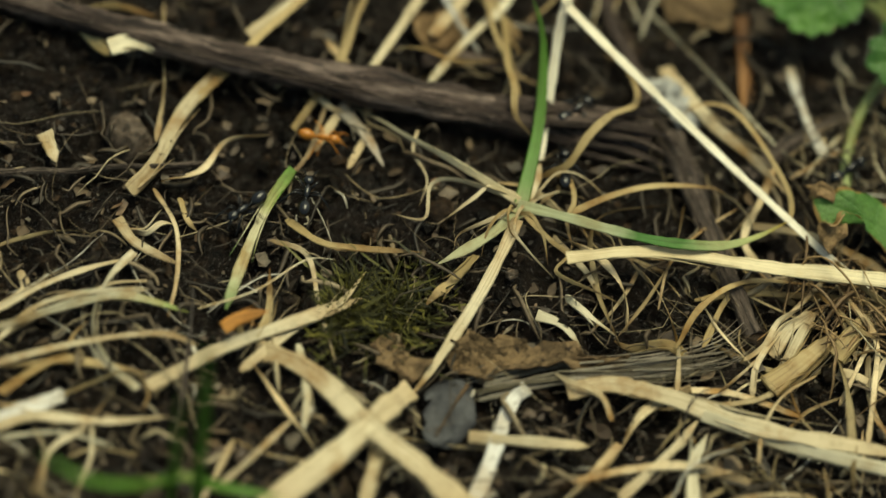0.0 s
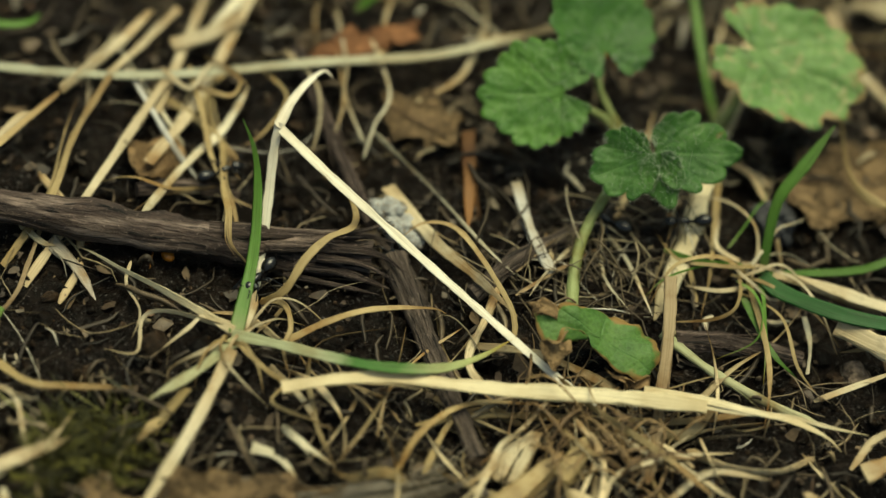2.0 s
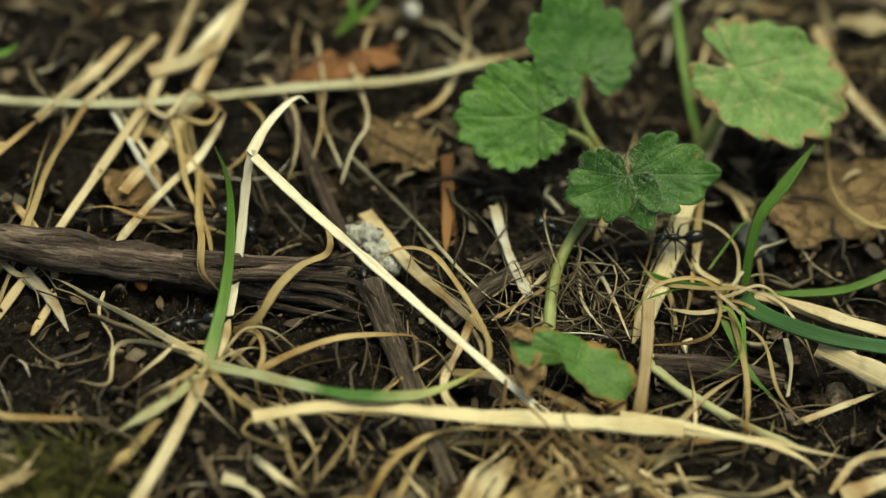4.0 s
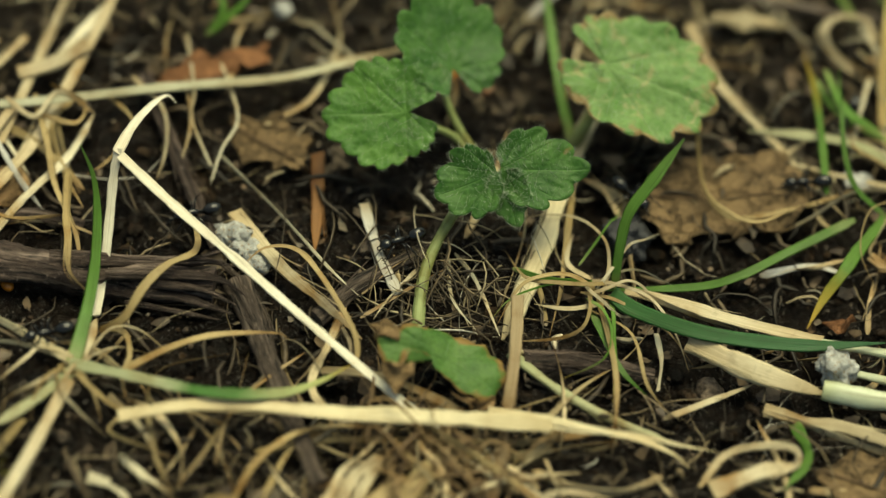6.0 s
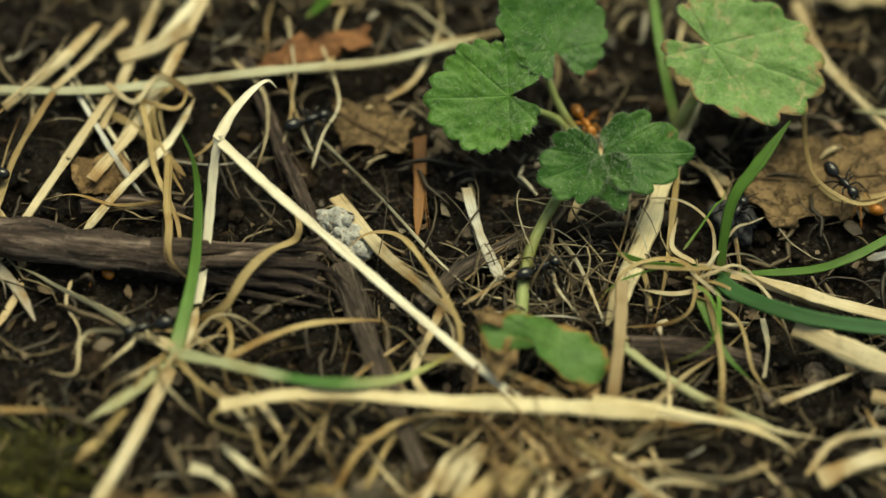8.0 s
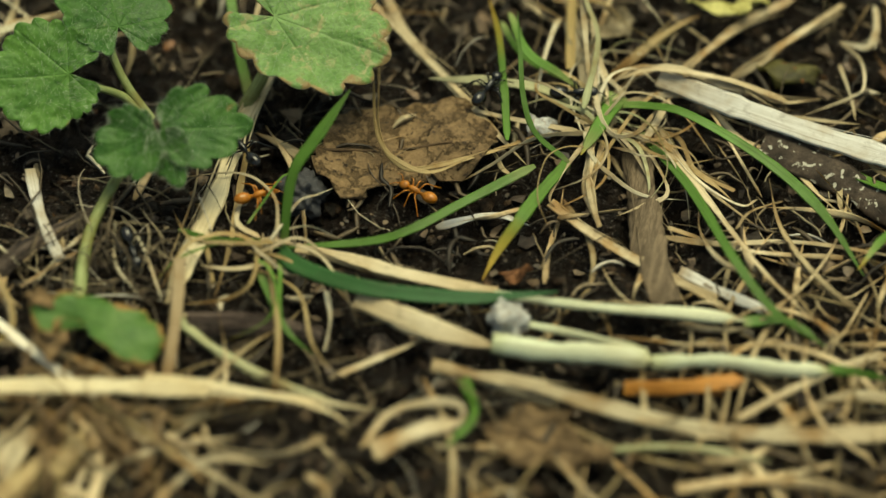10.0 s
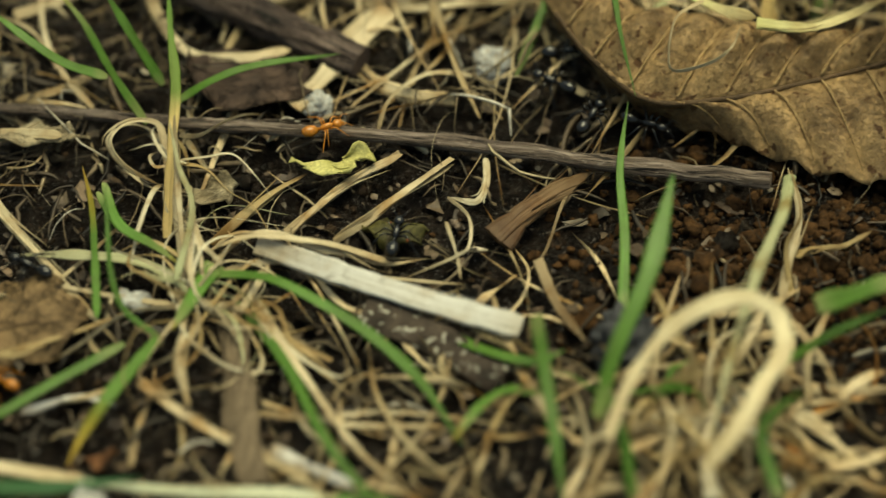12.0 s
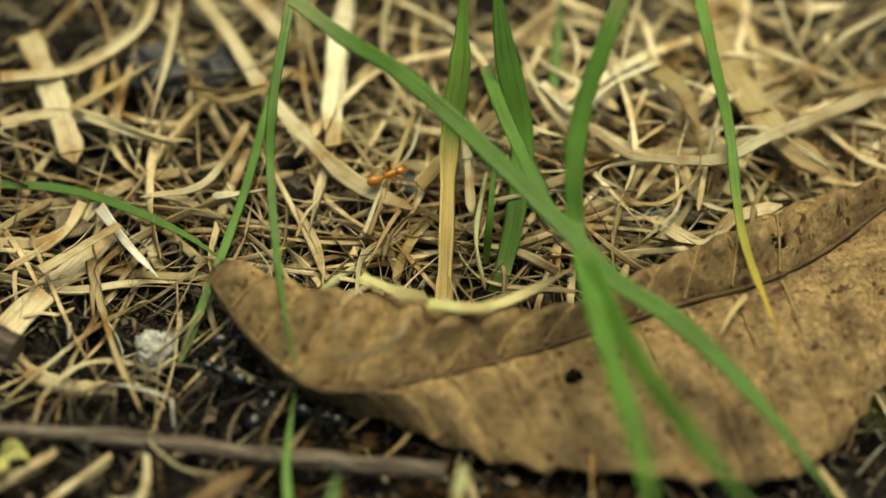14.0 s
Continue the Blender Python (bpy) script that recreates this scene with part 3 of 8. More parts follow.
def flakes(name, label, count, material, seed, spread, size):
    """Small crumpled flakes of rotten leaf and husk, each a thin jagged slab, in one mesh."""
    r = np.random.RandomState(seed)
    x, y = spread(r, count)
    count, k = len(x), 7
    a = np.linspace(0, 2 * np.pi, k, endpoint=False)[None] + r.uniform(-0.35, 0.35, (count, k))
    big = np.exp(r.uniform(np.log(size[0]), np.log(size[1]), count))[:, None]
    rad = big * r.uniform(0.45, 1.15, (count, k))
    thin, turn = r.uniform(0.25, 1.0, count)[:, None], r.uniform(0, 6.3, count)[:, None]
    u, v = np.cos(a) * rad, np.sin(a) * rad * thin
    px, py = u * np.cos(turn) - v * np.sin(turn), u * np.sin(turn) + v * np.cos(turn)
    lean, way = r.normal(0, 0.45, count)[:, None], r.uniform(0, 6.3, count)[:, None]
    pz = lean * (px * np.cos(way) + py * np.sin(way)) + r.normal(0, 0.12, (count, k)) * big
    base = (soil_height(x, y) + r.uniform(0.15, 0.9, count))[:, None]
    top = np.stack([px + x[:, None], py + y[:, None], pz + base], -1)
    low = top - np.array([0, 0, 0.09])
    co = np.concatenate([top, low], 1).reshape(-1, 3) * MM
    faces = []
    for i in range(count):
        o = i * 2 * k
        faces.append(tuple(range(o, o + k)))
        faces.append(tuple(range(o + 2 * k - 1, o + k - 1, -1)))
        faces += [(o + j, o + k + j, o + k + (j + 1) % k, o + (j + 1) % k) for j in range(k)]
    me = bpy.data.meshes.new(name)
    me.from_pydata(co.tolist(), [], faces)
    me.materials.append(material)
    return tagged(new(name, me), label, "litter", kind="stuff")


FLAKEMIX = loose("mixed_leaf_flakes", [(0.0, (0.02, 0.014, 0.009)), (0.35, (0.07, 0.045, 0.026)), (0.6, (0.15, 0.1, 0.055)), (0.8, (0.12, 0.085, 0.055)), (0.96, (0.13, 0.105, 0.075)), (1.0, (0.24, 0.19, 0.13))])


def half_bare(r, n):
    """Everywhere, but thinly on the open soil."""
    x, y = anywhere(r, n)
    ok = (x > 8) | (y - 0.22 * x < 2) | (r.uniform(0, 1, n) < 0.65)
    return x[ok], y[ok]


flakes("leaf_flakes", "small brown and grey flakes of rotten leaf on the soil", 3800, FLAKEMIX, 51, half_bare, (0.25, 1.5))
BARKMIX = loose("mixed_bark_chips", [(0.0, (0.03, 0.02, 0.014)), (0.4, (0.08, 0.052, 0.034)), (0.7, (0.15, 0.088, 0.045)), (0.9, (0.2, 0.15, 0.1)), (1.0, (0.24, 0.1, 0.04))])
flakes("bark_chips", "brown chips of bark and rotten leaf on the soil", 650, BARKMIX, 53, half_bare, (0.5, 1.7))
flakes("husk_flakes", "tiny tan flakes of husk and chaff on the soil", 4200, FLAKEMIX, 52, half_bare, (0.15, 0.6))


def straw_mat(name, label, count, seed, spread, length, width, lift, material):
    """Flat broken straws with ribs and torn ends, matted together in one mesh."""
    r = random.Random(seed)
    x, y = spread(np.random.RandomState(seed), count)
    whole = bpy.data.meshes.new(name)
    heap_bm = bmesh.new()
    for i in range(len(x)):
        long, head = r.uniform(*length), r.uniform(0, 6.3)
        bend, w = r.gauss(0, 0.26), width[0] * (width[1] / width[0]) ** r.random()
        px, py, h, slope, row = float(x[i]), float(y[i]), r.uniform(0.2, lift), r.gauss(0, 0.25), []
        for k in range(4):
            row.append(at((px, py, max(0.15, h + slope * k + r.gauss(0, 0.2)))))
            px, py = px + math.cos(head) * long / 3, py + math.sin(head) * long / 3
            head += bend + r.gauss(0, 0.10)
            if r.random() < 0.1:
                head += r.choice((-0.7, 0.7))
        one = ribbon(row, w, w * r.uniform(0.45, 1.0), 0.14, 0.22, r.choice((0.03, 0.1, 0.25, 0.5)), 1.8, 0.13, 6, 6)
        step = bpy.data.meshes.new("step")
        one.to_mesh(step)
        one.free()
        heap_bm.from_mesh(step)
        bpy.data.meshes.remove(step)
    for f in heap_bm.faces:
        f.smooth = True
    heap_bm.to_mesh(whole)
    heap_bm.free()
    whole.materials.append(material)
    return tagged(new(name, whole), label, "dry grass", kind="stuff")


def bundles(r, n):
    """Loose clumps with bare soil between them."""
    cx, cy = r.uniform(78, 192, 48), 99 + np.abs(r.normal(0, 22, 48)) + r.uniform(0, 4, 48)
    k = r.randint(0, 48, n)
    return cx[k] + r.normal(0, 4.5, n), np.maximum(96, cy[k] + r.normal(0, 4.0, n))


MATTED = fibre("matted_straw", [(0.0, (0.311, 0.229, 0.126)), (0.4, (0.592, 0.496, 0.326)), (1.0, (0.414, 0.296, 0.155))], vary=0.6, spots=0.6, island=True, weather=0.6)
straw_mat("matted_straw", "dense matted dry straw behind a dead leaf", 620, 24,
          bundles, (8, 34), (0.18, 1.3), 2.6, MATTED)
straw_mat("old_straw", "thin litter of old tan straw on soil", 170, 27,
          lambda r, n: (r.uniform(20, 135, n), r.uniform(-26, 7, n) + 0.17 * 60 * r.uniform(0, 1, n)), (6, 24), (0.25, 1.3), 1.6, MATTED)
straw_mat("thin_straw", "thin scattered tan straw beside grass stalks", 120, 28,
          lambda r, n: (r.normal(112, 13, n), r.normal(36, 10, n)), (5, 22), (0.2, 1.0), 1.6, MATTED)
# Paler copy of the matted straw: a patch of sun put into the colour.
SUNLITMAT = fibre("sunlit_matted_straw", [(0.0, (0.521, 0.395, 0.227)), (0.4, (0.756, 0.664, 0.47)), (1.0, (0.554, 0.42, 0.252))], vary=0.4, spots=0.5, island=True, weather=0.5)
straw_mat("pale_straw", "loose straw over matted straw, coloured paler as if sunlit", 110, 29,
          lambda r, n: (r.normal(158, 15, n), r.normal(126, 9, n)), (7, 28), (0.3, 1.6), 4.6, SUNLITMAT)
few = thick(np.random.RandomState(25), 560)
straw_mat("fallen_straw", "tangled tan straw beside green grass blades", 85, 26,
          lambda r, n: (r.normal(138, 9, n), r.normal(49, 6, n)), (6, 20), (0.35, 1.4), 2.2, MATTED)
straw_mat("broken_straw", "broken flat straw pieces on the soil", 560, 25, lambda r, n: few, (5, 21), (0.22, 1.1), 1.2, MATTED)

# ---- the twigs, grasses and straws ----
# --- the woody twigs and roots on the soil
MAIN = twig("long dark grey-brown dead twig with cracked bark", BARK, 3.1, 4.2, [(-61.5, 14.4, 2.2), (-50.1, 14.3, 2.3), (-37.1, 14.3, 2.4), (-22.4, 14.9, 2.3), (-6.3, 16.7, 2.2), (5.8, 18.6, 2.0), (18.2, 20.4, 1.8)])
twig("dark dead root with a rough skin", ROOT, 2.88, 1.88, [(20.1, 22.5, 0.8), (25.2, 14.5, 0.7), (29.4, 8.2, 0.7), (34.2, 1.5, 0.6)])
twig("thin dry grey-brown twig lying on the soil", ROOT, 0.82, 0.58, [(-51.2, -9.7, 0.9), (-44.1, -6.3, 0.9), (-36.0, -3.3, 0.9), (-24.0, 2.9, 0.9)])
twig("straight thin grey-brown dry twig", GREYBARK, 1.26, 1.71, [(56.0, 73.6, 1.6), (67.4, 74.4, 1.8), (79.3, 74.8, 2.0), (95.2, 75.9, 2.1), (112.5, 77.4, 2.2), (124.3, 77.0, 2.4), (139.6, 77.3, 2.6)])
twig("thick dark grey dead stick", BARK, 4.7, 3.52, [(65.6, 96.3, 2.0), (77.9, 91.9, 2.0), (87.6, 88.7, 2.0), (95.6, 85.5, 2.0)])
twig("weathered flat grey splinter of wood", WOOD, 3.07, 3.35, [(89.3, 51.9, 1.4), (91.6, 44.8, 1.3), (93.6, 38.4, 1.1), (96.1, 33.1, 1.0)])
twig("flat piece of dark bark flecked with white", FLECK, 3.55, 3.09, [(101.8, 55.5, 1.5), (109.5, 53.2, 1.2), (116.9, 48.9, 1.0)])
frayed("frayed grey fibrous root bundle on soil", GREYFIBRE, 1.98, 1.28, [(8.8, -14.9, 0.9), (16.8, -9.9, 0.9), (24.9, -7.0, 0.9), (31.6, -2.5, 0.9), (34.7, 2.7, 0.9)])
frayed("frayed grey fibrous root bundle on soil", GREYFIBRE, 1.5, 0.58, [(9.5, -15.5, 1.2), (15.9, -11.3, 1.2), (23.4, -8.1, 1.2), (32.8, -2.9, 1.2)])
# --- grass plant with one tall green blade
t = tuft("grass_plant", "half-dry grass plant with one green and many straw blades", (0.0057, 0.0143))
blade(t, GREEN, 1.48, 0.8, [(7.5, 7.0, 2.0), (6.9, 15.4, 4.2), (5.6, 21.8, 6.5), (4.1, 25.7, 8.8), (2.1, 27.8, 11.0)])
blade(t, BLEACHED, 1.15, 1.0, [(7.7, 13.6, 2.0), (7.2, 18.2, 3.0), (6.5, 22.8, 5.6), (5.9, 26.4, 8.0), (5.7, 28.9, 10.1)], 0.0)
blade(t, BLEACHED, 1.12, 0.6, [(5.7, 28.4, 9.95), (6.2, 32.3, 9.5), (7.3, 35.9, 9.0), (8.3, 37.8, 8.5), (9.3, 37.6, 8.0)])
blade(t, BLEACHED, 1.1, 0.9, [(6.1, 28.2, 9.9), (12.8, 24.5, 8.3), (19.0, 21.9, 6.4), (26.6, 18.1, 4.8), (34.7, 14.0, 3.1), (38.0, 12.5, 2.3), (41.3, 11.0, 1.8), (44.0, 9.8, 1.7)], 0.0)
blade(t, TAN, 0.85, 0.6, [(39.6, 11.9, 1.9), (44.5, 8.8, 2.6), (49.0, 6.8, 2.9), (52.8, 4.9, 2.9), (57.5, 2.0, 2.6)], 0.1)
blade(t, STRAW, 1.92, 1.24, [(7.4, 6.8, 1.5), (7.9, 9.3, 2.0), (8.1, 12.9, 2.5)])
blade(t, CLEANSTRAW, 1.1, 0.29, [(7.2, 7.2, 2.2), (-0.7, 10.1, 1.8), (-6.0, 12.1, 1.5), (-9.3, 13.4, 1.4), (-11.8, 14.0, 1.2)])
blade(t, STRIPED, 1.1, 1.0, [(7.2, 6.7, 2.2), (12.4, 6.7, 2.8), (16.6, 6.2, 3.4), (21.2, 5.8, 4.2), (25.1, 6.7, 4.4), (28.8, 8.6, 4.2), (31.7, 11.1, 3.8), (34.3, 14.0, 3.3)])
blade(t, TAN, 0.57, 0.57, [(34.5, 13.8, 3.0), (34.2, 15.8, 3.3), (32.9, 18.0, 3.7), (28.8, 22.6, 4.0), (25.4, 25.7, 3.7), (22.2, 25.8, 3.3), (20.4, 23.4, 3.0)])
blade(t, PALEGREEN, 1.21, 0.99, [(7.6, 6.0, 2.0), (4.8, 1.1, 1.8), (1.3, -2.6, 1.5)])
blade(t, STRAW, 1.3, 1.19, [(7.7, 5.0, 2.0), (6.5, -4.7, 2.0), (4.4, -13.2, 1.7), (2.9, -17.7, 1.0)])
blade(t, TAN, 0.55, 0.33, [(8.2, 5.8, 2.0), (11.5, 4.0, 1.8), (13.6, 3.0, 1.6), (13.1, 0.7, 1.4), (17.9, 0.0, 1.2), (20.4, -0.5, 1.0)])
blade(t, TAN, 1.0, 0.5, [(8.8, 11.6, 2.2), (10.9, 12.9, 3.6), (12.1, 16.2, 5.0), (13.7, 19.2, 5.4), (15.7, 21.8, 5.0), (15.1, 24.8, 4.5), (13.0, 27.6, 4.0), (10.6, 28.7, 3.0)])
blade(t, TAN, 0.73, 0.51, [(12.3, 7.6, 2.0), (16.1, 11.0, 2.5), (20.1, 13.5, 3.0), (25.5, 15.8, 3.0), (27.3, 15.6, 3.0)])
blade(t, TAN, 0.67, 0.45, [(8.7, 12.3, 2.0), (11.2, 12.1, 2.2), (12.6, 9.3, 2.5), (12.5, 7.0, 1.8), (13.9, 4.4, 1.0)])
blade(t, STRAW, 0.62, 0.28, [(6.5, 7.6, 2.0), (0.5, 7.8, 1.8), (-2.0, 6.6, 1.5), (-1.5, 2.7, 1.2), (-4.9, 2.6, 1.0)])
blade(t, STRAW, 0.39, 0.17, [(-5.2, 13.2, 1.4), (-4.9, 10.6, 1.1), (-2.6, 7.7, 0.9), (-2.5, 4.4, 0.6)])
blade(t, STRAW, 0.55, 0.28, [(7.2, 5.9, 2.0), (4.7, 3.7, 1.7), (2.4, 1.5, 1.3), (2.4, -0.3, 1.0)])
blade(t, STRAW, 0.67, 0.33, [(7.5, 8.4, 1.5), (4.0, 8.2, 1.8), (2.8, 6.3, 1.7), (0.7, 3.4, 1.0)])
strands(t, 7, 8, 9, (STRAW, TAN), 0.5, 0.22, [(7.9, 7.0, 1.5)])
# --- long straws
ob = straw("long pale bent straw lying on the soil", CLEANSTRAW, 1.5, 1.85, [(13.8, 1.6, 2.8), (19.9, 4.5, 3.3), (26.4, 6.3, 3.7), (35.3, 8.1, 3.9), (46.5, 10.2, 3.6), (55.0, 11.8, 3.2)])
part("strip", ribbon([at(p) for p in [(48.4, 12.3, 3.2), (53.5, 12.6, 3.2), (58.1, 12.4, 3.1), (63.4, 12.9, 2.7), (67.0, 12.7, 2.2), (69.0, 11.9, 1.5)]], 1.15, 0.5, 0.16, 0.2, 0.2, 0.3, 0.08), CLEANSTRAW, ob)
part("strip", ribbon([at(p) for p in [(48.6, 11.8, 3.0), (53.7, 12.0, 3.0), (58.2, 12.1, 3.0), (63.3, 13.3, 2.8), (67.7, 13.8, 2.5), (71.4, 14.3, 2.0)]], 0.95, 0.35, 0.16, 0.2, 0.2, 0.4, 0.08), CLEANSTRAW, ob)
straw("thin brown dry grass stem", TAN, 0.67, 0.79, [(27.4, 2.8, 1.2), (34.0, 6.7, 1.2), (51.6, 11.1, 1.2), (60.9, 14.5, 1.2)])
straw("long pale grey-green dry stem lying on the soil", GREYSTEM, 1.0, 1.1, [(-37.4, 32.5, 2.2), (-33.4, 31.6, 2.4), (-24.5, 32.6, 2.6), (-10.2, 36.5, 2.6), (6.6, 43.2, 2.6), (17.8, 48.2, 2.3), (26.5, 54.9, 2.0)])
straw("dry tan grass stem lying on the soil", TAN, 0.94, 0.88, [(-28.8, 8.6, 0.8), (-26.2, 13.1, 1.3), (-23.8, 19.6, 1.9), (-18.3, 31.2, 2.4)])
straw("dry tan grass stem lying on the soil", TAN, 0.77, 1.06, [(-17.4, 9.6, 0.8), (-16.6, 14.0, 1.2), (-15.5, 19.3, 1.6), (-15.3, 26.6, 2.0), (-13.9, 34.6, 2.4)])
straw("dry yellow grass stem lying on the soil", STRAW, 1.01, 0.89, [(-14.8, 8.1, 0.8), (-13.3, 13.9, 1.2), (-11.8, 19.3, 1.6), (-9.7, 28.6, 2.0), (-8.3, 36.5, 2.4)])
straw("dry yellow grass stem lying on the soil", STRAW, 1.03, 1.15, [(-18.6, 31.7, 2.0), (-14.6, 39.0, 2.2), (-12.7, 45.3, 2.4)])
straw("dry yellow grass stem lying on the soil", STRAW, 0.84, 0.97, [(-14.0, 34.9, 2.2), (-11.5, 41.4, 2.3), (-9.8, 46.4, 2.4)])
straw("short white piece of flat straw", STRAWGREY, 1.35, 1.2, [(30.0, 34.6, 1.4), (31.7, 31.5, 1.4), (33.8, 27.9, 1.3), (36.3, 24.8, 1.0)])
straw("narrow orange-brown strip of bark", RUST, 1.51, 0.93, [(24.0, 40.6, 0.7), (25.3, 34.5, 0.8), (26.8, 27.6, 0.8)])
straw("flat hollow straw with a split side", STRAW, 1.59, 0.8, [(17.4, 31.4, 1.2), (23.8, 25.2, 1.7), (29.1, 21.1, 1.8), (34.1, 18.2, 1.4)])
straw("thin pale grass fibre lying on the soil", STRAWPALE, 0.4, 0.29, [(14.2, 37.2, 2.0), (22.1, 31.4, 1.8), (28.6, 25.4, 1.7), (32.9, 22.6, 1.5)])
straw("thin pale curled fibre lying on the soil", STRAWPALE, 0.36, 0.3, [(6.5, 51.7, 1.5), (9.3, 44.3, 2.5), (10.3, 40.1, 2.3), (13.6, 35.4, 1.0)])
straw("thin pale curled fibre lying on the soil", STRAWPALE, 0.35, 0.3, [(11.1, 48.9, 1.5), (14.8, 42.2, 2.5), (14.1, 37.6, 2.3), (13.7, 33.9, 1.0)])
straw("broad flat pale yellow straw", CLEANSTRAW, 1.8, 2.3, [(50.6, 61.6, 0.8), (50.6, 55.6, 1.2), (49.8, 46.5, 1.4), (49.3, 34.7, 1.3), (47.7, 22.4, 1.0)])
straw("leaning brown ribbed straw stub", TANGREY, 1.3, 1.2, [(48.3, 26.2, 3.4), (49.1, 20.5, 2.8), (50.1, 13.0, 2.0), (50.7, 7.9, 1.6), (51.2, 2.6, 1.2)])
straw("dry brown grass stem lying on the soil", TAN, 0.8, 0.57, [(50.5, 43.7, 1.0), (51.4, 36.8, 1.0), (52.0, 29.8, 1.0), (52.0, 23.6, 1.0)])
straw("dry cream straw with a torn end", STRAW, 1.16, 1.39, [(58.5, 32.1, 1.6), (65.1, 31.8, 1.5), (70.0, 30.6, 1.5), (79.3, 31.4, 1.4)])
straw("thick pale green cut grass stalk", STALK, 1.22, 1.45, [(79.0, 30.4, 2.2), (90.0, 30.3, 2.1), (97.1, 31.6, 2.1), (103.6, 32.5, 2.0)])
straw("green grass stalk lying on the soil", GREEN, 1.11, 0.67, [(103.7, 32.6, 1.8), (107.8, 33.4, 1.5), (112.0, 32.1, 1.2)])
straw("shaggy pale torn leaf sheath", STRAW, 2.43, 1.65, [(65.9, 26.1, 2.6), (73.0, 24.6, 2.4), (80.4, 24.2, 2.2)])
straw("thick pale green cut grass stalk", STALK, 1.87, 1.98, [(80.0, 24.1, 2.4), (85.5, 24.3, 2.3), (91.1, 24.6, 2.3), (95.8, 25.4, 2.2)])
straw("pale green grass stalk lying on the soil", STALK, 1.33, 1.66, [(95.6, 25.4, 2.0), (102.1, 26.9, 2.0), (107.6, 27.7, 2.0), (112.9, 28.9, 2.0)])
straw("green grass stalk lying on the soil", GREEN, 1.0, 0.56, [(112.7, 28.7, 2.0), (115.2, 29.6, 1.6), (118.6, 29.9, 1.2)])
straw("dry pale grass stem lying on the soil", STALK, 0.88, 0.77, [(82.6, 27.8, 1.6), (88.4, 26.8, 1.6), (94.1, 26.3, 1.6)])
straw("orange strip of dry bark", ORANGE, 1.32, 1.43, [(93.8, 21.9, 1.0), (99.0, 23.8, 1.1), (104.8, 25.9, 1.2)])
straw("long bent cream straw lying on the soil", STRAW, 1.1, 1.88, [(75.0, 21.2, 1.2), (79.5, 21.3, 1.4), (83.5, 20.6, 1.6), (92.1, 19.2, 1.6), (103.0, 19.9, 1.6), (113.7, 21.4, 1.5), (124.2, 25.1, 1.4)])
straw("grey weathered flat straw with ribs", STRAWGREY, 2.2, 2.4, [(90.0, 59.8, 3.2), (99.4, 57.9, 3.1), (108.8, 56.2, 2.8), (118.1, 54.1, 2.3)])
straw("dry curled grass fibre lying on the soil", TAN, 0.7, 0.58, [(61.6, 55.3, 1.6), (63.9, 46.2, 2.2), (66.8, 42.8, 2.7), (70.1, 43.6, 2.6), (76.1, 48.2, 1.8), (80.0, 52.1, 1.0)])
straw("flat pale straw lying on the soil", STRAW, 1.12, 1.01, [(82.2, 42.7, 1.0), (87.0, 40.3, 1.0), (92.0, 38.0, 1.0), (100.5, 34.9, 1.0)])
straw("flat pale straw lying on the soil", STRAWGREY, 1.23, 1.01, [(96.3, 37.9, 0.8), (100.5, 36.5, 0.8), (106.0, 34.7, 0.8)])
straw("thin dry stem lying on the soil", STRAW, 0.93, 0.7, [(56.4, 66.7, 1.2), (65.7, 58.3, 1.2), (71.5, 53.3, 1.2)])
straw("thin dry stem lying on the soil", STRAW, 1.15, 0.8, [(58.2, 69.6, 1.4), (62.5, 61.5, 1.4), (68.6, 55.5, 1.4), (78.8, 46.7, 1.4)])
straw("thin pale stem lying on the soil", PALEGREEN, 1.13, 0.9, [(48.5, 20.8, 1.2), (54.9, 17.7, 1.2), (61.2, 15.3, 1.2), (66.6, 14.2, 1.2)])
straw("short green grass blade lying on the soil", GREEN, 1.2, 0.8, [(-31.2, 39.2, 2.0), (-27.8, 38.4, 2.5), (-25.0, 39.4, 2.5), (-23.5, 41.7, 2.0)])
# --- grass tuft with green and dry blades
t = tuft("grass_tuft", "low grass tuft with green and dry straw blades", (0.0845, 0.0520))
blade(t, GREEN, 1.02, 0.79, [(79.9, 46.4, 2.0), (73.7, 40.0, 2.8), (69.5, 35.8, 2.5), (65.3, 33.8, 1.8), (55.5, 31.4, 1.0)])
blade(t, GREENYELLOW, 1.24, 1.12, [(82.9, 47.7, 2.0), (80.8, 42.0, 2.5), (79.8, 38.8, 3.0), (78.4, 35.9, 2.0), (77.4, 32.6, 1.0)])
blade(t, GREEN, 0.7, 0.46, [(83.2, 47.8, 2.0), (79.3, 49.3, 3.5), (77.4, 52.2, 5.0), (76.1, 56.6, 6.5), (74.9, 60.9, 8.0)])
blade(t, GREEN, 0.91, 1.25, [(84.7, 56.4, 2.0), (90.0, 56.0, 3.8), (94.3, 54.7, 4.8), (102.6, 51.2, 4.2), (109.1, 47.1, 2.9), (114.4, 41.4, 1.2)])
blade(t, GREEN, 1.0, 1.0, [(89.3, 54.1, 2.0), (95.7, 47.1, 3.0), (101.7, 37.9, 4.0), (106.6, 33.3, 2.8), (112.1, 31.6, 1.5)])
blade(t, STRAW, 1.01, 0.89, [(90.4, 54.6, 2.0), (97.6, 46.2, 2.7), (104.1, 38.8, 2.3), (110.7, 34.3, 1.0)])
blade(t, STRAW, 1.25, 1.59, [(85.0, 52.0, 2.0), (85.3, 46.2, 2.5), (87.3, 41.7, 0.8)])
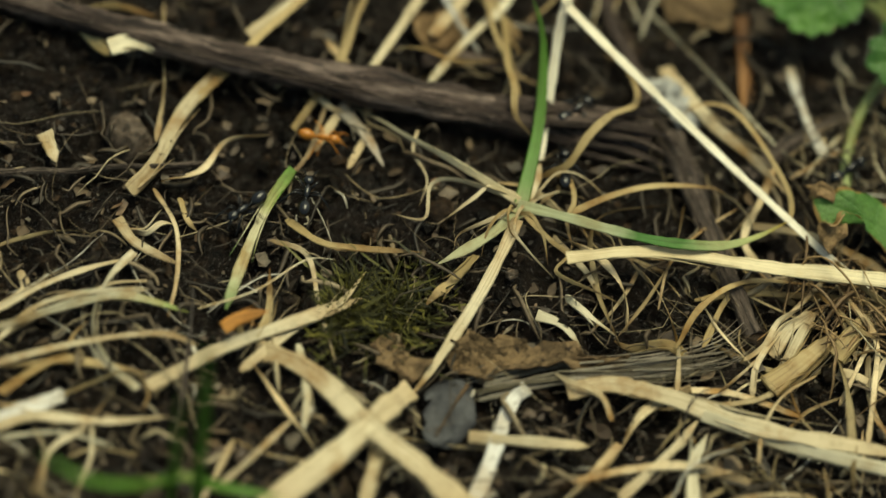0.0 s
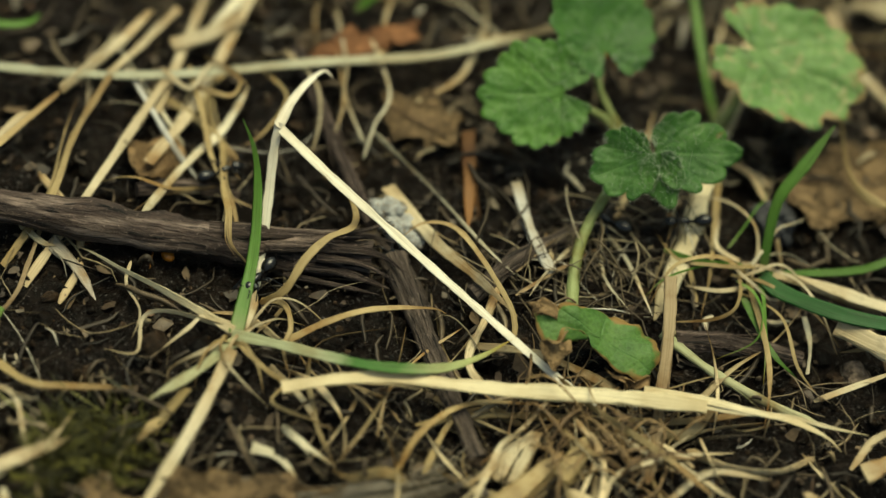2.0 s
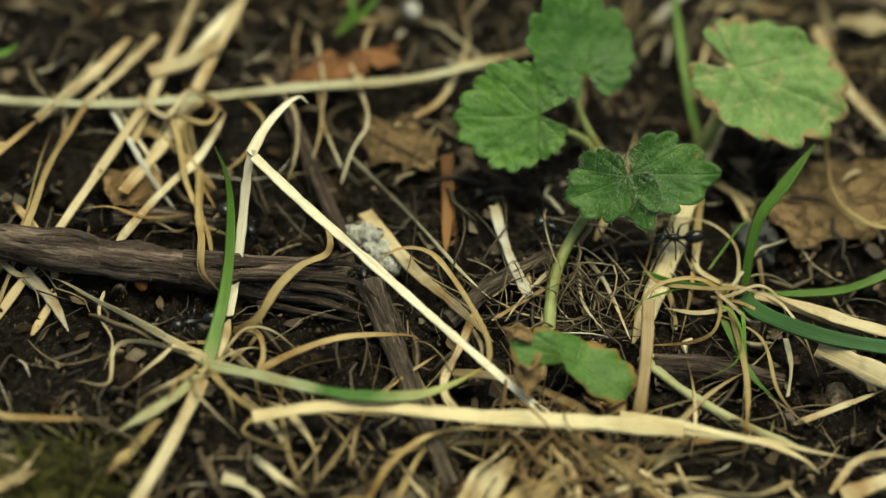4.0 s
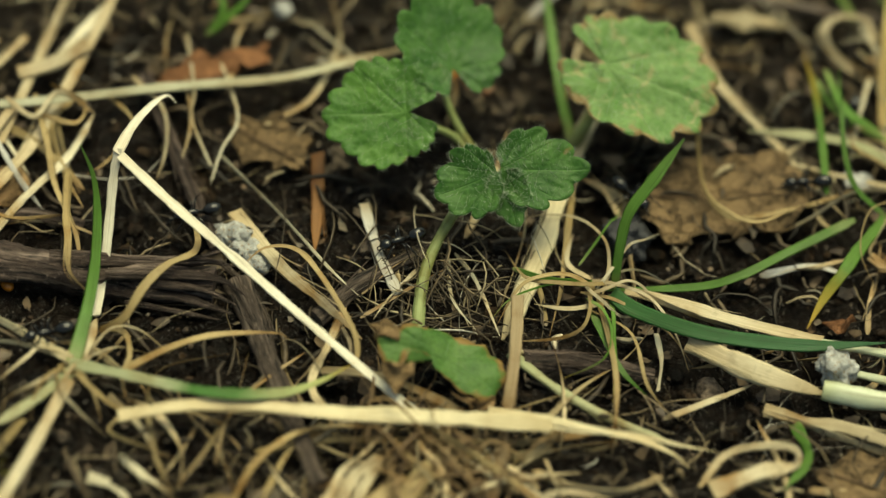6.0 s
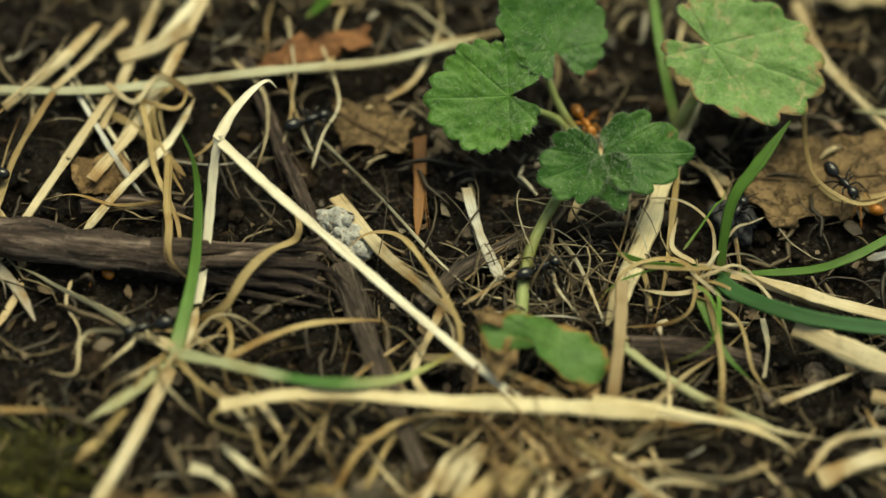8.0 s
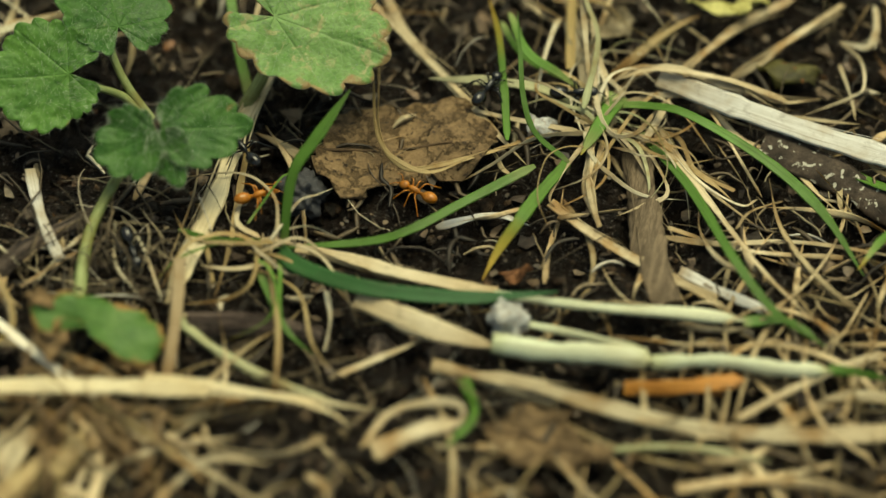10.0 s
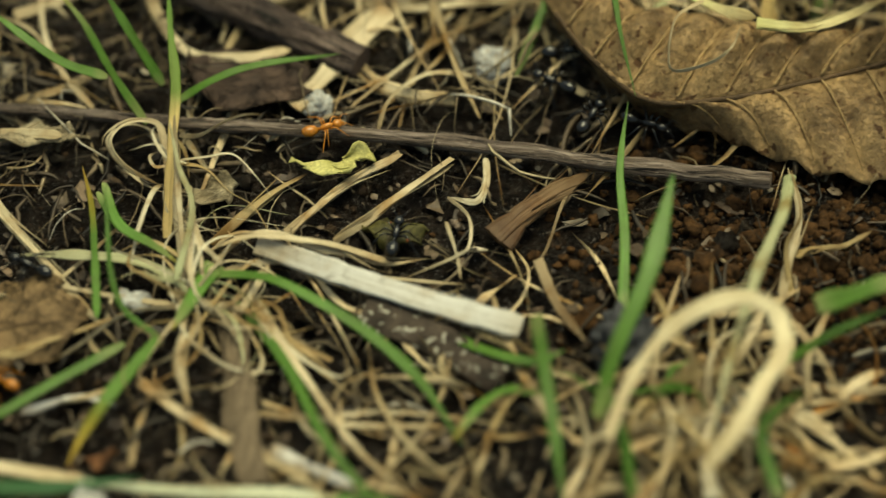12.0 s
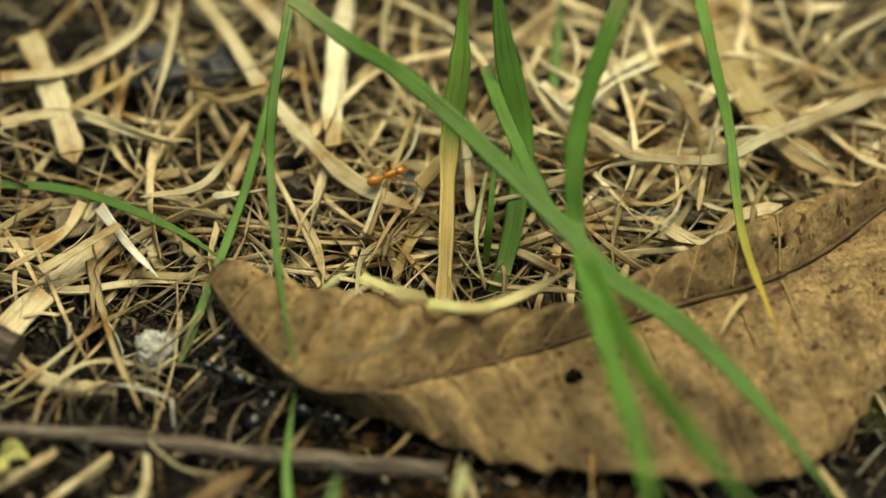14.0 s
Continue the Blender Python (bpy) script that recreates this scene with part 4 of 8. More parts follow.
blade(t, STRAW, 0.81, 0.58, [(91.6, 58.5, 2.0), (90.5, 53.8, 2.7), (89.2, 51.2, 2.7), (86.9, 51.4, 2.0)])
blade(t, STRAW, 0.7, 0.6, [(79.5, 71.1, 8.0), (82.4, 60.4, 5.0), (85.1, 52.9, 2.0)])
blade(t, STRAW, 0.58, 0.58, [(83.4, 61.4, 4.0), (84.7, 59.3, 3.3), (86.9, 57.6, 2.3), (86.0, 53.3, 1.0)])
blade(t, STRAW, 0.68, 0.34, [(84.5, 51.7, 2.0), (82.8, 46.6, 2.0), (82.1, 43.0, 1.6), (83.4, 42.4, 0.8)])
blade(t, STRAW, 0.74, 0.34, [(84.1, 52.4, 2.0), (79.2, 49.9, 2.0), (75.4, 45.9, 1.6), (72.4, 43.5, 0.8)])
blade(t, TAN, 0.74, 0.46, [(90.0, 53.5, 2.0), (93.9, 51.0, 2.3), (98.5, 48.3, 1.9), (100.6, 47.3, 0.8)])
blade(t, STRAW, 0.57, 0.34, [(89.5, 53.4, 2.0), (93.5, 47.2, 2.0), (91.0, 44.7, 1.7), (89.0, 43.3, 1.0)])
blade(t, GREENDRY, 1.05, 0.7, [(73.6, 64.0, 4.0), (76.4, 59.1, 4.0), (80.2, 57.9, 3.3), (83.4, 57.0, 2.0)])
blade(t, PALEGREEN, 0.8, 0.6, [(83.4, 53.8, 4.0), (83.3, 61.8, 5.3), (81.3, 65.3, 7.0), (79.4, 69.5, 9.0)])
blade(t, STRAW, 1.06, 0.47, [(85.3, 56.7, 2.0), (88.1, 60.6, 2.4), (91.4, 61.8, 2.8), (96.3, 61.0, 2.6), (101.7, 61.7, 1.8), (107.5, 62.8, 1.0)])
blade(t, STRAW, 0.7, 0.35, [(86.0, 56.2, 2.0), (90.8, 58.7, 2.2), (99.6, 59.4, 2.5), (108.1, 58.0, 1.8), (111.4, 59.7, 1.0)])
blade(t, STRAW, 0.81, 0.47, [(83.5, 52.2, 2.0), (77.1, 51.8, 1.7), (71.7, 52.4, 1.3), (67.0, 52.4, 1.0)])
blade(t, PALEGREEN, 1.29, 0.94, [(84.2, 54.8, 2.0), (79.1, 56.5, 1.8), (73.2, 56.1, 1.7), (66.9, 55.5, 1.5)])
strands(t, 30, 5, 16, (STRAW, STRAW, STRAWPALE, TAN, PALEGREEN), 0.58, 0.17, [(85.0, 53.1, 2.2)])
# --- green blades of a leaning grass plant
t = tuft("grass_plant", "small grass plant with dark green and dry blades", (0.0600, 0.0360))
blade(t, GREEN, 0.93, 1.74, [(57.4, 31.6, 2.0), (57.1, 34.0, 4.5), (57.2, 37.3, 7.0), (58.9, 40.7, 8.5), (61.0, 45.2, 10.0)])
blade(t, DARKGREEN, 1.73, 1.27, [(57.3, 30.1, 3.0), (60.2, 28.5, 3.5), (67.4, 27.0, 4.0), (77.1, 28.4, 3.5), (85.3, 30.8, 3.0)])
blade(t, GREEN, 0.58, 0.81, [(46.9, 30.3, 2.0), (50.4, 30.1, 2.0), (53.2, 31.0, 1.7), (57.3, 32.9, 1.0)])
blade(t, TAN, 0.78, 0.45, [(55.8, 30.6, 2.0), (59.3, 21.4, 3.3), (60.6, 15.9, 3.0), (61.0, 12.2, 1.0)])
blade(t, TAN, 0.57, 0.34, [(55.1, 28.0, 2.0), (60.2, 26.1, 2.7), (63.0, 20.5, 2.3), (66.2, 18.0, 1.0)])
blade(t, STRAW, 0.7, 0.35, [(54.8, 31.8, 2.0), (52.1, 33.3, 1.5), (51.8, 37.7, 1.0)])
blade(t, GREEN, 0.91, 0.46, [(55.7, 27.9, 2.0), (59.9, 21.9, 2.0), (63.2, 20.1, 1.0)])
blade(t, STRAW, 0.69, 0.46, [(57.2, 29.7, 2.0), (53.5, 27.6, 1.5), (49.9, 27.3, 1.0)])
blade(t, STRAW, 0.81, 0.58, [(59.7, 31.3, 3.0), (63.9, 30.9, 2.0), (70.1, 30.4, 1.0)])
strands(t, 14, 6, 14, (STRAW, TAN, STRAWPALE, GREENDRY), 0.64, 0.29, [(55.5, 30.5, 2.0)])
# --- the tall blades round the curled dead leaf
t = tuft("grass_plant", "tall green grass plant growing behind a dead leaf", (0.1400, 0.1120))
blade(t, GREENYELLOW2, 2.54, 2.31, [(136.7, 97.0, 1.0), (135.7, 106.1, 4.5), (134.9, 114.0, 8.0), (135.2, 119.5, 14.0), (134.7, 126.3, 20.0)])
blade(t, GREEN, 1.98, 3.03, [(141.7, 101.4, 1.0), (142.5, 108.2, 3.5), (142.2, 116.8, 6.0), (139.5, 122.8, 12.0), (137.5, 128.2, 18.0)])
blade(t, GREEN, 1.72, 2.33, [(152.0, 122.8, 28.0), (149.9, 115.4, 24.0), (148.4, 109.6, 20.0), (148.4, 104.1, 17.0), (149.4, 99.5, 14.0), (152.1, 89.2, 16.0), (155.5, 77.0, 20.0), (158.5, 66.0, 24.0), (160.7, 55.2, 28.0)])
blade(t, GREEN, 1.63, 2.18, [(118.5, 117.0, 24.0), (124.7, 113.4, 22.2), (130.6, 111.8, 19.8), (140.6, 105.3, 17.1), (148.7, 98.9, 15.0), (153.7, 94.8, 13.2), (160.2, 91.7, 11.5), (168.0, 85.9, 9.6), (177.0, 77.0, 7.0)])
blade(t, GREEN, 1.47, 1.93, [(137.5, 122.9, 10.0), (140.4, 115.4, 11.0), (144.2, 107.7, 12.0), (148.3, 100.1, 12.0)])
blade(t, GREEN, 1.57, 2.09, [(149.1, 100.2, 14.0), (153.7, 89.3, 16.0), (158.6, 78.3, 19.0), (162.9, 71.5, 21.0), (169.0, 63.4, 22.0)])
blade(t, GREEN, 1.1, 0.66, [(117.4, 124.0, 18.0), (117.2, 112.0, 14.0), (118.3, 103.8, 10.0), (121.8, 90.0, 9.0), (124.9, 81.6, 8.0)])
blade(t, GREEN, 0.92, 1.03, [(86.9, 106.4, 2.0), (95.1, 107.1, 2.5), (101.3, 105.7, 3.0), (109.1, 102.1, 3.0), (114.1, 98.8, 3.0)])
blade(t, GREEN, 0.97, 0.85, [(111.6, 87.9, 1.0), (112.9, 93.6, 2.5), (114.7, 106.8, 4.0), (115.0, 119.1, 4.0), (115.0, 129.9, 4.0)])
blade(t, GREENYELLOW, 1.23, 0.9, [(158.1, 133.6, 14.0), (160.7, 126.1, 11.0), (163.2, 119.2, 8.0), (165.6, 106.7, 7.5), (170.2, 94.8, 7.0)])
blade(t, GREEN, 0.81, 0.58, [(140.1, 104.8, 1.0), (140.1, 107.4, 6.0), (139.7, 115.1, 8.0)])
blade(t, GREEN, 1.23, 0.86, [(148.2, 115.9, 1.0), (144.8, 124.4, 2.3), (144.0, 134.9, 3.7), (143.6, 140.5, 5.0)])
# --- straw behind the leaf
straw("broad dry grass blade with dark spots", STRAW, 1.39, 1.97, [(105.1, 134.1, 4.3), (109.8, 128.4, 4.1), (113.8, 122.9, 3.9), (119.0, 116.7, 3.6), (125.2, 111.1, 3.3), (132.3, 108.2, 3.0)])
straw("thin curled dry blade lying on the soil", TAN, 0.72, 0.6, [(106.0, 120.1, 4.8), (110.6, 120.3, 5.0), (115.1, 122.0, 5.1), (117.2, 124.4, 5.3), (113.8, 121.0, 4.8), (110.7, 119.7, 4.3), (106.9, 120.7, 3.8)])
straw("tan flat weathered straw lying on the soil", STRAW, 2.6, 3.07, [(88.2, 126.5, 3.0), (92.6, 118.3, 3.0), (96.6, 110.1, 3.0)])
straw("broad flat dry straw lying on the soil", STRAW, 2.34, 2.11, [(92.8, 87.5, 1.0), (96.0, 93.9, 1.0), (99.0, 98.9, 1.0), (102.5, 104.0, 1.0)])
straw("broad flat brown strip of dead leaf", TAN, 4.79, 4.19, [(159.0, 146.8, 1.2), (162.9, 139.6, 1.1), (167.2, 132.0, 1.1), (173.2, 123.1, 1.0)])
straw("cream dry straw lying on the soil", STRAW, 1.3, 1.53, [(181.3, 134.8, 3.2), (175.5, 129.4, 3.2), (169.8, 125.2, 3.3), (160.6, 119.9, 3.4), (154.2, 119.2, 3.4)])
straw("dry bent straw lying on the soil", STRAW, 1.44, 1.2, [(155.4, 118.8, 3.4), (149.9, 121.2, 3.4), (146.1, 122.4, 3.4), (141.5, 126.8, 3.4)])
straw("thin curled dry blade lying on the soil", TAN, 0.76, 0.53, [(156.8, 122.4, 3.8), (160.5, 120.4, 4.1), (160.3, 116.5, 4.5), (157.2, 112.4, 4.8), (154.3, 111.9, 4.5), (152.0, 114.9, 4.1), (151.5, 117.0, 3.8)])
straw("dry pale stem lying on the soil", STRAWPALE, 2.0, 1.77, [(120.6, 138.2, 3.3), (121.5, 127.1, 3.3), (122.6, 115.7, 3.3)])
straw("dry pale stem lying on the soil", STRAW, 1.03, 0.92, [(91.0, 95.4, 1.2), (98.7, 94.9, 1.2), (106.5, 97.1, 1.2), (114.7, 96.8, 1.2)])
straw("dry stem lying on the soil", STRAW, 1.3, 1.06, [(90.7, 99.6, 1.4), (96.2, 101.5, 1.4), (101.8, 109.0, 1.4), (108.0, 111.8, 1.4)])
straw("dry stem lying on the soil", STRAW, 1.42, 0.94, [(87.9, 113.7, 3.2), (94.5, 116.2, 3.2), (103.4, 114.1, 3.2), (108.1, 114.2, 3.2)])
straw("dry stem lying on the soil", STRAW, 1.6, 1.11, [(86.7, 119.1, 3.4), (94.0, 121.8, 3.4), (99.5, 128.1, 3.4), (100.6, 134.9, 3.4)])
straw("thin pale split straw lying on the soil", STRAWPALE, 0.59, 0.36, [(127.6, 104.4, 2.8), (128.7, 110.8, 3.5), (130.4, 115.8, 4.1), (131.2, 121.1, 4.8)])
straw("dry torn blade tip lying on the soil", STRAW, 1.07, 0.71, [(138.0, 108.9, 4.2), (136.8, 115.2, 5.0), (134.6, 122.4, 5.8)])
straw("dry green-striped stem lying on the soil", PALEGREEN, 0.93, 0.7, [(124.2, 97.9, 1.2), (127.6, 102.4, 1.2), (131.6, 107.0, 1.2)])
straw("dry brown stem lying on the soil", TAN, 0.95, 1.07, [(131.4, 100.0, 1.2), (132.4, 105.6, 1.2), (134.9, 113.5, 1.2), (137.4, 122.0, 1.2)])
straw("yellow torn grass strip lying on the soil", YELLOW, 1.11, 1.34, [(128.6, 95.8, 7.0), (132.1, 94.6, 7.5), (135.7, 93.2, 8.0)])
straw("yellow torn grass strip lying on the soil", YELLOW, 1.47, 1.02, [(135.8, 92.5, 8.5), (140.7, 93.4, 8.2), (144.9, 96.5, 8.0), (149.0, 99.9, 8.0)])
straw("fine pale fibre lying on the soil", STRAWPALE, 0.41, 0.29, [(159.5, 122.0, 3.8), (162.1, 122.1, 4.8), (167.3, 122.9, 5.8), (171.7, 120.8, 5.3), (176.0, 118.0, 4.8)])
# --- straw between the twig and the tuft
straw("straight dry stem lying on the soil", STRAW, 0.8, 1.03, [(92.0, 62.7, 1.0), (94.6, 66.8, 1.2), (97.4, 70.7, 1.4), (102.2, 74.4, 1.6)])
straw("straight dry stem lying on the soil", STRAW, 0.75, 0.92, [(97.2, 63.0, 1.0), (100.0, 66.3, 1.2), (102.4, 69.2, 1.4), (107.1, 74.8, 1.6)])
straw("broad dry straw lying on the soil", STRAW, 1.91, 2.15, [(90.0, 79.3, 1.4), (93.2, 85.6, 1.7), (97.1, 93.2, 2.0)])
straw("dry curled blade lying on the soil", STRAW, 0.85, 0.51, [(85.6, 59.2, 2.4), (88.2, 61.6, 2.4), (93.5, 61.4, 2.5), (98.1, 61.7, 2.2), (102.7, 61.3, 1.6), (107.0, 62.9, 1.0)])
straw("brown dry stem lying on the soil", TAN, 0.69, 0.57, [(84.8, 61.0, 1.0), (88.5, 65.5, 1.0), (92.2, 70.0, 1.0)])
straw("dry curled fibre lying on the soil", STRAW, 0.7, 0.47, [(99.0, 77.3, 1.0), (99.8, 80.9, 1.8), (102.6, 84.6, 2.5), (107.0, 86.4, 1.8), (111.3, 85.9, 1.0)])
straw("dry fibre lying on the soil", STRAW, 0.59, 0.48, [(95.5, 79.8, 1.0), (98.5, 84.2, 1.3), (102.2, 89.8, 1.7), (105.7, 93.6, 2.0)])
straw("dry fibre lying on the soil", STRAW, 0.45, 0.34, [(108.2, 66.8, 1.5), (109.7, 63.4, 1.2), (111.0, 60.2, 1.0)])
straw("dry curled fibre lying on the soil", STRAW, 0.45, 0.28, [(107.6, 70.3, 1.0), (110.3, 68.0, 1.5), (111.0, 64.4, 2.0), (109.5, 62.8, 1.5), (104.3, 60.3, 1.0)])
straw("dry fibre lying on the soil", STRAW, 0.56, 0.34, [(96.1, 59.3, 1.0), (101.3, 59.8, 1.0), (107.5, 60.2, 1.0), (111.6, 59.9, 1.0)])
straw("brown ribbed husk of a grass leaf", HUSK, 3.1, 1.72, [(113.6, 66.0, 1.2), (115.7, 70.1, 1.3), (118.3, 73.7, 1.5), (121.4, 76.4, 1.6)])
straw("pale root fibre lying on the soil", STRAWPALE, 0.91, 0.68, [(111.0, 75.5, 2.0), (111.0, 72.3, 1.7), (110.5, 70.2, 1.3), (108.2, 70.4, 1.0)])
straw("dry stem lying on the soil", TANGREY, 1.1, 0.77, [(117.8, 64.3, 1.4), (121.0, 58.9, 1.4), (124.0, 54.5, 1.4)])
straw("pale drooping half-green blade lying on the soil", PALEGREEN, 1.39, 0.75, [(141.3, 76.5, 4.0), (141.1, 69.8, 7.0), (139.6, 61.1, 8.0), (138.4, 52.1, 7.5), (137.7, 42.1, 6.0)])
straw("upright brown dry stem lying on the soil", TAN, 0.68, 0.57, [(143.1, 65.1, 1.0), (142.2, 69.3, 2.3), (142.9, 72.4, 3.7), (141.4, 76.9, 5.0)])
straw("dry fibre lying on the soil", TAN, 0.57, 0.34, [(143.2, 68.3, 2.0), (144.7, 70.1, 1.5), (148.0, 71.1, 1.0)])
straw("bent broad dry blade lying on the soil", CLEANSTRAW, 1.2, 2.1, [(128.6, 41.3, 6.0), (130.0, 46.5, 8.5), (132.3, 51.3, 10.0), (135.1, 53.9, 10.8), (139.1, 55.8, 11.0), (142.4, 55.4, 11.0), (143.5, 51.7, 10.6), (142.4, 47.5, 9.8), (140.3, 42.5, 8.4), (137.8, 38.3, 7.0)])
straw("dry curled stem lying on the soil", TAN, 0.65, 0.43, [(129.2, 59.4, 6.0), (133.3, 54.2, 5.0), (135.4, 51.3, 4.0), (135.4, 47.5, 3.0)])
straw("dry stem lying on the soil", TAN, 0.75, 0.54, [(135.6, 54.7, 1.0), (132.4, 49.7, 2.0), (130.6, 43.5, 3.0)])
straw("long green grass blade lying on the soil", GREEN, 1.21, 0.66, [(141.3, 53.4, 1.0), (144.2, 55.1, 4.3), (148.2, 57.7, 6.0), (153.2, 61.0, 6.0)])
straw("broad green grass blade lying on the soil", GREENDRY, 1.97, 1.64, [(146.1, 57.3, 10.0), (149.6, 60.0, 9.5), (153.6, 62.7, 9.0)])
straw("rusty dry stem lying on the soil", ORANGE, 0.78, 0.67, [(146.1, 50.3, 1.0), (149.1, 53.2, 1.0), (152.3, 55.1, 1.0), (152.0, 59.5, 1.0), (149.7, 63.0, 1.0)])
# --- blades near the camera
t = tuft("grass_plant", "upright green grass blades with soft edges", (0.1290, 0.0560))
blade(t, GREEN, 1.32, 2.2, [(127.0, 44.5, 4.0), (127.7, 50.3, 7.3), (129.7, 58.2, 10.0), (130.4, 68.9, 12.0)])
blade(t, GREEN, 1.38, 1.06, [(119.5, 53.5, 6.0), (122.2, 44.7, 6.0), (125.3, 34.9, 4.0)])
blade(t, GREEN, 1.31, 1.09, [(110.6, 54.1, 1.0), (114.4, 51.9, 1.7), (119.6, 50.6, 2.3), (122.6, 52.2, 3.0)])
blade(t, GREENDRY, 0.75, 0.86, [(121.2, 47.8, 1.0), (117.9, 47.2, 2.3), (115.6, 44.5, 3.3), (113.7, 40.0, 4.0)])
blade(t, GREEN, 1.4, 0.97, [(131.5, 37.9, 2.0), (129.4, 43.8, 4.0), (126.4, 48.2, 6.0)])
blade(t, GREEN, 1.15, 0.69, [(127.3, 58.3, 2.0), (126.1, 67.5, 3.0), (124.4, 75.3, 4.0), (124.0, 83.1, 5.0)])
blade(t, GREEN, 1.29, 0.97, [(145.1, 39.3, 3.0), (142.6, 45.1, 5.5), (145.8, 49.0, 8.0)])
strands(t, 12, 10, 14, (GREEN, GREENDRY, STRAW, TAN), 1.09, 0.44, [(131.5, 48.6, 1.5)])
strands(t, 16, 12, 16, (STRAW, TAN, STRAWPALE), 0.76, 0.33, [(139.3, 47.2, 1.5)])
t = tuft("grass_plant", "small green grass plant beside a twig", (0.0900, 0.0660))
blade(t, GREENYELLOW2, 1.15, 0.9, [(80.9, 60.2, 2.0), (79.6, 67.3, 4.0), (78.6, 75.1, 7.0), (76.9, 80.7, 9.0), (75.2, 87.0, 10.0)])
blade(t, GREEN, 0.94, 0.58, [(77.9, 76.6, 3.0), (81.6, 78.7, 4.3), (85.9, 81.1, 4.7), (93.5, 84.8, 4.0)])
blade(t, GREEN, 1.05, 0.82, [(70.9, 76.7, 6.0), (66.7, 76.4, 7.3), (63.0, 77.4, 8.7), (57.8, 80.0, 10.0)])
blade(t, GREENDRY, 0.94, 0.7, [(75.6, 73.6, 3.0), (71.2, 77.6, 5.7), (67.3, 81.7, 8.0), (64.0, 83.7, 10.0)])
blade(t, GREEN, 1.05, 0.82, [(76.3, 78.1, 4.0), (73.0, 80.5, 8.0), (69.1, 84.1, 11.0)])
blade(t, STRAW, 0.75, 0.8, [(77.9, 72.0, 2.0), (79.9, 66.2, 1.8), (82.2, 60.1, 1.6), (84.2, 53.6, 1.4)])
blade(t, STRAW, 0.81, 0.58, [(79.5, 66.7, 2.0), (77.3, 72.1, 2.3), (74.2, 73.6, 2.7), (72.2, 71.3, 3.0), (72.9, 69.6, 2.3), (76.4, 67.0, 1.7), (78.8, 66.5, 1.0)])
blade(t, GREENYELLOW, 0.8, 0.8, [(76.5, 48.9, 2.0), (74.7, 55.6, 2.7), (73.0, 61.3, 3.3), (70.9, 65.8, 4.0)])
blade(t, GREENDRY, 0.68, 0.57, [(72.7, 64.2, 2.0), (75.7, 60.5, 1.7), (79.9, 59.4, 1.3), (83.4, 59.4, 1.0)])
strands(t, 12, 9, 13, (STRAW, TAN, STRAWPALE), 0.69, 0.29, [(79.5, 68.9, 2.0)])
# --- straws of the left stretch
straw("flat pale straw lying on the soil", STRAW, 0.85, 0.57, [(-43.3, -27.8, 1.5), (-38.2, -22.7, 1.9), (-35.4, -18.7, 2.2), (-31.4, -15.0, 1.7), (-27.4, -11.8, 1.2)])
straw("pale stem with a green end", GREENENDS2, 0.95, 0.73, [(-43.1, -28.4, 1.5), (-37.5, -24.5, 1.9), (-31.0, -19.4, 2.2), (-26.5, -17.3, 1.8), (-20.7, -16.7, 1.4)])
straw("pale straw lying on the soil", STRAW, 0.78, 0.67, [(-40.4, -32.3, 1.2), (-36.2, -28.1, 1.4), (-29.2, -23.2, 1.6), (-22.5, -20.6, 1.8), (-18.5, -20.2, 2.0)])
straw("flat straw lying on the soil", STRAWGREY, 1.88, 1.44, [(-38.0, -38.9, 1.0), (-33.9, -34.4, 1.0), (-29.2, -29.5, 1.0)])
straw("long flat straw lying on the soil", STRAW, 1.48, 1.14, [(-21.5, -26.5, 1.0), (-15.9, -19.0, 1.4), (-10.4, -14.3, 1.6), (-4.9, -8.7, 1.6)])
straw("dry stem lying on the soil", STRAW, 1.03, 0.69, [(-14.1, -20.9, 1.2), (-10.1, -15.0, 1.2), (-6.7, -10.5, 1.2), (-5.5, -5.3, 1.2)])
straw("twisted dry blade lying on the soil", TAN, 1.04, 0.58, [(-14.9, -2.1, 1.0), (-10.8, -4.3, 1.7), (-6.5, -3.0, 1.6), (-0.6, -1.6, 0.8)])
straw("whitish straw with green ends", GREENENDS, 1.13, 1.13, [(-16.0, 4.1, 1.4), (-16.9, -2.3, 1.6), (-17.3, -9.3, 1.8), (-17.2, -15.1, 2.0)])
straw("thick dry stalk lying on the soil", STRAW, 2.57, 2.24, [(-6.6, -36.2, 3.0), (-1.7, -27.7, 2.7), (1.1, -21.4, 2.5), (2.7, -17.6, 2.2)])
straw("thick dry stalk lying on the soil", STRAW, 1.96, 2.84, [(-13.3, -17.9, 1.2), (-9.0, -18.7, 1.5), (-4.9, -20.6, 1.8), (-0.8, -23.1, 2.4), (5.9, -26.3, 3.2), (11.9, -30.0, 4.0)])
straw("dry stalk lying on the soil", STRAW, 1.56, 1.11, [(2.1, -32.7, 2.0), (1.8, -27.7, 1.5), (2.2, -22.8, 1.0)])
straw("split broad dry stalk lying on the soil", STRAW, 1.94, 1.71, [(17.4, -12.3, 1.4), (21.6, -10.5, 1.6), (27.2, -10.1, 1.8), (37.3, -10.7, 2.0), (51.4, -9.0, 2.0)])
straw("split pale straw lying on the soil", STRAWPALE, 1.48, 1.36, [(31.0, -11.3, 1.8), (40.3, -11.2, 2.1), (51.7, -11.2, 2.4)])
straw("short dry straw lying on the soil", STRAW, 1.23, 1.01, [(9.6, -20.3, 1.2), (13.6, -19.7, 1.2), (21.4, -17.8, 1.2)])
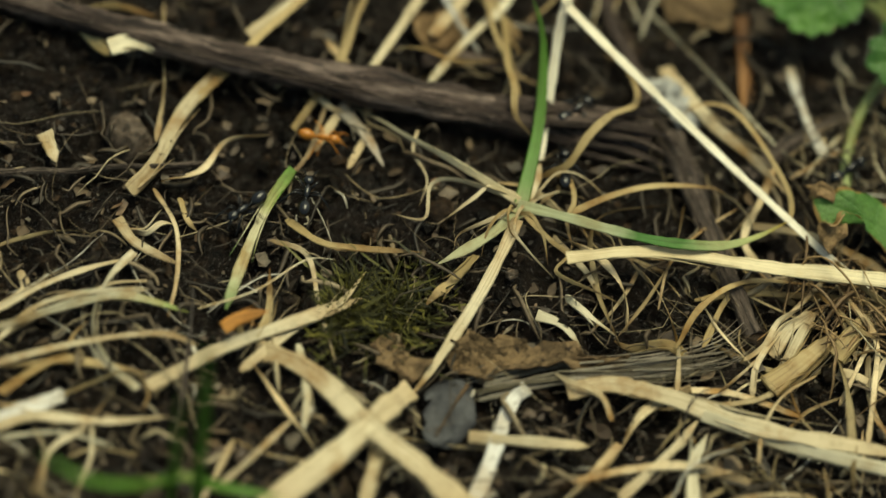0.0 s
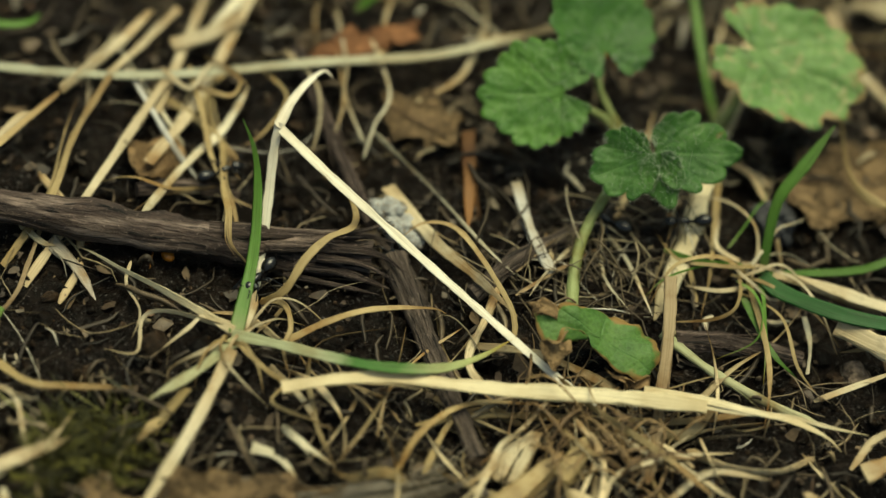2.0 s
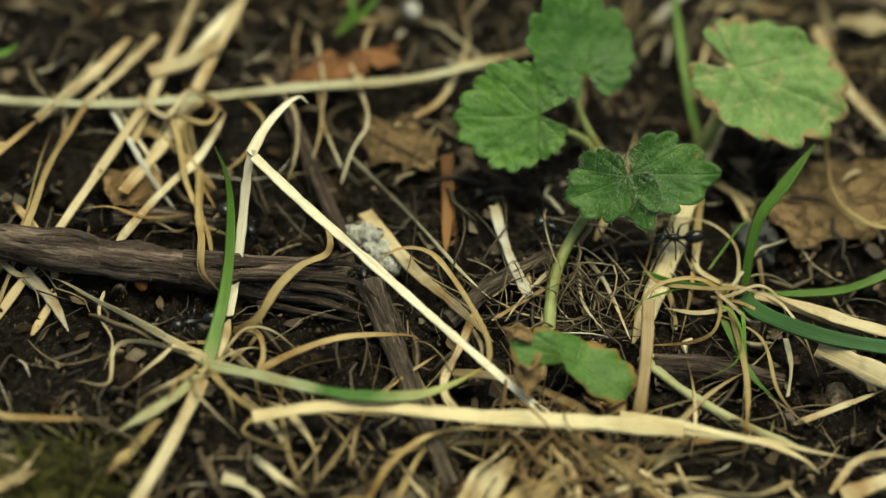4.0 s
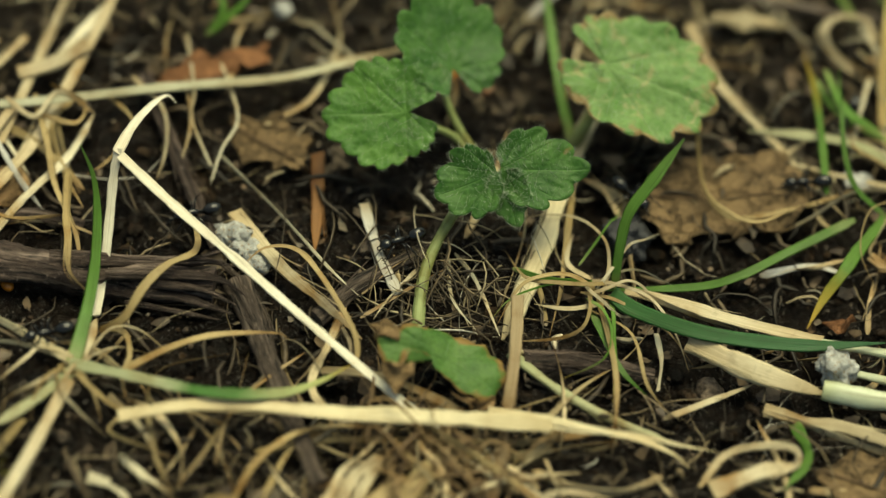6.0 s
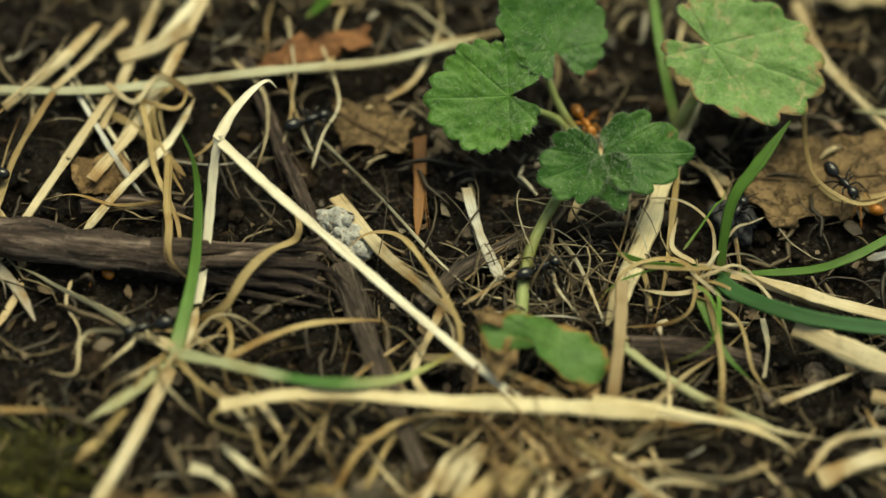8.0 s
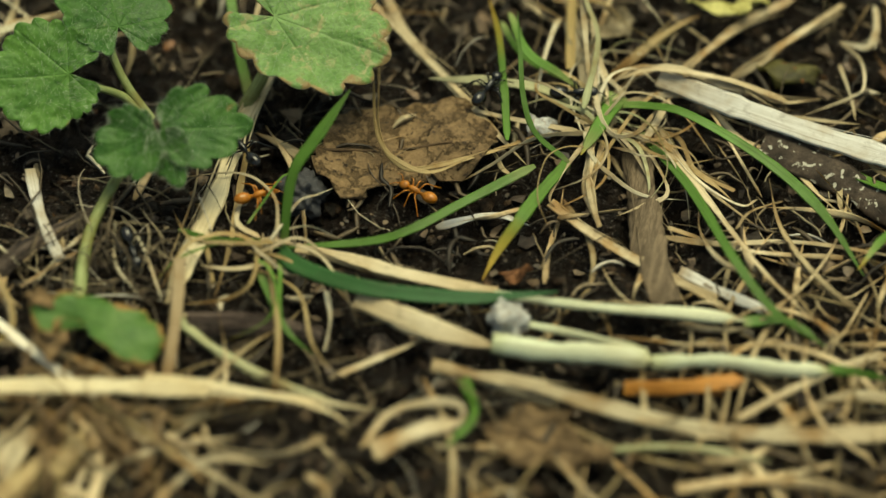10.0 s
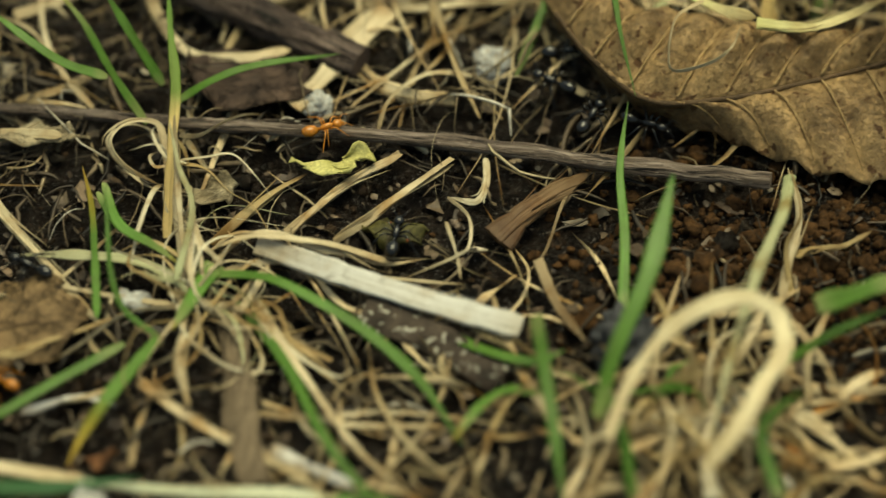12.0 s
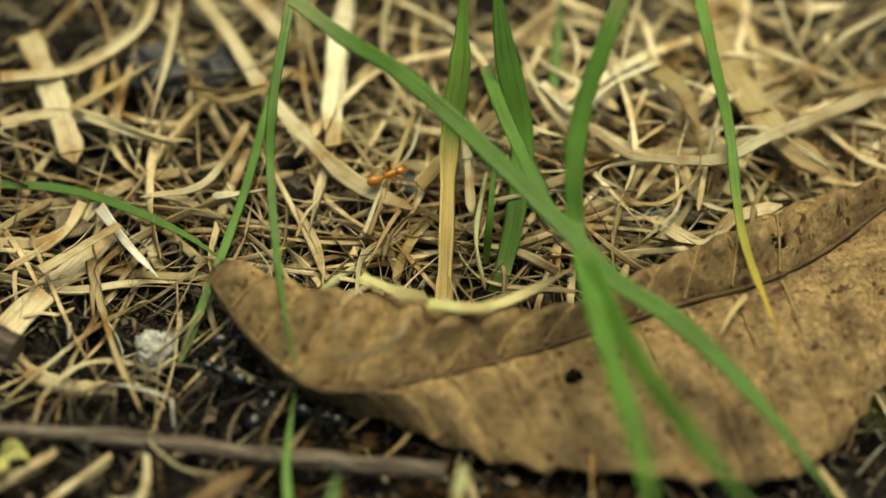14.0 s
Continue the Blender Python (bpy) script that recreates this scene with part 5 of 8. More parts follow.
straw("grey rotten straw lying on the soil", STRAWGREY, 1.69, 1.47, [(12.2, -27.1, 0.8), (12.6, -22.4, 0.9), (12.7, -15.5, 0.9), (14.1, -13.2, 1.0)])
straw("chip of pale straw lying on the soil", STRAWPALE, 1.14, 0.57, [(12.6, -4.3, 0.8), (15.0, -5.0, 0.9), (17.3, -6.1, 1.0)])
straw("chip of pale straw lying on the soil", STRAWPALE, 1.03, 0.8, [(14.2, -1.1, 0.8), (17.3, -2.6, 0.9), (20.8, -4.3, 1.0)])
straw("dry flat straw lying on the soil", STRAW, 1.54, 1.31, [(-31.1, -4.3, 0.8), (-29.9, 0.2, 0.9), (-29.2, 7.5, 1.1), (-26.6, 14.7, 1.2)])
straw("dry stem lying on the soil", STRAW, 1.33, 1.45, [(-25.4, 18.5, 1.6), (-22.9, 22.5, 1.8), (-20.6, 27.6, 2.0)])
straw("grey pointed chip of straw", GREYFIBRE, 1.64, 0.82, [(-13.9, 13.9, 1.0), (-10.7, 11.3, 1.0), (-7.3, 8.4, 1.0)])
straw("dry stem lying on the soil", STRAW, 0.95, 0.59, [(-17.6, 14.7, 1.0), (-15.0, 13.3, 1.2), (-12.8, 13.3, 1.4)])
straw("yellow dry blade lying on the soil", YELLOW, 1.78, 1.42, [(-48.7, 17.3, 1.0), (-43.3, 14.1, 1.0), (-38.3, 11.7, 1.0)])
straw("torn pale wood fibre lying on the soil", STRAWPALE, 2.01, 1.18, [(-38.4, 10.8, 3.0), (-35.9, 12.5, 3.0), (-32.4, 13.4, 3.0)])
straw("curled dry blade lying on the soil", STRAW, 1.14, 0.68, [(-31.1, -7.9, 0.8), (-28.2, -10.5, 1.6), (-23.7, -10.7, 0.6)])
straw("curled dry fibre lying on the soil", TAN, 0.8, 0.46, [(-26.0, -2.5, 0.8), (-24.7, -5.0, 1.1), (-23.1, -6.5, 1.4)])
straw("white chip of straw lying on the soil", STRAWPALE, 1.97, 1.16, [(-41.5, -0.3, 0.8), (-39.4, -3.2, 0.8)])
straw("curled fibre lying on the soil", STRAW, 0.56, 0.34, [(-15.5, -5.1, 0.8), (-11.7, -6.0, 1.2), (-8.3, -11.1, 1.2), (-5.4, -16.9, 0.8)])
straw("short pale chip lying on the soil", STRAWPALE, 0.88, 0.66, [(-9.1, -16.3, 1.0), (-7.0, -21.2, 1.2), (-5.4, -25.7, 1.4)])
straw("dry blade lying on the soil", TAN, 1.33, 0.78, [(-34.9, -31.5, 1.0), (-31.6, -26.0, 1.0), (-27.9, -25.0, 1.0), (-22.2, -24.8, 1.0)])
straw("dry blade lying on the soil", STRAW, 1.1, 0.77, [(-34.5, -35.8, 1.2), (-31.0, -32.8, 1.2), (-24.7, -31.1, 1.2), (-18.6, -28.7, 1.2)])
straw("dry fibre lying on the soil", STRAW, 0.77, 0.55, [(-28.2, -41.0, 1.0), (-28.2, -35.7, 1.0), (-26.0, -32.3, 1.0), (-24.5, -28.0, 1.0)])
straw("dry fibre lying on the soil", STRAW, 0.78, 0.55, [(-11.9, -35.0, 1.4), (-10.0, -30.3, 1.4), (-6.8, -23.9, 1.4)])
straw("dry blade lying on the soil", TAN, 1.02, 0.68, [(-16.0, -15.0, 1.0), (-14.1, -17.5, 1.3), (-13.2, -14.5, 1.7), (-14.5, -8.7, 2.0)])
straw("fine pale hair-like fibre lying on the soil", STRAWPALE, 0.23, 0.17, [(-19.8, -16.2, 2.0), (-15.0, -12.9, 2.7), (-11.2, -7.7, 2.7), (-8.3, -5.6, 2.0)])
straw("thin black upright stem lying on the soil", DARKSTEM, 0.27, 0.44, [(-20.5, -15.3, 4.0), (-19.5, -20.2, 3.0), (-16.7, -32.7, 2.0)])
straw("curled dry blade over a dead twig", TAN, 0.95, 0.5, [(-0.5, 31.1, 2.0), (1.5, 24.4, 3.6), (3.2, 19.7, 5.2), (4.5, 16.3, 5.0), (6.5, 15.0, 3.6), (7.5, 14.4, 2.6)])
straw("curled dry blade lying on the soil", TAN, 0.93, 0.52, [(-2.6, 41.1, 1.2), (-3.9, 36.6, 1.5), (-0.4, 30.7, 1.7), (2.5, 26.8, 2.0)])
straw("dry straw lying on the soil", STRAW, 1.56, 1.81, [(-9.1, 41.7, 2.0), (-6.1, 44.3, 2.0), (-3.2, 47.3, 2.0)])
straw("dry stem lying on the soil", STRAWPALE, 0.76, 0.53, [(-15.9, 41.5, 1.0), (-9.5, 34.6, 1.0), (-4.4, 29.6, 1.0)])
straw("curled dry blade lying on the soil", STRAW, 1.34, 0.89, [(37.3, -2.9, 1.0), (38.7, 4.3, 1.0), (40.2, 7.0, 1.0)])
straw("broad dry sheath lying on the soil", TAN, 2.21, 1.0, [(37.6, -4.3, 1.2), (40.7, 0.7, 1.2), (42.1, 3.7, 1.2)])
straw("curled dry blade lying on the soil", TAN, 0.78, 0.5, [(29.3, -2.6, 1.0), (30.6, 5.1, 1.2), (34.3, 7.9, 1.4)])
straw("curled dry blade lying on the soil", STRAW, 0.89, 0.56, [(70.2, 10.3, 1.0), (72.7, 14.7, 1.8), (78.0, 16.1, 2.6), (78.9, 14.2, 2.6), (75.0, 11.7, 1.8), (71.6, 9.3, 1.0)])
straw("folded pale husk lying on the soil", STRAW, 2.47, 1.12, [(71.9, 9.7, 2.0), (75.4, 12.2, 2.0), (78.8, 15.2, 2.0)])
straw("green bent blade lying on the soil", GREEN, 1.23, 0.78, [(77.7, 20.7, 1.0), (80.0, 16.1, 1.5), (78.5, 11.0, 2.0)])
straw("dry fibre lying on the soil", STRAW, 0.8, 0.46, [(65.4, 17.8, 1.0), (71.0, 21.9, 1.0), (73.5, 24.0, 1.0)])
straw("dry stem lying on the soil", STRAW, 0.91, 0.8, [(74.7, 20.6, 1.2), (78.8, 20.5, 1.2), (87.4, 19.5, 1.2)])
straw("white root lying on the soil", STRAWPALE, 0.57, 0.46, [(62.7, 27.8, 1.5), (63.7, 24.4, 1.5), (64.2, 20.8, 1.5)])
t = tuft("grass_plant", "soft green grass blades close to straw stalks", (-0.0290, -0.0330))
blade(t, GREEN, 0.91, 1.01, [(-15.2, -39.2, 2.0), (-15.0, -39.4, 14.0), (-14.9, -40.0, 26.0)])
blade(t, GREEN, 0.91, 1.11, [(-12.9, -38.4, 2.0), (-13.4, -36.3, 14.0), (-14.1, -35.5, 28.0)])
blade(t, GREEN, 1.22, 0.92, [(-14.2, -38.0, 8.0), (-17.4, -44.0, 14.7), (-21.3, -47.1, 18.7), (-25.9, -46.8, 20.0)])
blade(t, GREEN, 1.18, 0.86, [(-14.6, -36.0, 4.0), (-10.4, -37.5, 7.0), (-5.1, -36.6, 7.0)])
t = tuft("grass_plant", "short fresh green grass shoots among litter", (0.0240, 0.0640))
blade(t, GREEN, 0.98, 0.73, [(8.8, 53.1, 1.0), (9.5, 55.2, 2.5), (7.9, 57.7, 4.0)])
blade(t, GREEN, 0.86, 0.61, [(8.3, 52.7, 1.0), (10.8, 55.2, 2.5), (12.6, 57.8, 4.0)])
blade(t, GREEN, 1.1, 0.97, [(49.1, 50.0, 1.0), (46.4, 55.4, 3.3), (42.6, 65.1, 5.7), (41.6, 66.1, 8.0)])
straw("flat pale broken straw lying on the soil", STRAWPALE, 1.36, 0.99, [(-6.0, 44.6, 1.2), (-4.4, 48.8, 1.2), (-2.5, 54.9, 1.2)])
straw("small yellow-orange curled leaf tip", ORANGE, 1.45, 0.78, [(-16.5, -18.4, 3.0), (-15.1, -16.5, 3.5), (-12.7, -15.5, 4.0)])
straw("dry stem lying on the soil", STRAW, 1.13, 0.79, [(25.7, -22.2, 1.0), (28.8, -16.0, 1.0), (31.0, -11.1, 1.0)])
straw("dry blade lying on the soil", STRAWPALE, 1.47, 1.02, [(32.8, -21.8, 1.4), (31.4, -16.9, 1.4), (32.0, -13.2, 1.4)])
straw("curled dry blade lying on the soil", STRAW, 0.91, 0.57, [(22.5, -13.6, 1.0), (20.8, -12.2, 2.3), (17.8, -12.1, 2.3), (15.8, -10.5, 1.0)])
straw("curled dry blade lying on the soil", STRAW, 0.82, 0.53, [(34.0, -2.2, 1.0), (35.3, -0.6, 1.7), (36.2, 3.4, 1.7), (38.1, 6.1, 1.0)])
straw("curled dry blade lying on the soil", STRAW, 0.7, 0.47, [(35.4, -6.3, 1.0), (35.0, -2.5, 2.0), (37.3, 4.2, 1.0)])
straw("broad tan dry sheath lying on the soil", TAN, 2.4, 1.3, [(36.8, -5.1, 1.4), (39.4, -0.6, 1.5), (42.1, 3.6, 1.6)])
straw("brown curled blade lying on the soil", TAN, 0.71, 0.47, [(27.0, -4.6, 2.0), (28.0, 1.3, 2.7), (32.4, 6.6, 2.3), (40.8, 9.6, 1.0)])
straw("brown curled blade lying on the soil", TAN, 0.58, 0.41, [(39.4, 7.8, 1.5), (44.2, 4.2, 1.8), (47.0, 4.3, 2.0)])
straw("dry stem lying on the soil", STRAW, 0.77, 0.55, [(44.7, 9.5, 1.0), (49.5, 8.4, 1.0), (57.7, 3.7, 1.0), (63.8, 1.3, 1.0)])
straw("curled dry blade lying on the soil", STRAW, 0.67, 0.45, [(46.9, -1.6, 1.0), (48.1, 2.5, 1.7), (53.3, 6.3, 1.7), (58.9, 8.7, 1.0)])
straw("dry stem lying on the soil", STRAW, 0.88, 0.55, [(52.2, -1.9, 1.0), (54.1, 2.7, 1.3), (57.0, 5.1, 1.7), (62.5, 5.4, 2.0)])
straw("dry stem lying on the soil", STRAW, 0.77, 0.5, [(45.7, 8.1, 1.0), (52.1, 5.3, 1.0), (55.2, 4.1, 1.0)])
straw("broad dry sheath lying on the soil", TAN, 2.23, 1.34, [(42.7, 0.6, 1.5), (44.3, 5.2, 1.5), (46.8, 8.2, 1.5)])
straw("broad dry straw lying on the soil", STRAW, 1.45, 1.12, [(36.4, -0.6, 1.2), (37.5, 3.0, 1.2), (39.0, 5.7, 1.2)])
straw("dry stem lying on the soil", TANGREY, 0.7, 0.58, [(32.8, 23.3, 1.0), (35.2, 27.9, 1.0), (37.8, 32.2, 1.0)])
straw("dry stem lying on the soil", TANGREY, 0.58, 0.46, [(33.5, 20.6, 1.0), (37.1, 25.5, 1.0), (40.8, 29.9, 1.0)])
straw("fine pale stem lying on the soil", STRAWPALE, 0.46, 0.34, [(39.9, 31.2, 1.0), (41.9, 25.4, 1.5), (45.0, 22.4, 2.0)])
straw("fine pale stem lying on the soil", STRAWPALE, 0.51, 0.34, [(40.5, 31.4, 1.0), (43.6, 28.2, 1.5), (47.5, 21.7, 2.0)])
straw("fine pale stem lying on the soil", STRAWPALE, 0.46, 0.34, [(37.5, 28.8, 1.0), (35.7, 23.8, 1.5), (34.8, 20.2, 2.0)])
straw("dry pale stem lying on the soil", STRAWPALE, 1.12, 0.87, [(-12.9, 52.9, 1.0), (-9.9, 55.8, 1.0), (-7.6, 58.6, 1.0)])
straw("dry yellow stem lying on the soil", STRAW, 1.36, 1.11, [(-6.9, 25.3, 1.5), (-4.7, 35.9, 1.5), (-2.8, 51.9, 1.5), (-2.7, 57.3, 1.5)])
straw("dry yellow stem lying on the soil", STRAW, 1.11, 0.87, [(-7.9, 32.3, 1.5), (-7.9, 47.6, 1.5), (-7.3, 55.9, 1.5)])
straw("dry stem lying on the soil", STRAW, 0.96, 0.72, [(92.5, 62.9, 1.2), (96.3, 69.3, 1.2), (102.0, 74.9, 1.2)])
straw("dry stem lying on the soil", STRAW, 0.96, 0.84, [(97.3, 63.2, 1.2), (102.3, 69.1, 1.2), (107.4, 74.8, 1.2)])
straw("dry brown stem lying on the soil", TAN, 1.07, 0.83, [(85.1, 61.0, 1.2), (89.4, 66.6, 1.2), (92.9, 70.6, 1.2)])
straw("dry stem lying on the soil", STRAW, 1.22, 0.89, [(108.6, 21.8, 1.2), (113.6, 25.6, 1.2), (117.8, 27.6, 1.2), (124.0, 27.1, 1.2)])
straw("dry stem lying on the soil", STRAW, 0.9, 0.67, [(104.8, 21.7, 1.2), (109.6, 25.9, 1.2), (115.6, 31.1, 1.2), (121.9, 33.9, 1.2)])
straw("dry grey stem lying on the soil", PALEGREEN, 1.09, 0.76, [(94.0, 15.6, 1.2), (100.7, 17.3, 1.2), (108.9, 17.5, 1.2)])
straw("dry stem lying on the soil", STRAW, 0.68, 0.45, [(93.9, 41.7, 1.0), (99.6, 41.9, 1.0), (108.0, 44.2, 1.0), (120.0, 43.9, 1.0)])
straw("dry stem lying on the soil", STRAW, 0.57, 0.45, [(94.2, 43.3, 1.0), (102.6, 41.7, 1.0), (112.1, 43.4, 1.0)])
straw("dry stem lying on the soil", STRAWGREY, 0.79, 0.57, [(71.3, 37.8, 1.0), (76.6, 40.3, 1.0), (80.8, 39.6, 1.0)])
splinter("splintered strip of grey-brown bark", BARK, 2.0, 0.9, [(1.5, 18.4, 3.4), (9.9, 20.3, 3.4), (16.6, 22.2, 3.3), (20.1, 22.8, 3.0)])
splinter("splintered strip of grey-brown bark", BARK, 1.5, 0.7, [(7.6, 17.7, 3.9), (14.9, 19.3, 3.8), (18.9, 20.1, 3.6), (21.9, 19.2, 3.2)])
splinter("splintered strip of grey-brown bark", BARK, 1.2, 0.5, [(10.8, 17.1, 2.4), (15.5, 17.6, 2.2), (20.9, 17.6, 1.8)])
splinter("splintered strip of grey-brown bark", BARK, 0.8, 0.4, [(9.9, 16.5, 1.4), (15.2, 16.4, 1.4), (20.0, 16.9, 1.2)])
splinter("splintered strip of grey-brown bark", BARK, 1.1, 0.5, [(12.9, 18.1, 3.3), (17.5, 18.7, 3.1), (21.3, 18.2, 2.6)])
splinter("splintered strip of grey-brown bark", BARK, 0.6, 0.3, [(13.7, 20.6, 4.0), (16.6, 22.1, 4.3), (19.3, 24.2, 4.6)])
twig("thin strip of dark bark", BARK, 0.6, 0.3, [(0.2, 17.3, 3.0), (9.0, 19.8, 2.8), (16.1, 21.6, 2.6)])
twig("thin dark rotting stem lying on the soil", ROOT, 0.68, 0.51, [(17.6, 24.8, 0.8), (22.0, 21.7, 0.8), (25.6, 16.7, 0.8)])
twig("dark rotten piece of wood", ROOT, 1.98, 1.51, [(29.0, 19.8, 0.8), (32.4, 24.8, 0.8), (37.9, 31.5, 0.8)])
twig("dark rotten piece of wood", BARK, 2.29, 1.72, [(50.3, 20.5, 0.6), (56.4, 22.0, 0.6), (63.3, 23.1, 0.6)])
twig("thin dark rotting stem lying on the soil", BARK, 0.94, 0.59, [(6.7, 41.6, 0.8), (10.7, 34.5, 0.8), (14.7, 29.6, 0.8)])
twig("dark rotten piece of bark", BARK, 1.51, 1.16, [(-7.2, 22.4, 0.8), (-2.4, 25.0, 0.8), (2.9, 25.6, 0.8)])
twig("dark grey rotten stick lying on the soil", BARK, 1.75, 1.28, [(3.7, 45.1, 1.0), (9.3, 36.9, 1.0), (16.9, 26.1, 1.0)])
straw("tan dry stem lying on the soil", TAN, 0.87, 0.54, [(116.6, 41.8, 1.0), (117.9, 47.1, 1.5), (120.5, 47.7, 2.0)])
straw("tan dry stem lying on the soil", TAN, 0.76, 0.54, [(113.6, 43.3, 1.0), (117.5, 42.7, 1.5), (121.4, 42.5, 2.0)])
straw("pale dry blade lying on the soil", STRAWPALE, 1.41, 0.98, [(138.8, 39.2, 2.0), (137.6, 43.8, 2.5), (137.8, 49.8, 3.0)])
straw("pale dry stem lying on the soil", STRAW, 0.98, 0.66, [(125.2, 36.1, 2.0), (126.5, 42.0, 1.7), (124.4, 48.3, 1.3), (122.6, 49.4, 1.0)])
straw("tan dry stem lying on the soil", TAN, 0.98, 0.76, [(145.7, 39.4, 2.0), (148.0, 43.1, 1.5), (154.5, 47.5, 1.0)])
straw("pale dry stem lying on the soil", STRAW, 1.09, 0.76, [(149.5, 48.8, 2.0), (146.2, 49.3, 2.0), (147.2, 50.3, 2.0), (150.7, 47.7, 2.0)])
straw("tan dry stem lying on the soil", STRAW, 0.88, 0.66, [(145.0, 50.4, 1.0), (147.9, 53.9, 1.0), (153.8, 55.2, 1.0)])
straw("rusty dry stem lying on the soil", ORANGE, 0.76, 0.54, [(143.7, 47.2, 1.0), (146.0, 46.5, 1.0), (148.4, 45.0, 1.0)])
straw("tan curled stem lying on the soil", TAN, 0.87, 0.55, [(131.9, 38.6, 1.0), (134.0, 42.5, 1.7), (136.2, 50.0, 2.3), (134.2, 52.5, 3.0)])
straw("pale dry stem lying on the soil", STRAW, 1.0, 0.78, [(161.1, 61.8, 1.0), (162.8, 66.3, 1.5), (164.5, 71.0, 2.0)])
straw("pale upright stem lying on the soil", STRAWPALE, 0.78, 0.55, [(167.6, 62.6, 1.0), (167.7, 67.1, 2.0), (168.2, 69.1, 3.0)])
straw("yellow-green dry stem lying on the soil", GREENYELLOW, 0.67, 0.5, [(166.3, 78.0, 1.0), (168.2, 74.3, 1.5), (170.3, 68.9, 2.0)])
straw("pale dry straw lying on the soil", STRAWPALE, 1.24, 0.9, [(170.4, 68.2, 1.0), (172.3, 71.8, 1.5), (175.5, 74.4, 2.0)])
straw("tan dry stem lying on the soil", TAN, 0.78, 0.56, [(143.1, 69.4, 1.0), (145.8, 70.1, 1.5), (148.0, 70.3, 2.0)])
straw("pale upright stem lying on the soil", STRAW, 1.02, 0.68, [(142.7, 64.2, 1.0), (142.8, 67.6, 1.7), (142.8, 73.7, 2.3), (141.2, 78.5, 3.0)])
# --- pale straws at the far corners
straw("pale flat straw lying on the soil", STRAW, 1.19, 0.95, [(-50.8, 24.8, 1.2), (-46.6, 23.7, 1.3), (-40.9, 23.4, 1.5), (-33.7, 21.1, 1.6)])
straw("tan dry stem lying on the soil", TAN, 0.95, 0.71, [(-44.3, 14.4, 1.0), (-40.5, 17.8, 1.1), (-35.2, 18.2, 1.2)])
straw("broad pale straw lying on the soil", STRAW, 1.8, 1.56, [(75.0, 98.1, 3.4), (78.2, 99.7, 3.6), (84.3, 102.5, 3.8)])
straw("broad pale straw lying on the soil", STRAW, 1.43, 1.19, [(96.6, 94.6, 3.8), (99.4, 98.5, 3.9), (102.9, 102.0, 4.0)])
straw("tan flat straw lying on the soil", TAN, 1.45, 1.21, [(73.8, 108.0, 3.4), (76.3, 107.6, 3.6), (85.1, 107.1, 3.8)])
straw("grey flat straw lying on the soil", STRAWGREY, 1.18, 0.95, [(80.9, 93.4, 3.4), (85.2, 95.5, 3.6), (91.6, 94.6, 3.8)])
# --- frayed straw above the curled leaf
straw("pale frayed straw lying on the soil", STRAW, 0.86, 1.47, [(146.6, 121.0, 5.0), (149.7, 119.6, 5.4), (152.9, 117.2, 5.9), (157.7, 116.5, 6.0), (162.9, 117.8, 6.0), (167.4, 121.5, 5.9), (172.0, 125.5, 5.4), (180.1, 131.9, 5.0)])
straw("thin frayed straw fibre lying on the soil", STRAW, 0.41, 0.29, [(154.2, 116.1, 6.0), (151.1, 114.2, 6.8), (150.9, 112.9, 6.5), (152.9, 112.0, 5.8), (154.5, 110.8, 5.0)])
straw("thin frayed straw fibre lying on the soil", TAN, 0.42, 0.3, [(154.2, 111.4, 5.0), (157.6, 111.9, 5.5), (158.7, 112.4, 6.0), (160.5, 115.3, 6.0), (160.5, 117.9, 6.0), (159.5, 119.6, 6.0), (157.9, 120.5, 6.0)])
straw("thin frayed straw fibre lying on the soil", STRAW, 0.47, 0.29, [(159.0, 112.7, 6.0), (158.6, 110.7, 5.3), (156.8, 108.9, 4.7), (155.0, 106.8, 4.0)])
straw("broad tan dry blade lying on the soil", TAN, 3.58, 2.98, [(159.7, 137.4, 3.8), (164.0, 129.3, 4.1), (168.6, 123.6, 4.5), (173.7, 118.8, 4.8)])
straw("pale pointed straw stub lying on the soil", STRAWPALE, 1.3, 0.41, [(134.9, 120.8, 8.0), (136.4, 116.6, 4.0), (138.0, 109.2, 3.0)])
straw("thin pale green stem lying on the soil", PALEGREEN, 0.58, 0.46, [(138.7, 115.2, 3.0), (139.0, 105.5, 4.0), (140.6, 99.8, 3.0)])
straw("curled dry fibre on a dead leaf", TAN, 0.8, 0.45, [(166.7, 100.6, 6.0), (165.4, 97.9, 6.2), (164.5, 94.7, 6.5)])
straw("thin dry fibre on a dead leaf", TAN, 0.34, 0.23, [(169.5, 95.8, 6.0), (170.1, 92.8, 6.0), (168.9, 90.7, 5.0)])
straw("broad pale straw lying on the soil", STRAW, 1.78, 1.43, [(156.7, 112.0, 2.0), (162.2, 109.0, 2.3), (164.8, 112.2, 2.7), (169.3, 115.1, 3.0)])
straw("rusty tan straw lying on the soil", TAN, 1.56, 1.2, [(132.3, 111.3, 3.8), (135.2, 116.3, 4.3), (138.8, 121.3, 4.8)])
straw("whitish flat straw lying on the soil", STRAWPALE, 1.22, 0.97, [(143.1, 125.8, 4.8), (147.0, 122.5, 4.8), (150.8, 127.1, 4.8), (155.3, 130.6, 4.8)])
straw("broad tan dry blade lying on the soil", TAN, 2.03, 1.19, [(153.5, 130.5, 3.8), (158.0, 126.9, 4.8), (160.3, 121.0, 5.8)])
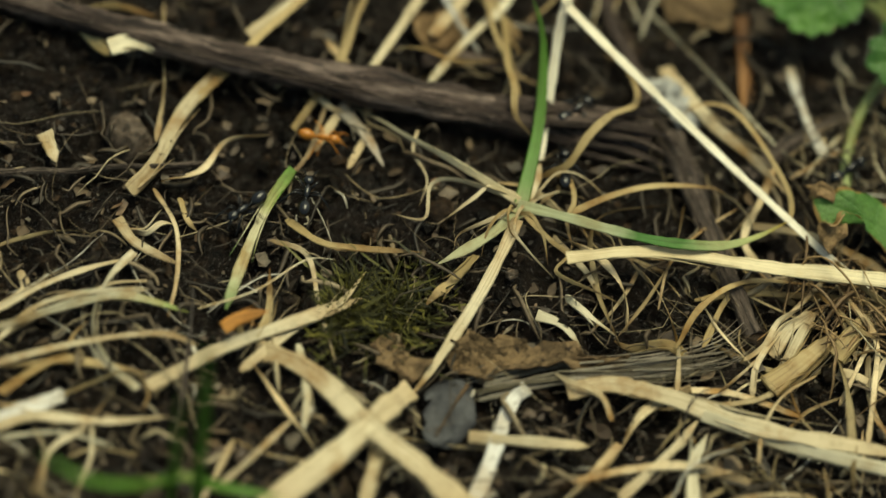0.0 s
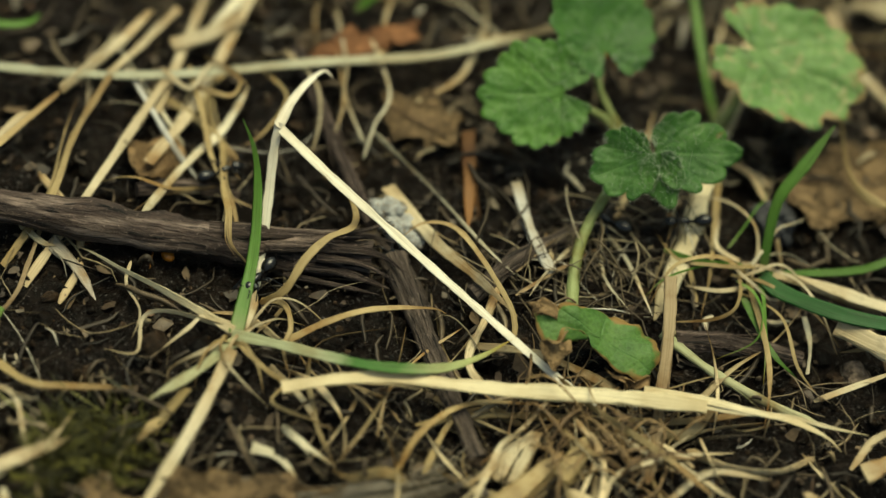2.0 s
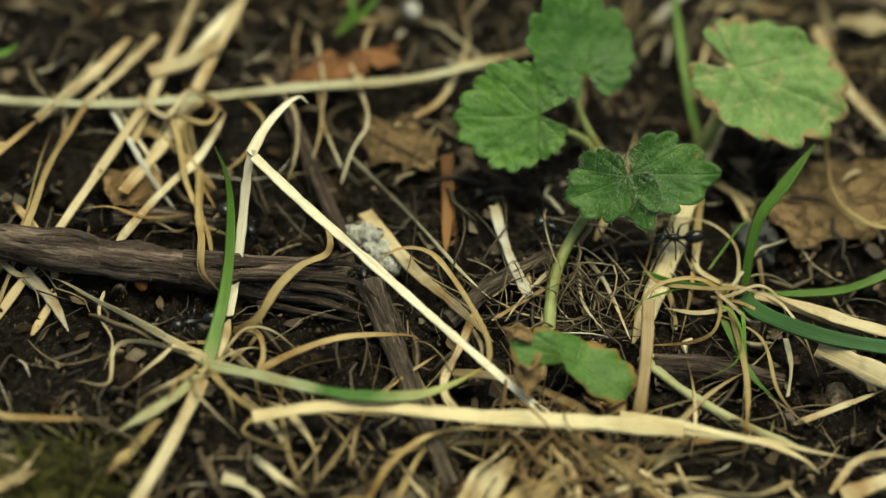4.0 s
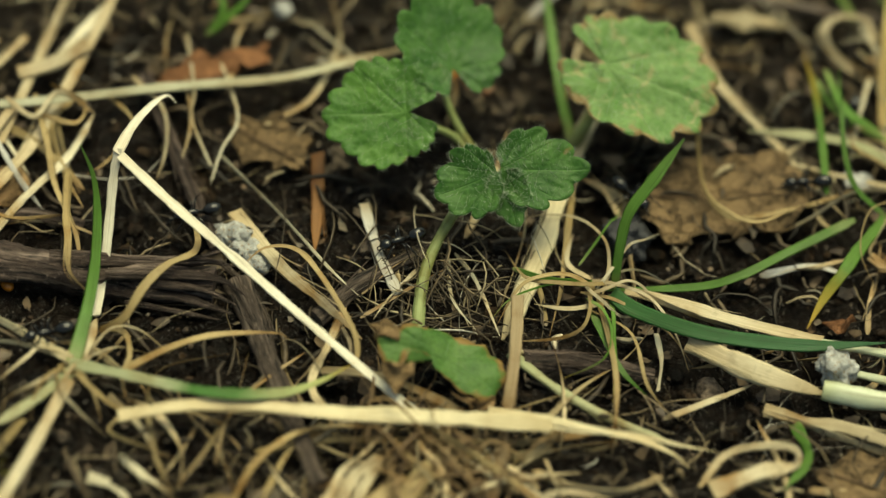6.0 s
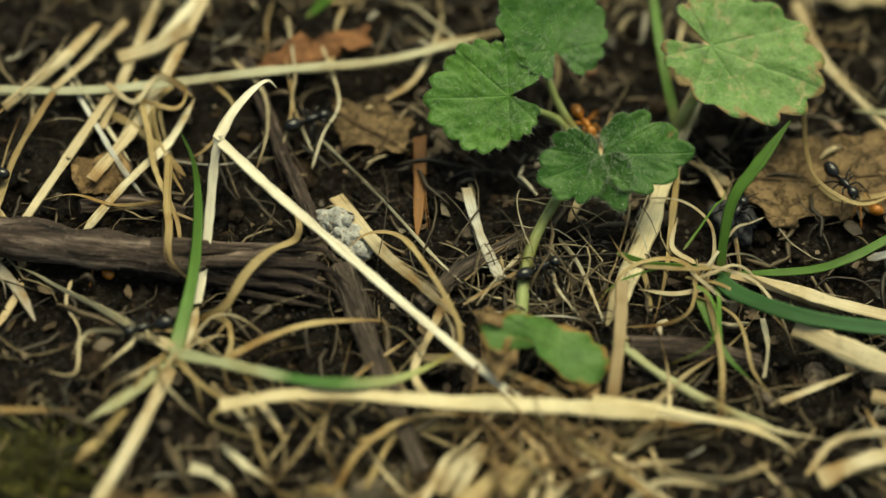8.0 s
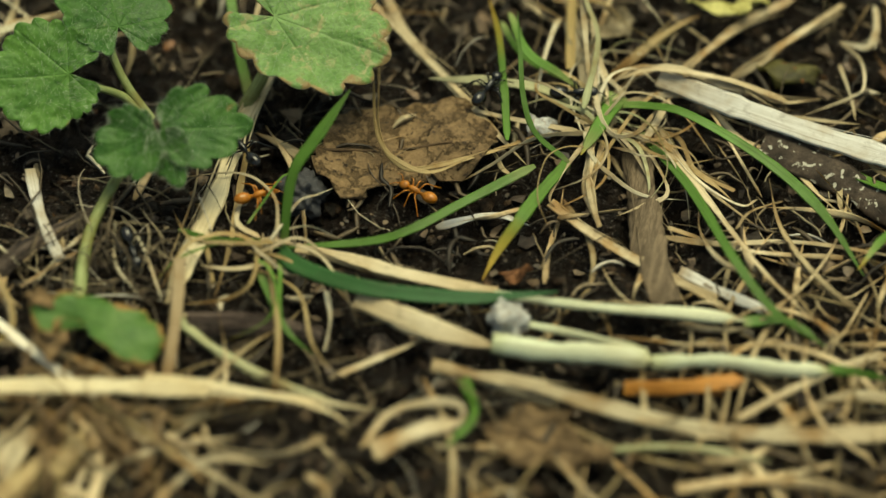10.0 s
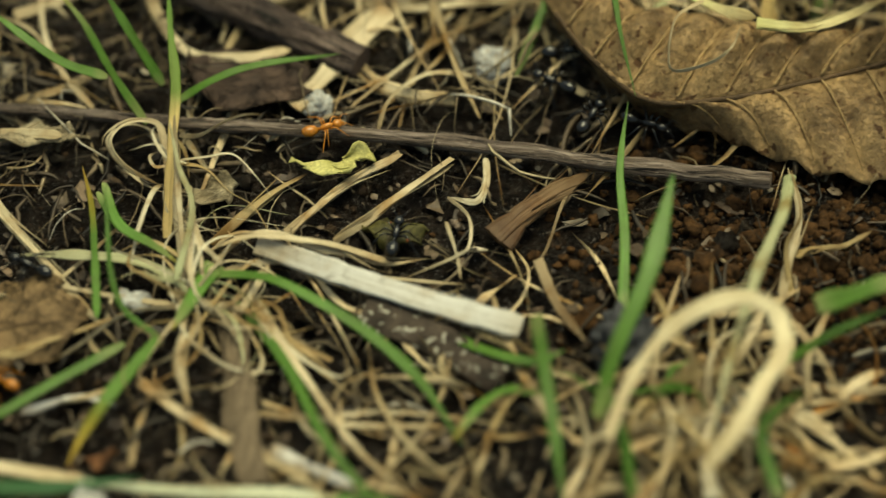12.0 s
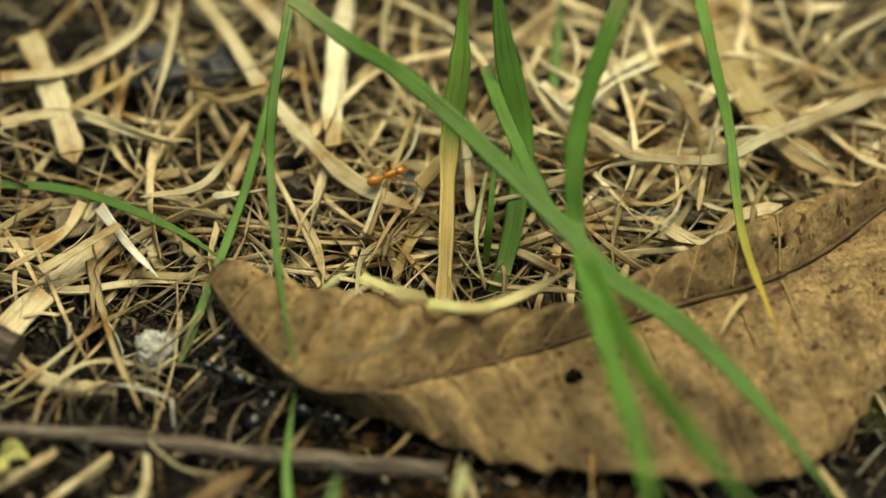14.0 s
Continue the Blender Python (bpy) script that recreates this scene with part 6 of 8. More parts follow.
straw("curled pale straw lying on the soil", STRAW, 0.79, 0.68, [(86.1, 59.2, 3.0), (88.7, 60.7, 3.5), (92.2, 60.6, 4.0), (97.3, 61.5, 3.0), (103.7, 61.3, 2.0)])
straw("thin pale straw lying on the soil", STRAW, 0.66, 0.55, [(83.2, 55.1, 2.0), (85.2, 49.4, 2.7), (86.0, 44.6, 2.7), (87.8, 40.5, 2.0)])
straw("curled dry straw loop lying on the soil", STRAW, 0.81, 0.58, [(78.3, 70.3, 3.0), (76.8, 73.6, 3.4), (74.1, 72.8, 3.8), (72.9, 70.0, 3.8), (74.8, 67.6, 3.4), (78.7, 65.7, 3.0)])
straw("thin tan stem lying on the soil", TAN, 0.57, 0.45, [(86.0, 46.7, 3.0), (88.5, 55.9, 3.0), (90.6, 59.5, 2.0)])
straw("fine curled stem lying on the soil", TAN, 0.5, 0.39, [(61.7, 52.4, 3.0), (64.0, 45.5, 3.4), (67.1, 42.3, 3.8), (70.4, 42.3, 3.8), (74.6, 45.8, 3.4), (79.6, 48.6, 3.0)])
straw("thin pale straw lying on the soil", STRAWPALE, 0.55, 0.44, [(91.0, 54.9, 2.0), (95.7, 48.9, 2.7), (100.9, 46.1, 2.7), (102.8, 47.6, 2.0)])
straw("broken cream straw lying on the soil", STRAW, 1.52, 1.17, [(60.5, 70.5, 2.0), (64.3, 70.4, 2.5), (67.6, 70.3, 3.0)])
straw("pale bent straw lying on the soil", STRAWPALE, 0.95, 0.83, [(-5.7, 19.4, 1.4), (-3.5, 27.3, 1.7), (-0.9, 32.7, 1.9), (0.5, 38.1, 2.2)])
straw("tan dry stem lying on the soil", TAN, 0.82, 0.71, [(-10.0, 35.4, 1.2), (-4.4, 33.6, 1.4), (2.0, 29.3, 1.6)])
straw("thin pale straw lying on the soil", STRAWPALE, 0.67, 0.56, [(-40.0, -30.3, 1.4), (-37.1, -25.6, 1.6), (-35.1, -21.2, 1.8), (-30.9, -18.3, 2.0), (-24.8, -16.2, 2.2)])
straw("thin pale straw lying on the soil", STRAW, 0.56, 0.45, [(-38.7, -27.5, 1.2), (-34.9, -21.7, 1.4), (-31.8, -18.9, 1.5), (-28.7, -16.1, 1.6), (-25.4, -15.1, 1.8)])
straw("curled tan straw lying on the soil", TAN, 0.67, 0.45, [(-36.1, -28.3, 0.8), (-31.1, -25.8, 1.0), (-30.6, -22.4, 1.2), (-29.9, -21.0, 1.4)])
straw("curled tan straw lying on the soil", TAN, 0.55, 0.44, [(-34.5, -32.7, 0.8), (-29.4, -29.3, 0.9), (-24.3, -25.4, 1.1), (-21.6, -26.8, 1.2), (-21.2, -29.4, 1.4)])
straw("curled tan straw lying on the soil", STRAW, 0.49, 0.38, [(-30.7, -33.8, 0.8), (-28.6, -36.4, 1.1), (-27.6, -40.9, 1.4)])
straw("curled tan straw lying on the soil", STRAW, 0.49, 0.38, [(-29.2, -33.2, 0.8), (-26.4, -31.1, 1.0), (-24.6, -34.5, 1.2), (-24.8, -39.1, 1.4)])
straw("curled tan straw lying on the soil", STRAWPALE, 0.44, 0.38, [(-33.2, -36.3, 0.8), (-28.3, -33.7, 1.1), (-22.7, -33.5, 1.4)])
straw("thin grey straw lying on the soil", STRAWGREY, 0.78, 0.66, [(-34.3, -33.4, 1.0), (-31.6, -31.2, 1.0), (-29.0, -29.3, 1.0)])
straw("short yellow-green sheath lying on the soil", GREENDRY, 1.96, 1.27, [(86.5, 57.9, 2.5), (85.5, 53.4, 3.5), (84.2, 48.6, 3.0)])
straw("looping dry blade lying on the soil", STRAW, 0.7, 0.47, [(82.9, 63.3, 3.0), (84.6, 55.8, 3.4), (86.8, 51.7, 3.8), (89.1, 52.3, 3.8), (90.7, 56.5, 3.4), (91.9, 58.2, 3.0)])
straw("tan blade tip lying on the soil", STRAW, 0.8, 0.51, [(85.5, 51.8, 2.0), (85.8, 45.5, 2.0), (87.1, 42.1, 1.0)])
straw("tan curled blade lying on the soil", TAN, 0.58, 0.46, [(90.5, 54.7, 2.0), (93.6, 53.8, 2.0), (96.1, 50.1, 1.7), (99.9, 48.6, 1.0)])
straw("broad cream straw lying on the soil", STRAW, 1.81, 1.57, [(109.5, 135.5, 4.0), (112.9, 131.9, 4.0), (115.9, 128.5, 4.0)])
straw("pale ribbed straw lying on the soil", STRAWPALE, 2.13, 1.53, [(120.6, 133.3, 3.5), (121.2, 125.8, 3.8), (121.9, 117.4, 4.0)])
straw("curled pale blade lying on the soil", STRAW, 0.83, 0.59, [(102.8, 133.1, 4.0), (103.7, 125.0, 4.3), (103.4, 118.6, 4.0), (103.6, 114.2, 3.0)])
straw("tan flat straw lying on the soil", TAN, 1.09, 0.85, [(95.2, 116.2, 4.0), (99.8, 120.3, 4.0), (104.0, 126.4, 3.0)])
straw("curled pale blade lying on the soil", STRAW, 0.71, 0.59, [(95.2, 116.2, 4.0), (99.7, 114.5, 4.3), (104.1, 113.4, 4.0), (107.0, 113.6, 3.0)])
straw("pale bent straw lying on the soil", STRAW, 0.93, 0.7, [(113.5, 117.7, 4.0), (112.0, 112.3, 3.7), (109.8, 108.0, 3.3), (104.1, 106.8, 3.0)])
straw("tan thin straw lying on the soil", TAN, 0.58, 0.46, [(130.5, 121.8, 4.0), (129.5, 114.4, 3.5), (127.9, 104.3, 3.0)])
straw("pale thin straw lying on the soil", STRAWPALE, 0.7, 0.58, [(111.2, 106.9, 3.5), (114.5, 108.1, 3.5), (116.6, 109.3, 3.5)])
straw("pale flat straw lying on the soil", STRAWGREY, 1.15, 0.8, [(100.1, 104.8, 3.0), (104.1, 100.6, 3.0), (107.8, 96.4, 3.0)])
straw("broken pale fibre on a dead leaf", STRAW, 0.62, 0.42, [(129.9, 92.4, 11.0), (128.1, 90.9, 10.6), (127.5, 88.5, 10.0), (127.7, 85.8, 9.6), (128.2, 84.9, 9.4), (129.4, 85.1, 9.4), (131.4, 86.1, 9.7), (133.4, 87.1, 10.0), (133.9, 88.4, 10.2), (134.5, 90.3, 10.6)])
straw("pale flat straw lying on the soil", STRAWPALE, 1.46, 1.12, [(170.2, 64.1, 1.0), (172.0, 68.2, 1.5), (174.5, 72.7, 2.0)])
straw("thin tan straw lying on the soil", STRAW, 0.78, 0.61, [(160.9, 61.1, 1.0), (162.8, 66.3, 1.5), (164.6, 70.7, 2.0)])
straw("thin tan straw lying on the soil", TAN, 0.66, 0.55, [(164.0, 66.1, 1.0), (165.3, 63.5, 1.3), (166.6, 60.8, 1.6)])
straw("grey flat straw lying on the soil", STRAWGREY, 1.0, 0.67, [(167.6, 62.6, 1.0), (168.1, 66.3, 1.3), (168.6, 69.5, 1.6)])
straw("pale bent straw lying on the soil", STRAW, 0.78, 0.56, [(170.1, 72.2, 1.0), (172.7, 70.6, 1.3), (175.4, 66.7, 1.6)])
straw("thin tan straw lying on the soil", TAN, 0.56, 0.45, [(143.6, 69.7, 1.0), (147.4, 70.6, 1.5), (150.5, 72.4, 2.0)])
straw("curled tan blade lying on the soil", TAN, 0.8, 0.57, [(-6.6, 39.3, 2.5), (-3.4, 32.9, 2.5), (-1.1, 28.6, 2.5), (2.5, 23.5, 2.2), (4.5, 18.4, 2.0)])
straw("curled tan blade lying on the soil", TAN, 0.59, 0.47, [(-5.2, 40.5, 3.0), (-0.9, 38.6, 3.3), (-1.0, 35.8, 3.3), (-4.9, 36.5, 3.0)])
straw("curled tan blade lying on the soil", STRAW, 0.59, 0.47, [(-8.9, 37.4, 3.0), (-5.5, 35.3, 3.3), (-3.6, 39.2, 3.3), (0.3, 37.7, 3.0)])
straw("thin grey straw lying on the soil", STRAWGREY, 0.7, 0.52, [(-13.6, 37.6, 1.4), (-8.9, 32.5, 1.8), (-4.7, 28.4, 1.7), (-0.6, 25.1, 1.2)])
straw("thin tan straw lying on the soil", TAN, 0.52, 0.41, [(-11.8, 21.5, 1.4), (-8.0, 22.8, 1.8), (-3.9, 23.6, 1.7), (1.0, 25.8, 1.2)])
straw("curled tan blade lying on the soil", TAN, 0.47, 0.35, [(0.9, 41.3, 2.0), (4.2, 38.2, 2.3), (3.6, 33.8, 2.0), (1.2, 31.6, 1.2)])
straw("thin pale straw lying on the soil", STRAW, 0.47, 0.35, [(2.7, 44.1, 2.0), (6.6, 40.7, 2.3), (8.5, 36.2, 2.0), (8.6, 31.5, 1.2)])
straw("thin pale straw lying on the soil", STRAW, 0.47, 0.35, [(7.9, 45.5, 2.0), (10.3, 39.7, 2.4), (10.3, 34.4, 1.2)])


# ---- leaves, stones and moss ----
RIB = earthy("leaf_midrib", (0.055, 0.034, 0.018), (0.13, 0.08, 0.042), 400.0, 0.7)
def thicken(bm, deep):
    """Gives an open sheet an underside and closed rims, deep mm thick."""
    bm.normal_update()
    rims = [e for e in bm.edges if len(e.link_faces) == 1]
    low = {v: bm.verts.new(v.co - v.normal * deep * MM) for v in bm.verts[:]}
    layer = bm.loops.layers.uv.active
    for f in bm.faces[:]:
        g = bm.faces.new([low[v] for v in reversed(f.verts)])
        for a, b in zip(g.loops, reversed(f.loops[:])):
            a[layer].uv = b[layer].uv
    for e in rims:
        a, b = e.verts
        g = bm.faces.new((a, b, low[b], low[a]))
        for loop in g.loops:
            loop[layer].uv = (0.5, 1.0)
    bmesh.ops.recalc_face_normals(bm, faces=bm.faces)


def plate(name, label, category, material, w0, w1, pts, thick=0.16, wave=1.0, parent=None, jag=0.75):
    """A thin crumpled leaf or flake with the given outline."""
    ring = [at(p) for p in pts]
    line = spline([*ring, ring[0]], 6)[:-1]
    mid = sum(line, Vector()) / len(line)
    seed = Vector((rnd.uniform(0, 9), rnd.uniform(0, 9), 0))
    bm = bmesh.new()
    uv = bm.loops.layers.uv.new("skin")
    steps, rings = 7, []
    for k in range(1, steps + 1):
        row = []
        for p in line:
            q = mid.lerp(p, k / steps)
            if k >= steps - 2:
                e = (k - steps + 3) / 3
                q = q + (noise.noise_vector((q + seed) * 1100) * jag + noise.noise_vector((q + seed) * 420) * jag * 2.2) * e * MM
            q.z += (noise.noise(q * 190 + seed) * wave + noise.noise(q * 620 + seed) * wave * 0.35) * MM
            row.append(bm.verts.new(q))
        rings.append(row)
    hub = bm.verts.new(mid)
    n = len(line)
    for i in range(n):
        bm.faces.new((hub, rings[0][i], rings[0][(i + 1) % n]))
        for k, (a, b) in enumerate(zip(rings, rings[1:])):
            f = bm.faces.new((a[i], b[i], b[(i + 1) % n], a[(i + 1) % n]))
            for loop, (u, v) in zip(f.loops, ((i, k), (i, k + 1), (i + 1, k + 1), (i + 1, k))):
                loop[uv].uv = (u / n, (v + 1) / steps)
    bmesh.ops.recalc_face_normals(bm, faces=bm.faces)
    thicken(bm, thick)
    ob = part(name, bm, material, parent)
    if parent:
        return ob
    if name == "dead_leaf":
        a, b = max(((p, q) for p in line[::3] for q in line[::3]), key=lambda two: (two[0] - two[1]).length)
        row = []
        for i in range(6):
            q = a.lerp(b, 0.06 + 0.17 * i)
            q.z += (noise.noise(q * 190 + seed) * wave + 0.12) * MM
            row.append(q)
        part("midrib", ribbon(row, 0.4, 0.2, 0.7, 0.0, 0.0, 0.0, 0.05, 6, 4), RIB, ob)
    return tagged(ob, label, category)


plate("dead_leaf", "pointed brown dead leaf lying on soil", "leaf", OLDLEAF, 0.06, 0.06, [(5.2, -13.7, 1.0), (6.8, -9.4, 1.4), (12.1, -8.4, 1.8), (16.6, -7.4, 1.7), (21.8, -6.7, 1.6), (16.8, -10.2, 1.4), (10.5, -12.8, 1.2)])
plate("dead_leaf", "crumpled grey-brown scrap of dead leaf", "leaf", OLDLEAF, 0.06, 0.06, [(-2.6, -13.3, 1.2), (-0.5, -11.6, 1.4), (2.9, -13.5, 1.7), (3.4, -17.2, 1.9), (0.9, -16.5, 2.2), (-0.8, -16.6, 2.4)])
plate("dead_leaf", "dark rotten scrap of dead leaf", "leaf", SLATE, 0.06, 0.06, [(4.2, -16.0, 0.6), (8.1, -14.3, 0.8), (9.5, -20.0, 1.0), (7.9, -22.0, 1.2), (4.9, -21.0, 1.4)])
plate("dead_leaf", "small tan dead leaf with ragged edge", "leaf", OLDLEAF, 0.06, 0.06, [(13.5, 42.0, 1.0), (15.6, 43.5, 1.1), (18.8, 43.1, 1.1), (22.2, 42.8, 1.2), (22.9, 38.3, 1.2), (20.6, 36.8, 1.3), (18.1, 37.9, 1.3), (15.4, 38.6, 1.4)])
plate("dead_leaf", "tan flake of a dead leaf", "leaf", DEADLEAF, 0.06, 0.06, [(-9.1, 27.7, 1.0), (-5.9, 30.3, 1.0), (-4.1, 26.0, 1.0), (-7.7, 23.5, 1.0)])
plate("dead_leaf", "flat brown dead leaf with torn edges", "leaf", OLDLEAF, 0.06, 0.06, [(57.2, 43.7, 0.8), (58.5, 48.1, 0.9), (60.3, 50.5, 1.0), (66.8, 53.1, 1.1), (72.1, 53.0, 1.2), (74.9, 48.7, 1.3), (72.6, 44.0, 1.4), (69.5, 43.7, 1.3), (67.6, 41.8, 1.3), (64.0, 39.8, 1.3), (62.2, 38.7, 1.2), (59.1, 40.7, 1.2)])
plate("dead_leaf", "brown dead leaf half under straw", "leaf", OLDLEAF, 0.05, 0.05, [(80.6, 15.9, 0.6), (84.0, 18.4, 0.8), (88.5, 18.3, 0.9), (91.4, 15.9, 1.1), (93.7, 14.1, 1.1), (91.3, 12.3, 1.0), (87.3, 13.0, 0.8), (84.4, 11.3, 0.7)])
plate("leaf_scrap", "small yellow scrap of leaf beside a twig", "leaf", PALELEAF, 0.06, 0.06, [(91.5, 70.9, 2.0), (93.6, 72.0, 2.1), (96.1, 71.4, 2.2), (97.7, 74.1, 2.3), (99.3, 73.8, 2.3), (98.9, 72.6, 2.4), (96.3, 70.5, 2.5), (93.3, 69.3, 2.6)])
plate("bark_piece", "rusty orange piece of bark", "bark", REDLEAF, 0.06, 0.06, [(5.1, 44.6, 1.2), (8.3, 49.0, 1.3), (13.7, 52.3, 1.4), (15.4, 51.1, 1.6), (13.5, 48.4, 1.7), (7.7, 44.3, 1.8)])
plate("leaf_scrap", "olive leaf scrap with a red tip", "leaf", OLIVE, 0.06, 0.06, [(100.1, 65.8, 1.2), (103.9, 67.0, 1.3), (106.7, 67.0, 1.4), (105.4, 65.4, 1.6), (103.0, 62.9, 1.7), (100.9, 63.1, 1.8)])
plate("bark_piece", "grey-brown chip of old bark", "bark", WOOD, 0.06, 0.06, [(95.2, 105.9, 1.0), (98.2, 106.7, 1.1), (99.7, 102.9, 1.3), (96.6, 101.7, 1.4)])
plate("dead_leaf", "dark brown dead leaf beside a thick stick", "leaf", DARKLEAF, 0.06, 0.06, [(76.6, 83.8, 1.4), (84.6, 86.0, 1.7), (91.6, 82.0, 1.9), (83.2, 76.5, 2.2)])
plate("leaf_scrap", "pale torn scrap of dry sheath", "leaf", PALESCRAP, 0.06, 0.06, [(60.7, 70.9, 2.0), (63.4, 73.2, 2.1), (67.4, 72.0, 2.3), (69.4, 70.8, 2.5), (62.2, 68.9, 2.6)])
plate("leaf_scrap", "small white flake of lichen", "lichen", STONE, 0.06, 0.06, [(77.9, 52.5, 1.6), (80.4, 53.3, 1.6), (80.5, 51.9, 1.6), (78.8, 51.1, 1.6)])
plate("leaf_scrap", "pale grey flaky scrap of leaf", "leaf", PALESCRAP, 0.06, 0.06, [(81.0, 67.3, 1.4), (84.8, 68.9, 1.5), (86.6, 66.2, 1.7), (82.8, 64.9, 1.8)])
plate("dead_leaf", "reddish brown dead leaf under straw", "leaf", REDLEAF, 0.06, 0.06, [(173.2, 132.0, 1.0), (181.4, 137.3, 1.2), (183.1, 127.2, 1.4), (176.1, 122.9, 1.6)])
plate("leaf_scrap", "small reddish scrap of leaf", "leaf", REDLEAF, 0.06, 0.06, [(79.3, 32.9, 1.0), (81.4, 34.3, 1.2), (81.6, 32.3, 1.4), (80.2, 31.5, 1.6)])


def pebble(label, material, w0, w1, pts):
    bm = bmesh.new()
    bmesh.ops.create_icosphere(bm, subdivisions=4, radius=w0 / 2 * MM)
    s = Vector((rnd.uniform(0, 9), rnd.uniform(0, 9), rnd.uniform(0, 9)))
    for v in bm.verts:
        v.co *= 1 + 0.5 * noise.noise(v.co * 650 + s) + 0.34 * noise.noise(v.co * 1700 + s) + 0.14 * noise.noise(v.co * 4200 + s)
        v.co.z *= 0.8
        v.co += at(pts[0])
    return tagged(part("pebble", bm, material), label, "stone")


pebble("small whitish chalky pebble on soil", STONE, 2.57, 2.57, [(17.1, 28.1, 0.9)])
pebble("small whitish chalky pebble on soil", STONE, 2.69, 2.69, [(18.7, 28.4, 1.2)])
pebble("small whitish chalky pebble on soil", STONE, 3.03, 3.03, [(19.8, 26.9, 0.8)])
pebble("small brownish chalky pebble on soil", STONE, 2.56, 2.56, [(21.3, 25.4, 0.6)])
pebble("round grey-white pebble among grass stalks", STONE, 3.87, 3.87, [(81.0, 27.0, 2.6)])
pebble("dark grey angular stone on soil", SLATE, 4.81, 4.81, [(57.6, 39.2, 0.5)])
pebble("round whitish pebble beside dry straw", STONE, 3.75, 3.75, [(108.9, 89.0, 0.8)])
pebble("whitish pebble behind a thin twig", STONE, 3.54, 3.54, [(108.8, 89.4, 0.8)])
pebble("dark rounded stone under dry straw", SLATE, 6.05, 6.05, [(102.2, 124.3, 1.0)])
pebble("dark rounded stone under dry straw", SLATE, 5.09, 5.09, [(108.6, 126.2, 1.0)])
pebble("dark grey stone under dry straw", SLATE, 3.53, 3.53, [(130.5, 113.3, 0.8)])
pebble("large bluish grey stone behind grass", SLATE, 6.63, 6.63, [(128.2, 55.7, 1.0)])
pebble("tiny white grain of stone", STONE, 1.84, 1.84, [(15.3, 58.4, 0.8)])
pebble("whitish pebble beside rotting straw", STONE, 2.91, 2.91, [(92.1, 80.0, 0.8)])


def moss_patch(label, w0, w1, pts, count=850):
    """Upright moss needles filling the ring of points."""
    (x0, y0, _), (x1, y1, _) = pts
    r = np.random.RandomState(int(abs(x0) * 7) + 3)
    verts, faces = [], []
    for _ in range(count):
        a, d = r.uniform(0, 6.3), abs(r.normal(0, 0.45))
        x, y = (x0 + x1) / 2 + math.cos(a) * d * abs(x1 - x0) / 2, (y0 + y1) / 2 + math.sin(a) * d * abs(y1 - y0) / 2
        h, lean = r.uniform(0.8, 2.7), Vector((r.normal(0, 0.8), r.normal(-0.2, 0.8), 1))
        base, w = at((x, y, -0.3)), r.uniform(0.12, 0.3) * MM
        tip = base + lean * h * MM
        k = len(verts)
        side = Vector((math.cos(a * 3), math.sin(a * 3), 0)) * w
        verts += [base - side, base + side, base.lerp(tip, 0.6) + Vector((0, -w, 0)), tip]
        faces += [(k, k + 1, k + 2), (k + 2, k + 1, k + 3), (k + 2, k + 3, k), (k, k + 3, k + 1)]
    me = bpy.data.meshes.new("moss")
    me.from_pydata([v[:] for v in verts], [], faces)
    me.materials.append(MOSSMIX)
    tagged(new("moss", me), label, "moss", kind="stuff")


MOSSMIX = loose("moss_needles", [(0.0, (0.01, 0.01, 0.003)), (0.5, (0.04, 0.038, 0.007)), (0.85, (0.095, 0.09, 0.016)), (1.0, (0.2, 0.18, 0.04))])
moss_patch("low dark olive moss cushion on soil", 0.06, 0.06, [(-7.8, -14.5, 0.0), (4.3, -0.9, 0.0)])
moss_patch("low dark olive moss cushion on soil", 0.06, 0.06, [(-8.2, -16.4, 0.0), (-4.3, -3.7, 0.0)])
moss_patch("yellow-green moss at a dead leaf's edge", 0.06, 0.06, [(178.1, 89.7, 0.0), (185.8, 95.4, 0.0)])


